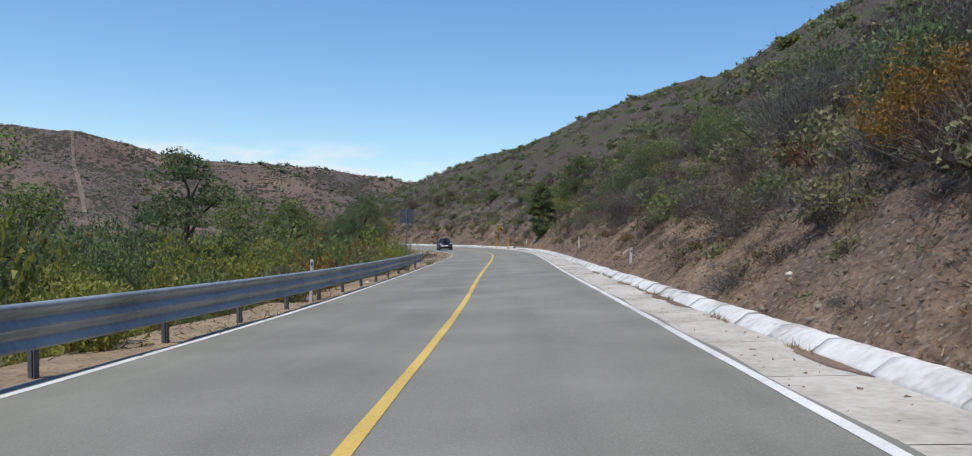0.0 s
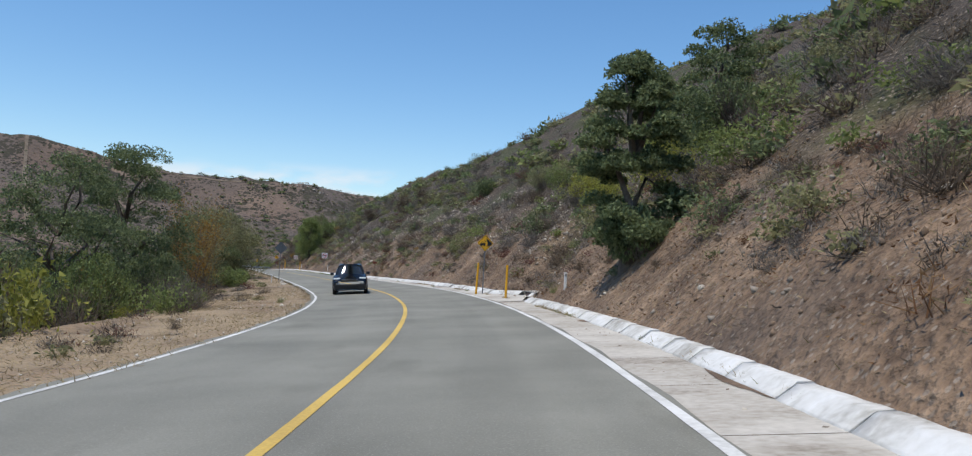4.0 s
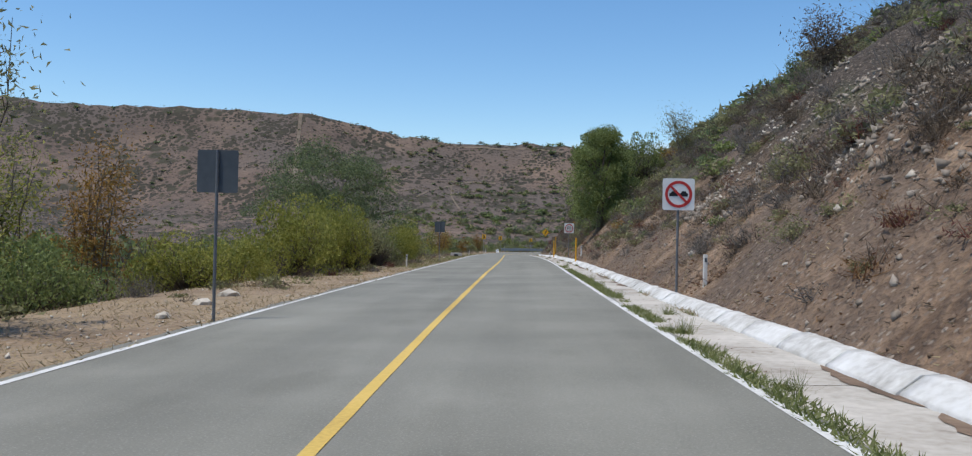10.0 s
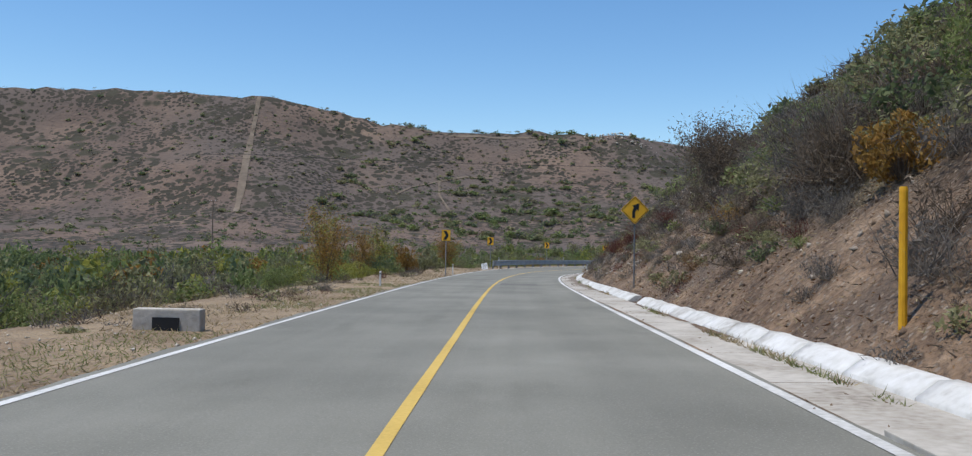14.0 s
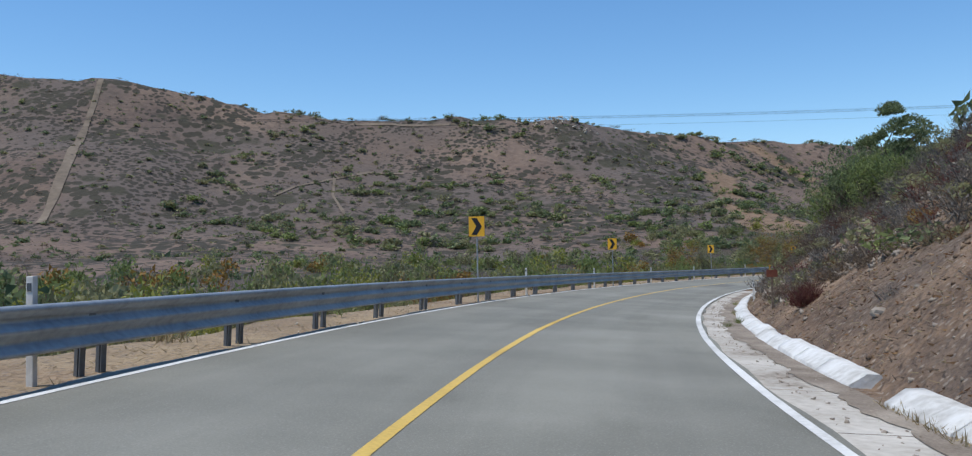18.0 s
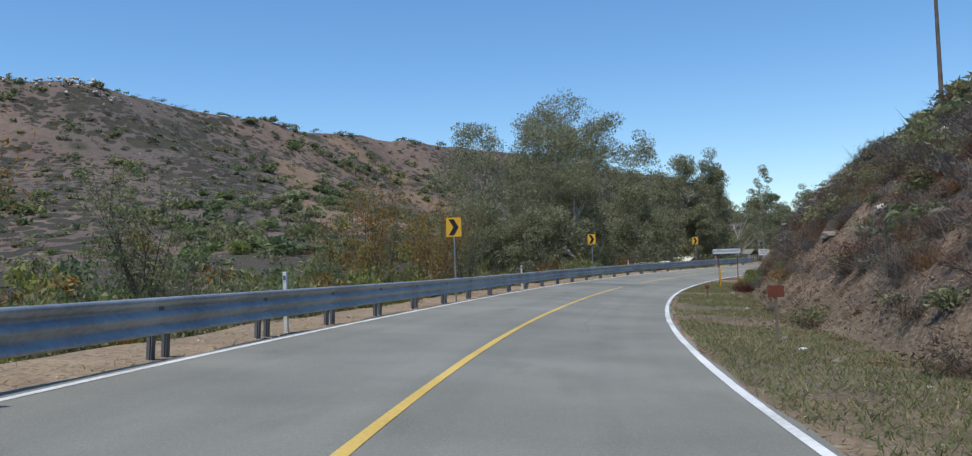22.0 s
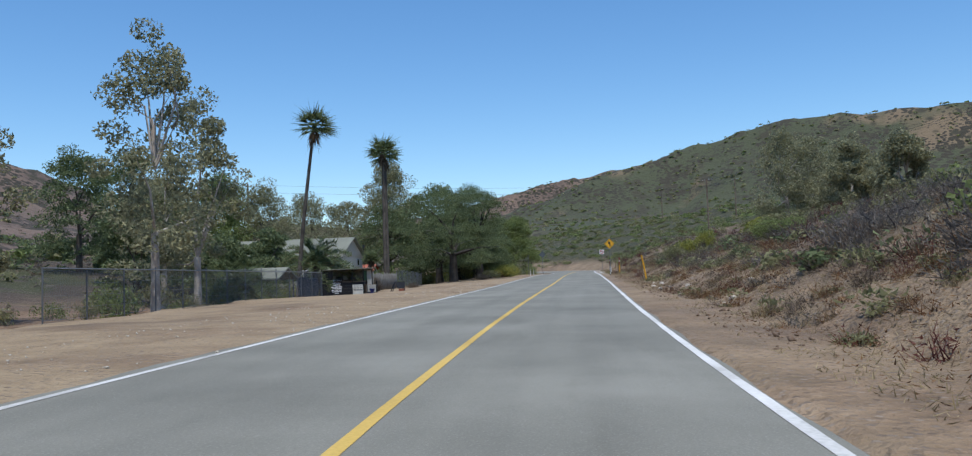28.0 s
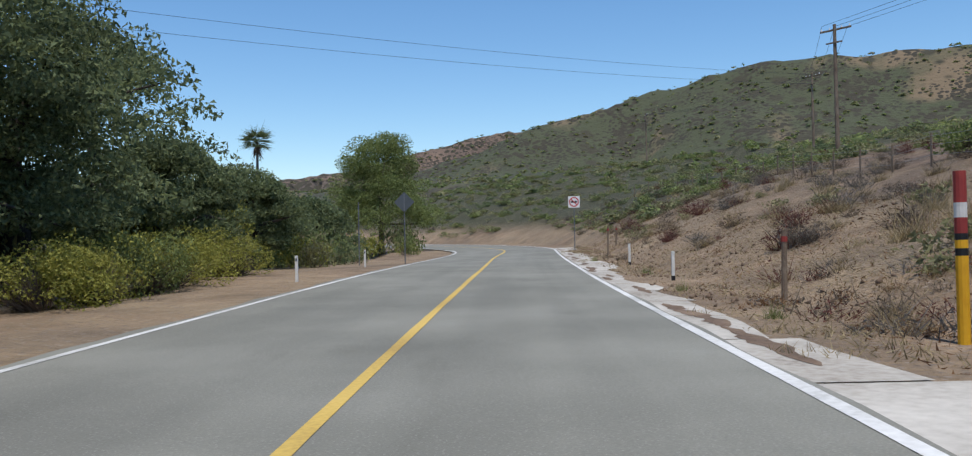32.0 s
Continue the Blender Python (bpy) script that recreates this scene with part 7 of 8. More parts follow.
def fan_palm(s, l, h, crown, label, name="fan_palm", lean=(0, 0), skirt=True, trunk=.155):
    g = stand(name, s, l, label, "palm tree", "tall fan palms by the house")
    rg = np.random.default_rng(int(s))
    t = np.linspace(0, 1, 9)
    pts = np.stack([lean[0] * t**1.3, lean[1] * t**1.3, -.3 + (h + .3) * t], -1)
    mesh_part("trunk", mesh_from("trunk", *tube_arrays(pts, trunk * (1.25 - .5 * t), 10), M["palm_bark"], True), g)
    top = pts[-1]
    fr, dead = [], []
    for k in range(46):
        a, e = rg.uniform(0, 6.28), rg.uniform(-.55, 1.35)
        w = np.array([math.cos(a) * math.cos(e), math.sin(a) * math.cos(e), math.sin(e)])
        hub = top + w * crown * .42
        fr.append(blades(np.repeat(top[None], 2, 0), np.repeat(w[None], 2, 0), crown * .45, .025, rg))
        m = 16
        side = np.cross(w, [0, 0, 1.0]) + 1e-6
        side /= np.linalg.norm(side)
        sp = np.linspace(-1.35, 1.35, m)
        ways = w[None] * np.cos(sp)[:, None] + side[None] * np.sin(sp)[:, None] + [0, 0, -.18]
        fr.append(blades(np.repeat(hub[None], m, 0), ways, crown * .62, .045, rg))
    if skirt:
        n = 120
        a = rg.uniform(0, 6.28, n)
        z = rg.uniform(-1.5, -.3, n) * crown * .7
        p = np.stack([top[0] + .2 * np.cos(a), top[1] + .2 * np.sin(a), top[2] + z * .6], -1)
        dead.append(blades(p, np.stack([np.cos(a) * .35, np.sin(a) * .35, -np.ones(n)], -1), crown * .5, .035, rg))
        mesh_part("dry_skirt", mesh_from("dry_skirt", *joined(dead), M["dry_leaf"]), g, "skirt of dead brown fronds")
    mesh_part("crown", mesh_from("crown", *joined(fr), M["oak_leaf"]), g)


def date_palm(s, l, h, reach, label):
    """A short stout trunk under long arching feather fronds."""
    g = stand("date_palm", s, l, label, "palm tree", "low feather palms by the house")
    rg = np.random.default_rng(int(s * 3))
    t = np.linspace(0, 1, 6)
    mesh_part("trunk", mesh_from("trunk", *tube_arrays(np.stack([0 * t, 0 * t, -.3 + (h + .3) * t], -1), .24 + .06 * np.sin(t * 9), 10), M["palm_bark"], True), g)
    leaves, ribs = [], []
    u = np.linspace(.12, 1, 36)[:, None]
    for k in range(64):
        a, e = k * 2.4 + rg.uniform(-.2, .2), rg.uniform(.05, 1.35)
        w = np.array([math.cos(a) * math.cos(e), math.sin(a) * math.cos(e), math.sin(e)])
        long = reach * rg.uniform(.8, 1.1)
        line = np.array([0, 0, h]) + w * u * long + np.array([0, 0, -1.0]) * u**2 * long * (.45 + .25 * math.cos(e))
        ribs.append(tube_arrays(line[::7], [.025, .02, .016, .012, .008, .005][:len(line[::7])], 4))
        side = np.array([-math.sin(a), math.cos(a), 0])
        for sg in (-1, 1):
            leaves.append(blades(line, np.tile(w * .7 + side * sg + [0, 0, .12], (len(line), 1)), .58, .030, rg))
    mesh_part("frond_ribs", mesh_from("frond_ribs", *joined(ribs), M["straw"]), g)
    mesh_part("fronds", mesh_from("fronds", *joined(leaves), M["oak_leaf"]), g, "arching green feather fronds")


date_palm(607.0, -19.0, 2.7, 4.4, "low feather palm with arching fronds by the fence")
date_palm(598.5, -22.0, 1.7, 3.0, "small bushy feather palm behind the fence")
fan_palm(604.0, -19.5, 13.3, 1.75, "tall slim fan palm with a leaning trunk", lean=(1.65, -.3), trunk=.14)
fan_palm(623.0, -17.2, 13.6, 1.8, "tall straight fan palm beside its twin")
fan_palm(628.8, -18.3, 14.2, 1.8, "tall straight fan palm beside its twin")
fan_palm(720.0, -21.5, 12.0, 1.7, "far tall fan palm above the trees")
fan_palm(620.5, -18.0, 3.3, 1.0, "young fan palm with hanging dead leaves by the house", "young_fan_palm", trunk=.13)
fan_palm(668.0, -22.0, 6.5, 1.3, "fan palm among the roadside trees", skirt=False)
date_palm(590.5, -18.4, .9, 2.6, "small date palm inside the fence")

# ---- the house and its yard ----
M["stucco"] = material("cream_stucco", [(0.42, 0.39, 0.31), (0.54, 0.50, 0.41), (0.60, 0.56, 0.46)], 2.0, 9, .9, .3)
M["roof_sheet"] = material("grey_green_roofing", [(0.14, 0.145, 0.115), (0.19, 0.195, 0.155), (0.23, 0.235, 0.19)], 3.0, 5, .85, .2)
M["red_roof"] = material("red_roofing", [(0.28, 0.08, 0.05), (0.42, 0.14, 0.09)], 1.5, 6, .85, .3)
M["glass"] = material("dark_window_glass", [(0.02, 0.025, 0.03), (0.04, 0.045, 0.05)], 1.0, 3, .08, 0, spec=.6)
M["tent"] = material("pale_canvas", [(0.50, 0.48, 0.42), (0.66, 0.64, 0.58)], 1.5, 6, .9, .2)
M["wire"] = material("fence_wire", [(0.20, 0.21, 0.21), (0.30, 0.31, 0.31)], .5, 20, .6, 0, metal=.6)
M["awning"] = material("green_shade_net", [(0.03, 0.07, 0.04), (0.06, 0.12, 0.07)], 1.0, 8, .9, .2)


def prism(x0, x1, y0, y1, z0, z1, over=0.0):
    """A roof ridge along x: two slabs between eaves (y0, y1) at z0 and a ridge at z1."""
    bm = bmesh.new()
    ym = (y0 + y1) / 2
    for ya in (y0 - over, y1 + over):
        d = .10
        v = [bm.verts.new(c) for c in ((x0 - over, ya, z0), (x1 + over, ya, z0), (x1 + over, ym, z1), (x0 - over, ym, z1))]
        w = [bm.verts.new((c.co.x, c.co.y, c.co.z + d)) for c in v]
        for f in (v, w[::-1]):
            bm.faces.new(f)
        for k in range(4):
            bm.faces.new((v[k], v[(k + 1) % 4], w[(k + 1) % 4], w[k]))
    bmesh.ops.recalc_face_normals(bm, faces=bm.faces)
    return bm


g = stand("house", 635.6, -31.0, "single-storey cream house with a grey-green gable roof", "house", sink=1.05)
put("wall", box(0, 0, 1.8, 14, 9.0, 4.4), M["stucco"], g)
for x in (-6.98, 6.98):
    bm = bmesh.new()
    vs = [bm.verts.new((x + d, y, z)) for d in (-.1, .1) for y, z in ((-4.5, 3.98), (4.5, 3.98), (0, 5.92))]
    bm.faces.new(vs[:3])
    bm.faces.new(vs[3:][::-1])
    for k in range(3):
        bm.faces.new((vs[k], vs[(k + 1) % 3], vs[3 + (k + 1) % 3], vs[3 + k]))
    bmesh.ops.recalc_face_normals(bm, faces=bm.faces)
    put("gable", bm, M["stucco"], g)
put("roof", prism(-7, 7, -4.5, 4.5, 4.0, 6.0, .4), M["roof_sheet"], g, "grey-green sheet roof")
put("fascia", box(0, -4.93, 3.92, 14.7, .04, .2), M["stucco"], g)
for x in (-4.2, -.6, 3.4):
    w = put("window", box(x, -4.53, 1.9, 1.3, .10, 1.1), M["post_white"], g, "white-framed window")
    put("pane", box(x, -4.56, 1.9, 1.1, .08, .9), M["glass"], w)
w = put("window", box(7.03, 2.3, 3.3, .10, .8, .85), M["post_white"], g, "small gable window")
put("pane", box(7.06, 2.3, 3.3, .08, .62, .68), M["glass"], w)
put("door", box(5.4, -4.54, 1.05, .95, .08, 2.1), M["wood"], g, "dark wooden door")
put("porch_roof", box(8.0, -1.0, 1.75, 1.9, 4.5, .06, .01, Matrix.Rotation(radians(4), 4, "Y")), M["tent"], g, "pale sheet porch roof")
for y in (-3.0, 1.0):
    put("porch_post", box(8.8, y, .75, .09, .09, 1.9), M["wood"], g)

g = stand("garden_shed", 648.0, -27.2, "low cream shed with a red gable roof", "shed", sink=.6)
put("wall", box(0, 0, .9, 5.4, 4.2, 2.4), M["stucco"], g)
for x in (-2.68, 2.68):
    bm = bmesh.new()
    vs = [bm.verts.new((x + d, y, z)) for d in (-.06, .06) for y, z in ((-2.1, 2.08), (2.1, 2.08), (0, 3.05))]
    bm.faces.new(vs[:3])
    bm.faces.new(vs[3:][::-1])
    for k in range(3):
        bm.faces.new((vs[k], vs[(k + 1) % 3], vs[3 + (k + 1) % 3], vs[3 + k]))
    bmesh.ops.recalc_face_normals(bm, faces=bm.faces)
    put("gable", bm, M["stucco"], g)
put("roof", prism(-2.7, 2.7, -2.1, 2.1, 2.1, 3.15, .25), M["red_roof"], g, "red sheet roof")
put("door", box(2.72, .4, .9, .06, .9, 1.85), M["wood"], g, "rounded wooden door")
w = put("window", box(2.72, .3, 2.35, .08, .5, .45), M["post_white"], g)
put("pane", box(2.75, .3, 2.35, .06, .36, .32), M["glass"], w)

# tents and shelters below the road at the grove
for s, l, w, d, h, m in ((519, -13.5, 5.0, 3.6, 2.2, "tent"), (533.5, -17.0, 4.5, 3.5, 2.4, "tent"), (598.0, -20.0, 3.5, 3.5, 2.2, "roof_sheet"), (553, -17, 4.0, 3.0, 2.3, "roof_sheet")):
    g = stand("shelter", s, l, "open shelter with a pale pitched roof on posts", "shelter", "shelters in the yard")
    put("roof", prism(-w / 2, w / 2, -d / 2, d / 2, h - .5, h + .25, .2), M[m], g, "pale pitched roof")
    for x in (-w / 2, w / 2):
        for y in (-d / 2, d / 2):
            put("post", box(x * .96, y * .96, h / 2 - .4, .07, .07, h + .5), M["dark_steel"], g)
# produce stall facing the traffic, its front closed with black boards up to the counter
M["old_boards"] = material("grey_fence_boards", [(0.09, 0.085, 0.075), (0.16, 0.15, 0.13), (0.23, 0.215, 0.19)], .5, 14, .9, .4)
M["blue_plastic"] = material("dark_blue_plastic", [(0.02, 0.025, 0.10), (0.03, 0.04, 0.16)], .5, 8, .5, .1)
M["navy_tarp"] = material("navy_tarpaulin", [(0.012, 0.018, 0.035), (0.025, 0.035, 0.06)], .8, 9, .7, .4)
M["whitewash"] = material("grimy_whitewash", [(0.26, 0.25, 0.22), (0.38, 0.37, 0.33), (0.44, 0.43, 0.39)], .9, 8, .85, .3)
g = stand("roadside_stall", 605.2, -16.2, "dark roadside stall with a flat grey-green roof", "stall", turn=28)
put("roof", box(.35, .9, 1.90, 4.1, 2.7, .05, .012, Matrix.Rotation(radians(-3), 4, "X") @ Matrix.Rotation(radians(-1.2), 4, "Y")), M["roof_sheet"], g, "flat grey-green roof sheet")
for x in (-1.5, -.6, .3, 1.2, 2.1):
    put("roof_batten", box(x, .9, 1.87, .05, 2.6, .05, 0, Matrix.Rotation(radians(-3), 4, "X")), M["wood"], g)
for x in (-1.72, .62, 1.50, 2.2):
    put("post", box(x, 0, .85, .08, .08, 2.2), M["sign_black"], g, "dark post")
for x in (-1.72, 2.2):
    put("post", box(x, 2.05, .80, .08, .08, 2.2), M["sign_black"], g)
for k in range(4):
    put("side_board", box(-1.62 + .215 * k, -.02, .90, .205, .03, 1.90), M["sign_black"], g, "black upright board")
for k in range(4):
    put("front_board", box(.32, -.03, .12 + .235 * k, 2.28, .03, .225), M["sign_black"], g, "black front board")
put("counter", box(.40, .12, 1.0, 2.5, .5, .05, .008), M["wood"], g, "dark wooden counter")
for k in range(9):
    put("back_board", box(-1.5 + .45 * k, 2.08, .85, .43, .03, 2.0), M["old_boards"], g, "grey back board")
put("shelf", box(.2, 1.85, 1.15, 3.0, .35, .04), M["wood"], g)
for k, (x, h) in enumerate(((-.5, .30), (.1, .22), (.45, .34), (1.1, .26))):
    put("box", box(x, 1.8, 1.17 + h / 2, .34, .28, h, .01), M["sign_back"] if k % 2 else M["whitewash"], g, "pale box on the shelf")
put("hanging_cloth", box(1.62, .02, 1.45, .30, .02, .75, .004), M["awning"], g, "green cloth hanging at the opening")
put("hanging_sheet", box(1.98, .05, 1.48, .34, .02, .70, .004), M["whitewash"], g, "white sheet hanging at the opening")
put("table", box(1.98, -.1, .72, .9, .6, .04, .006), M["wood"], g)
for x in (1.62, 2.36):
    for y in (-.34, .14):
        put("table_leg", box(x, y, .33, .05, .05, .78), M["wood"], g)
put("table_cloth", box(2.05, -.40, .44, .66, .015, .56, .004), M["whitewash"], g, "stained pale cloth over the table's edge")
put("panel", box(-.62, -.075, .62, .98, .03, 1.2, .006), M["sign_black"], g, "black board with white writing")
lettering("ACEITE DE OLIVO", .10, M["sign_white"], g, Matrix.Translation((-.62, -.095, 1.12)), "white hand lettering")
for k, (z, w) in enumerate(((1.00, .52), (.89, .66), (.77, .60), (.62, .86), (.50, .78), (.38, .84), (.26, .80), (.13, .30))):
    n = 3 if k % 2 else 4
    for j in range(n):
        put("line_of_writing", box(-.62 - w / 2 + w * (j + .5) / n, -.093, z, w / n * .84, .004, .062 if k != 3 else .08), M["sign_white"], g)

# things standing before the stall
g = stand("white_board", 603.2, -14.6, "white hand-lettered board leaning before the stall", "sign board", turn=26)
put("panel", box(0, 0, .38, .78, .03, .80, .006, Matrix.Rotation(radians(-14), 4, "X")), M["whitewash"], g, "white panel")
for k in range(5):
    for j in range(3):
        put("line_of_writing", box(-.24 + .24 * j, -.03 + .031 * k - .075, .66 - .125 * k, .18, .02, .035), M["sign_back"], g)
put("leg", box(.2, .22, .30, .04, .04, .75, 0, Matrix.Rotation(radians(18), 4, "X")), M["wood"], g)
g = stand("fence_post", 607.0, -14.1, "short dark post before the stall", "post")
put("shaft", box(0, 0, .42, .10, .09, 1.1, .01), M["sign_black"], g)
g = stand("plastic_tub", 606.0, -14.3, "dark blue plastic tub before the stall", "tub")
put("shell", tube([(0, 0, -.02), (0, 0, .34)], [.24, .30], 16), M["blue_plastic"], g)
put("rim", tube([(0, 0, .31), (0, 0, .35)], [.32, .32], 16), M["blue_plastic"], g)
g = stand("white_slab", 611.0, -15.8, "tall grimy white slab standing upright by the stall", "panel", turn=26)
put("slab", box(0, 0, .78, .82, .12, 2.0, .02), M["whitewash"], g)
put("foot_block", box(0, .05, .04, 1.0, .4, .16, .02), M["old_boards"], g)
g = stand("frame_rack", 606.6, -12.2, "dark folding stand with a rust-red skirt on the dirt", "rack", turn=30)
for x in (-.34, .34):
    for y, a in ((-.16, -16), (.16, 16)):
        put("leg", box(x + (-.16 if x < 0 else 0), y, .36, .06, .05, .86, 0, Matrix.Rotation(radians(a), 4, "X") @ Matrix.Rotation(radians(22 if x < 0 else 6), 4, "Y")), M["sign_black"], g)
put("panel", box(.06, -.13, .50, .60, .03, .50, .004, Matrix.Rotation(radians(-16), 4, "X")), M["sign_black"], g, "dark panel")
put("skirt", box(.14, -.20, .12, .52, .03, .22, .004, Matrix.Rotation(radians(-16), 4, "X")), M["rust"], g, "rust-red skirt")
put("crossbar", box(0, 0, .74, .76, .07, .05), M["sign_black"], g)

# board fence between the stall and the oaks, then a mound of cut brush
bf = thing("board_fence", "weathered grey board fence on the edge of the yard", "fence")
corner = np.array([(x, y, z) for z in (0, 1) for x, y in ((-.075, -.011), (.075, -.011), (.075, .011), (-.075, .011))], float)
quads = [(3, 2, 1, 0), (4, 5, 6, 7), (0, 1, 5, 4), (1, 2, 6, 5), (2, 3, 7, 6), (3, 0, 4, 7)]
fboards = [mesh_from("board", corner * [1, 1, h] - [0, 0, .1], quads, M["old_boards"]) for h in (1.60, 1.54, 1.66)]
yr = np.random.default_rng(17)
for k, s in enumerate(np.arange(611.2, 624.6, .165)):
    p = ground_at(s, -16.2 - .02 * (s - 611))
    ob = mesh_part("board", fboards[int(yr.integers(3))], bf)
    ob.matrix_world = Matrix.Translation((p.x, p.y, p.z + yr.uniform(-.05, .03))) @ Matrix.Rotation(radians(heading(s) + 90 + yr.normal(0, 2)), 4, "Z") @ Matrix.Rotation(yr.normal(0, .015), 4, "Y")
for z in (.35, 1.15):
    a, b = ground_at(611.2, -16.28), ground_at(624.6, -16.56)
    mesh_part("rail", mesh_from("rail", *tube_arrays([a + Vector((0, 0, z)), b + Vector((0, 0, z))], [.04, .04], 4), M["old_boards"]), bf)
g = stand("slat_screen", 612.6, -16.9, "grey horizontal slats on two posts beside the white slab", "fence", turn=26)
for k in range(8):
    put("slat", box(.4, 0, .25 + .2 * k, 1.5, .025, .15, 0, Matrix.Rotation(yr.normal(0, .03), 4, "Y")), M["old_boards"], g)
for x in (-.2, 1.0):
    put("post", box(x, .05, .8, .08, .06, 2.0), M["wood"], g)
for s, l, r, h, kind in ((651.0, -7.9, 1.7, 1.9, "bright"), (654.5, -8.4, 1.8, 2.2, "green"), (646.5, -9.4, 1.5, 1.2, "olive"), (643.6, -10.2, 1.2, .9, "grey"), (658.5, -8.8, 1.7, 2.0, "bright"), (663.0, -9.2, 1.6, 1.8, "olive")):
    plant_sl(kind, s, l, r, h, label="round green bush under the oaks")
for s, l, r, h, kind in ((609.5, 9.4, 1.2, 1.2, "olive"), (611.8, 10.2, 1.5, 1.7, "bright"), (614.2, 9.6, 1.4, 1.6, "olive"), (613.0, 12.0, 1.5, 2.1, "bright"), (616.5, 11.0, 1.3, 1.6, "green")):
    plant_sl(kind, s, l, r, h, label="yellow-green bush on the low bank")
plant_sl("dry", 612.6, -15.6, .75, 1.5, label="dry vine tangled over the board fence")
plant_sl("dry", 622.6, -14.4, .8, .55, label="heap of dark cut brush at the fence")
plant_sl("green", 613.5, -19.6, 2.2, 3.2, label="green bush before the house")
plant_sl("bright", 617.0, -20.4, 2.0, 2.9, label="green bush before the house")
plant_sl("olive", 621.5, -21.0, 2.0, 2.6, label="olive bush before the house")
g = stand("notice_board", 548.5, -11.4, "grey-white notice board on posts past the rail's end", "sign board", turn=-6)
put("panel", box(0, 0, 1.35, 1.7, .04, .85, .008), M["sign_white"], g, "faded white panel")
for k in range(3):
    put("line_of_writing", box(0, -.026, 1.58 - .2 * k, 1.2, .006, .05), M["sign_back"], g)
for x in (-.7, .7):
    put("post", box(x, .04, .6, .07, .07, 1.7), M["wood"], g)
g = stand("lamp_post", 624.0, -19.6, "thin black garden lamp post", "lamp")
put("pole", tube([(0, 0, -.2), (0, 0, 4.6)], [.045, .035], 10), M["sign_black"], g)
put("lantern", box(0, 0, 4.75, .22, .22, .32, .03), M["glass"], g, "dark glass lantern")

# fence of the yard: posts with rails and vertical wires; a low pale wall further on
fence = thing("yard_fence", "wire mesh fence on thin steel posts round the yard", "fence")
fpost = mesh_from("post", *tube_arrays([(0, 0, -.3), (0, 0, 1.75)], [.028, .028], 8), M["dark_steel"])
wires = []
prev = None
for s in np.r_[np.arange(566, 600, 2.6), np.arange(625.2, 640, 2.6)]:
    p = ground_at(s, -14.6 - .05 * (s - 566) if s < 600 else -16.6)
    ob = mesh_part("post", fpost, fence)
    ob.matrix_world = Matrix.Translation(p)
    if prev is not None and abs(s - 625.2) > .1:
        for z in (.08, .45, .85, 1.25, 1.65):
            wires.append(tube_arrays([prev + Vector((0, 0, z)), p + Vector((0, 0, z))], [.007, .007], 3))
        for k in range(26):
            a = prev.lerp(p, (k + .5) / 26)
            b = prev.lerp(p, (k + 2.5) / 26)
            wires.append(tube_arrays([a + Vector((0, 0, .08)), b + Vector((0, 0, 1.65))], [.003, .003], 3))
            wires.append(tube_arrays([b + Vector((0, 0, .08)), a + Vector((0, 0, 1.65))], [.003, .003], 3))
    prev = p
mesh_part("wire_mesh", mesh_from("wire_mesh", *joined(wires), M["wire"]), fence, "thin wire mesh")
a, b = ground_at(566, -14.6), ground_at(599.8, -16.3)
mesh_part("top_rail", mesh_from("top_rail", *tube_arrays([a + Vector((0, 0, 1.72)), b + Vector((0, 0, 1.72))], [.026, .026], 6), M["wire"]), fence, "pale pipe top rail")
a, b = ground_at(594.6, -16.2), ground_at(599.6, -16.45)
tarp_rows = np.array([[[*(a.lerp(b, u) + Vector((.05 * math.sin(31 * u), .05 * math.cos(27 * u), z + .06 * math.sin(9 * u) * (z > 1))))] for u in np.linspace(0, 1, 24)] for z in (-.1, .4, .8, 1.25)])
mesh_part("shade_tarp", sheet("shade_tarp", tarp_rows, M["navy_tarp"]), fence, "navy tarpaulin hung along the fence")
# wire fence on the bank at the end
bank_fence = thing("bank_fence", "old wooden post and wire fence on the bank", "fence")
prev = None
bw = []
for s in np.arange(636, 724, 3.4):
    p = ground_at(s, 17.5)
    ob = part("post", tube([(0, 0, -.3), (.03, 0, 1.25)], [.05, .045], 6), M["wood"], bank_fence)
    ob.matrix_world = Matrix.Translation(p)
    if prev is not None:
        for z in (.4, .8, 1.15):
            bw.append(tube_arrays([prev + Vector((0, 0, z)), p + Vector((0, 0, z))], [.008, .008], 3))
    prev = p
mesh_part("strand", mesh_from("strand", *joined(bw), M["wire"]), bank_fence, "sagging wire strands")

# ---- power poles and wires ----


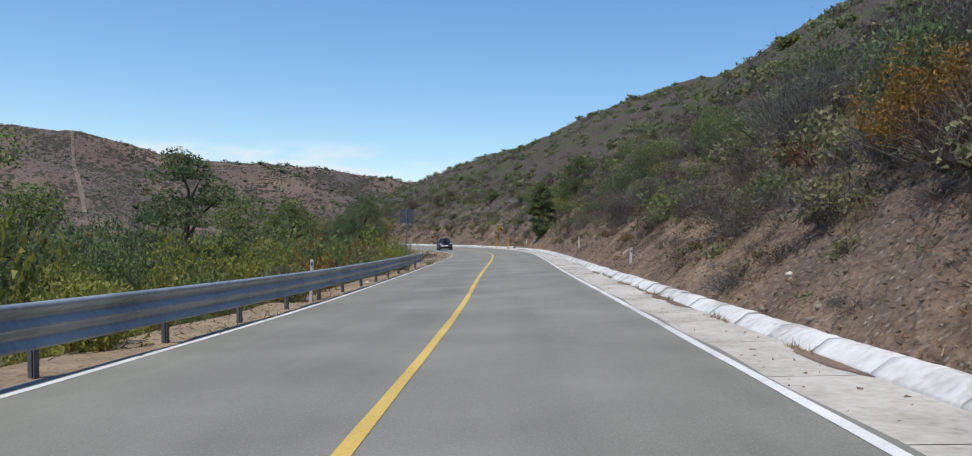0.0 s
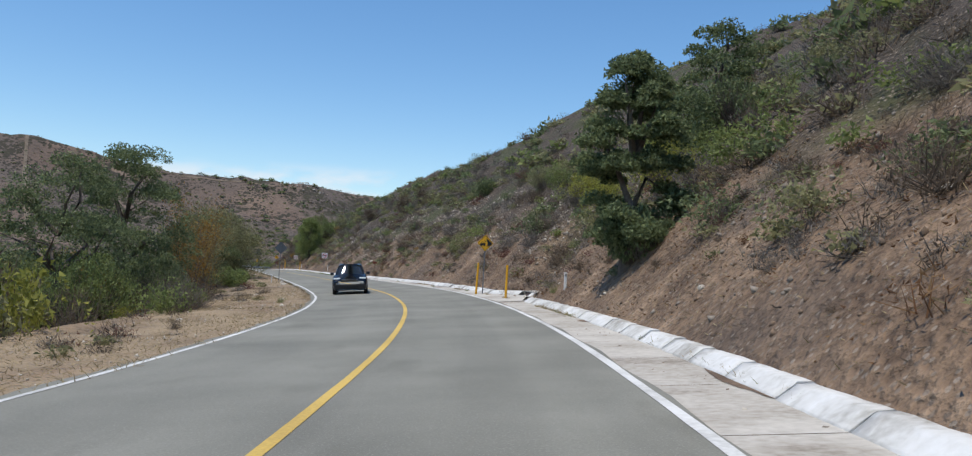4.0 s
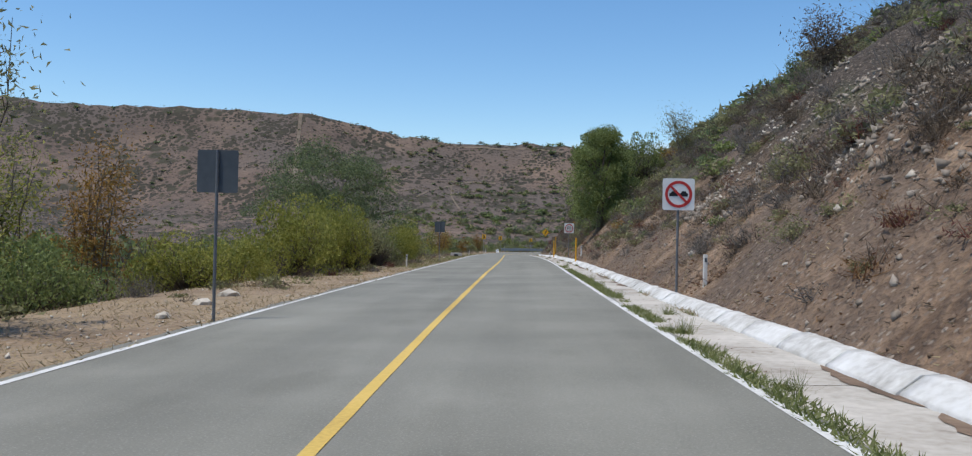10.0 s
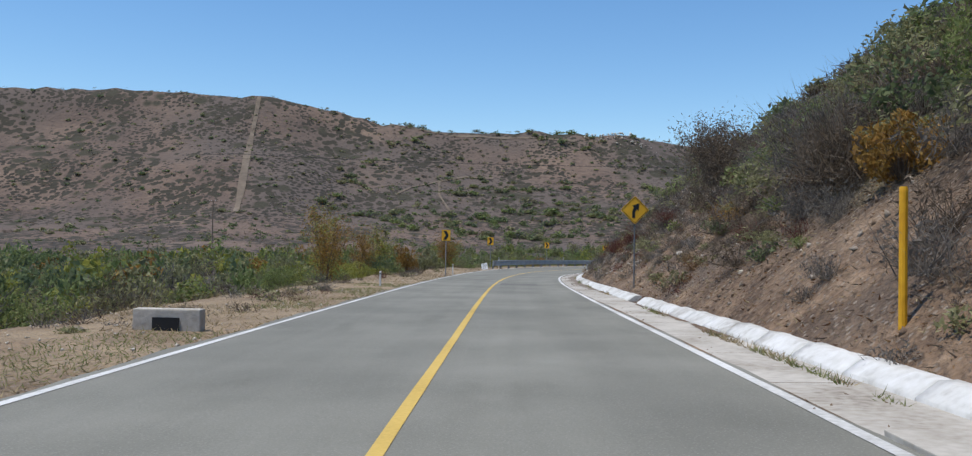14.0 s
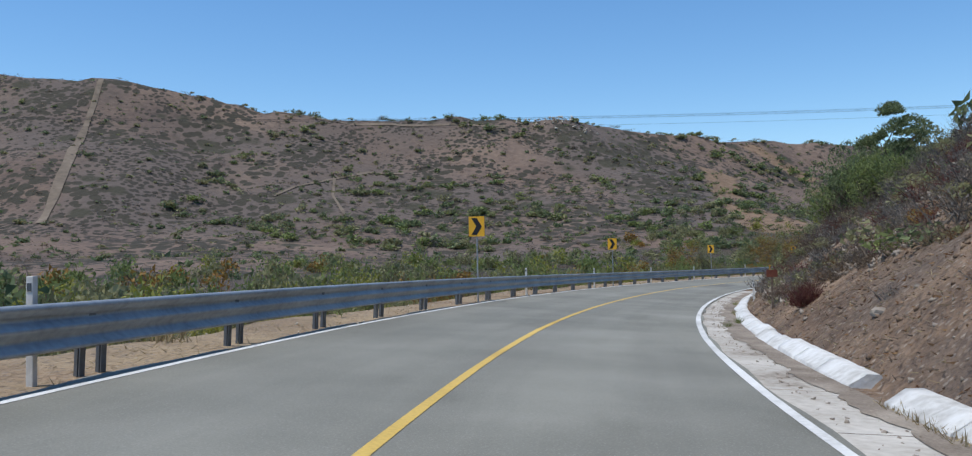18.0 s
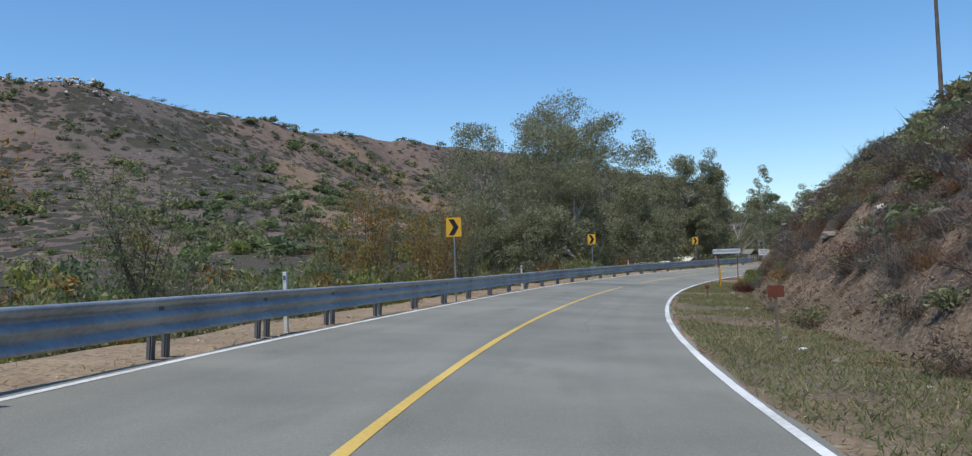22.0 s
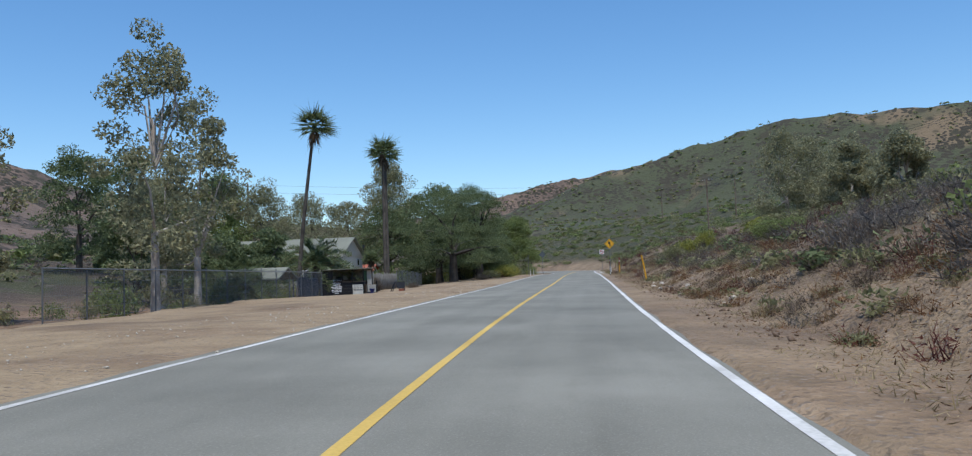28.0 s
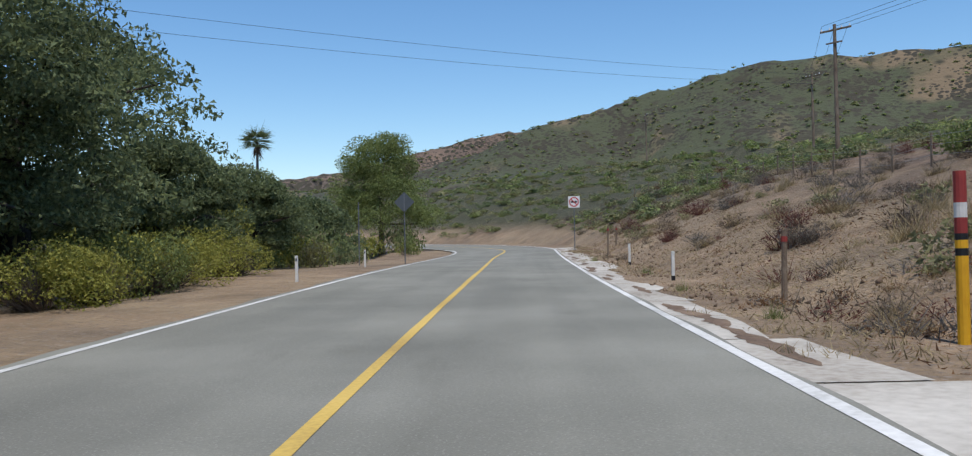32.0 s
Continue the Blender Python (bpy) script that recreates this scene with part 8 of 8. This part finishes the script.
def power_pole(x, y, h, turn, label):
    z = float(land(np.array([x]), np.array([y]))[0])
    g = thing("power_pole", label, "power pole", "power poles", Matrix.Translation((x, y, z)) @ Matrix.Rotation(radians(turn), 4, "Z"))
    put("pole", tube([(0, 0, -1), (0, 0, h)], [.17, .11], 10), M["wood"], g)
    put("crossarm", box(0, .12, h - .35, 2.3, .12, .12, .01), M["wood"], g)
    put("crossarm", box(0, -.1, h - 1.3, 1.2, .1, .1, .01), M["wood"], g)
    for xx in (-1.05, -.45, .45, 1.05):
        put("insulator", tube([(xx, .12, h - .30), (xx, .12, h - .14)], [.05, .035], 8), M["sign_white"], g)
    return Vector((x, y, z + h - .15))


def wire(name, a, b, sag, label, r=.012):
    t = np.linspace(0, 1, 25)
    p = np.array([a.lerp(b, float(u)) for u in t])
    p[:, 2] -= sag * 4 * t * (1 - t)
    ob = new(name, mesh_from(name, *tube_arrays(p, np.full(25, r), 4), M["sign_black"]))
    tagged(ob, label, "power line", "overhead wires")


pa = power_pole(-22.5, 459.5, 11.4, 20, "wooden power pole on top of the cut bank")
pb = power_pole(-185.0, 430.0, 11.0, 20, "wooden power pole across the valley")
for dx, dz in ((-1.05, 0), (-.45, 0), (.45, 0), (1.05, 0), (0, -1.1)):
    off = Vector((dx * .3, dx, dz))
    wire("overhead_wire", pa + off, pb + off + Vector((0, 0, 12)), 1.5, "thin dark overhead wire across the valley")
end = []
for s, l, h in ((694, 23.7, 9.4), (722, 40, 9.0), (760, 52, 9.0), (600, 44, 9.0)):
    q = ground_at(s, l)
    end.append(power_pole(q.x, q.y, h, -heading(s) + 200, "weathered wooden power pole on the grassy bank"))
for a, b in ((end[3], end[0]), (end[0], end[1]), (end[1], end[2])):
    for dx in (-1.0, 0, 1.0):
        off = Vector((dx * .6, -dx * .7, 0))
        wire("overhead_wire", a + off, b + off, 1.0, "thin dark overhead wire along the bank")
q = ground_at(660, -46)
pl = power_pole(q.x, q.y, 12.0, 30, "power pole behind the oaks")
for dz in (0, -1.1):
    wire("overhead_wire", pl + Vector((0, 0, dz)), end[1] + Vector((0, 0, dz)), 1.2, "thin dark overhead wire over the road")

# ---- oncoming car ----
M["car_paint"] = material("black_car_paint", [(0.006, 0.010, 0.018), (0.010, 0.017, 0.030)], 2, 2, .22, 0, spec=.6)
M["car_glass"] = material("car_glass", [(0.015, 0.018, 0.02), (0.03, 0.034, 0.036)], 2, 2, .05, 0, spec=.7)
M["tyre"] = material("tyre_rubber", [(0.012, 0.012, 0.012), (0.025, 0.025, 0.025)], .3, 20, .85, .3)
M["rim"] = material("wheel_rim", [(0.12, 0.12, 0.13), (0.2, 0.2, 0.21)], .3, 10, .35, 0, metal=.8)
M["chrome"] = material("chrome_trim", [(0.5, 0.5, 0.5), (0.62, 0.62, 0.62)], .3, 10, .2, 0, metal=.9)
M["plastic"] = material("black_plastic", [(0.012, 0.012, 0.012), (0.02, 0.02, 0.02)], .3, 20, .6, .1)
lamp = bpy.data.materials.new("headlamp")
lamp.use_nodes = True
lb = lamp.node_tree.nodes["Principled BSDF"]
lb.inputs["Base Color"].default_value, lb.inputs["Emission Color"].default_value, lb.inputs["Emission Strength"].default_value = (.4, .43, .46, 1), (.85, .95, 1, 1), .35
M["headlamp"] = lamp


def loft(sections, smooth=True):
    """A skin through cross-sections: rows of (x half-width profile) points, mirrored; each section is [(x, z)...] at y."""
    rows = []
    for y, pts in sections:
        rows.append([(x, y, z) for x, z in pts] + [(-x, y, z) for x, z in pts[::-1]])
    return sheet("skin", np.array(rows), None, smooth)


def suv(s, l, turn):
    g = thing("sport_utility_car", "dark blue-black oncoming sport utility car in its lane", "car", at=road_pose(s, l, 0, turn))
    # y runs from the nose (-) to the tail; stations from the side view
    low = [(-2.28, .24, .70, .84), (-2.20, .20, .86, .91), (-1.95, .20, .97, .945), (-1.2, .20, 1.05, .955), (-.9, .20, 1.09, .955), (0, .22, 1.10, .955), (1.2, .24, 1.12, .955), (1.9, .28, 1.12, .94), (2.2, .36, 1.08, .90), (2.32, .46, 1.0, .84)]
    me = loft([(y, [(0.0, zb), (w * .85, zb), (w, zb + .12), (w, (zb + zt) / 2 + .05), (w * .97, zt - .06), (w * .86, zt), (0.0, zt + .025)]) for y, zb, zt, w in low])
    me.materials.append(M["car_paint"])
    mesh_part("body", me, g)
    cab = [(-.98, 1.05, 1.07, .80, .80), (-.25, 1.05, 1.60, .83, .62), (.3, 1.05, 1.66, .84, .64), (1.3, 1.05, 1.64, .83, .63), (1.9, 1.05, 1.56, .80, .60), (2.22, 1.05, 1.10, .76, .70)]
    me = loft([(y, [(0.0, zb), (wb, zb), (wb * .99, zb + .1 * (zt - zb)), ((wb + wt) / 2 + .03, zb + .6 * (zt - zb)), (wt, zt - .03), (wt * .8, zt), (0.0, zt + .01)]) for y, zb, zt, wb, wt in cab])
    me.materials.append(M["car_glass"])
    mesh_part("greenhouse", me, g, "dark glass cabin")
    me = loft([(y, [(0.0, zt - .02), (w, zt - .05), (w * 1.02, zt), (w * .8, zt + .035), (0.0, zt + .045)]) for y, zt, w in ((-.30, 1.585, .61), (.3, 1.65, .645), (1.3, 1.63, .635), (1.95, 1.54, .60))])
    me.materials.append(M["car_paint"])
    mesh_part("roof", me, g)
    for x in (-1, 1):
        put("a_pillar", tube([(x * .80, -.98, 1.08), (x * .70, -.6, 1.36), (x * .625, -.24, 1.60)], [.035, .03, .03], 6), M["car_paint"], g)
        put("roof_rail", tube([(x * .56, -.1, 1.66), (x * .56, .1, 1.72), (x * .56, 1.5, 1.71), (x * .56, 1.7, 1.64)], [.018] * 4, 6), M["chrome"], g, "pale roof rail")
        m = put("mirror", box(x * 1.02, -.62, 1.14, .20, .12, .15, .03), M["car_paint"], g)
        hl = put("headlight", box(x * .70, -2.16, .88, .36, .14, .075, .02, Matrix.Rotation(radians(-x * 14), 4, "Z")), M["headlamp"], g, "lit white headlight")
        put("fog_light", box(x * .66, -2.21, .58, .24, .08, .07, .02), M["chrome"], g)
        put("side_window_trim", box(x * .86, .5, 1.07, .02, 2.6, .025), M["chrome"], g)
        for y in (-1.38, 1.42):
            w = put("tyre", tube([(x * .76, y, .36), (x * .97, y, .36)], [.36, .36], 24), M["tyre"], g)
            put("rim", tube([(x * .95, y, .36), (x * .985, y, .36)], [.24, .22], 16), M["rim"], w, "grey alloy rim")
            put("wheel_arch", tube([(x * .945, y + .42 * math.cos(a), .36 + .42 * math.sin(a)) for a in np.linspace(.0, 3.14, 12)], [.035] * 12, 6), M["plastic"], g)
    gr = put("grille", box(0, -2.235, .76, .96, .06, .17, .02), M["plastic"], g, "black grille with upright slots")
    for k in range(7):
        put("slot_frame", box((k - 3) * .133, -2.262, .76, .085, .03, .14, .012), M["chrome"], gr)
        put("slot", box((k - 3) * .133, -2.275, .76, .06, .03, .115, .01), M["plastic"], gr)
    put("bumper", box(0, -2.22, .40, 1.70, .16, .30, .05), M["plastic"], g)
    put("air_intake", box(0, -2.305, .44, .9, .02, .10, .01), M["tyre"], g)
    put("wiper", box(.2, -.86, 1.135, .5, .02, .02, 0, Matrix.Rotation(radians(4), 4, "Y")), M["plastic"], g)


suv(124.4, -1.60, -5)

# ---- a low bank of cloud far beyond the hills ----
m = bpy.data.materials.new("far_cloud")
m.use_nodes = True
t = m.node_tree
where = t.nodes.new("ShaderNodeNewGeometry").outputs["Position"]
sep = t.nodes.new("ShaderNodeSeparateXYZ")
t.links.new(where, sep.inputs[0])
mp = t.nodes.new("ShaderNodeMapping")
mp.inputs["Scale"].default_value = (.0032, .0032, .010)
t.links.new(where, mp.inputs["Vector"])
puff = t.nodes.new("ShaderNodeMath")
puff.operation = "MULTIPLY"
t.links.new(ranged(t, noisy(t, mp.outputs["Vector"], 1.0, 7), .38, .62), puff.inputs[0])
t.links.new(ranged(t, sep.outputs["Z"], 500, 400), puff.inputs[1])
soft = t.nodes.new("ShaderNodeMath")
soft.operation = "MULTIPLY"
t.links.new(puff.outputs[0], soft.inputs[0])
soft.inputs[1].default_value = .75
glow, clear_, mx = t.nodes.new("ShaderNodeEmission"), t.nodes.new("ShaderNodeBsdfTransparent"), t.nodes.new("ShaderNodeMixShader")
glow.inputs["Color"].default_value = (.80, .86, .93, 1)
t.links.new(soft.outputs[0], mx.inputs["Fac"])
t.links.new(clear_.outputs[0], mx.inputs[1])
t.links.new(glow.outputs[0], mx.inputs[2])
t.links.new(mx.outputs[0], t.nodes["Material Output"].inputs["Surface"])
bank = np.array([[(-1900 + 90 * k, 4200, z) for z in (120, 520)] for k in range(22)], float)
tagged(new("backdrop_cloud", sheet("backdrop_cloud", bank, m)), "low white cloud bank beyond the hills", "cloud", kind="structure")
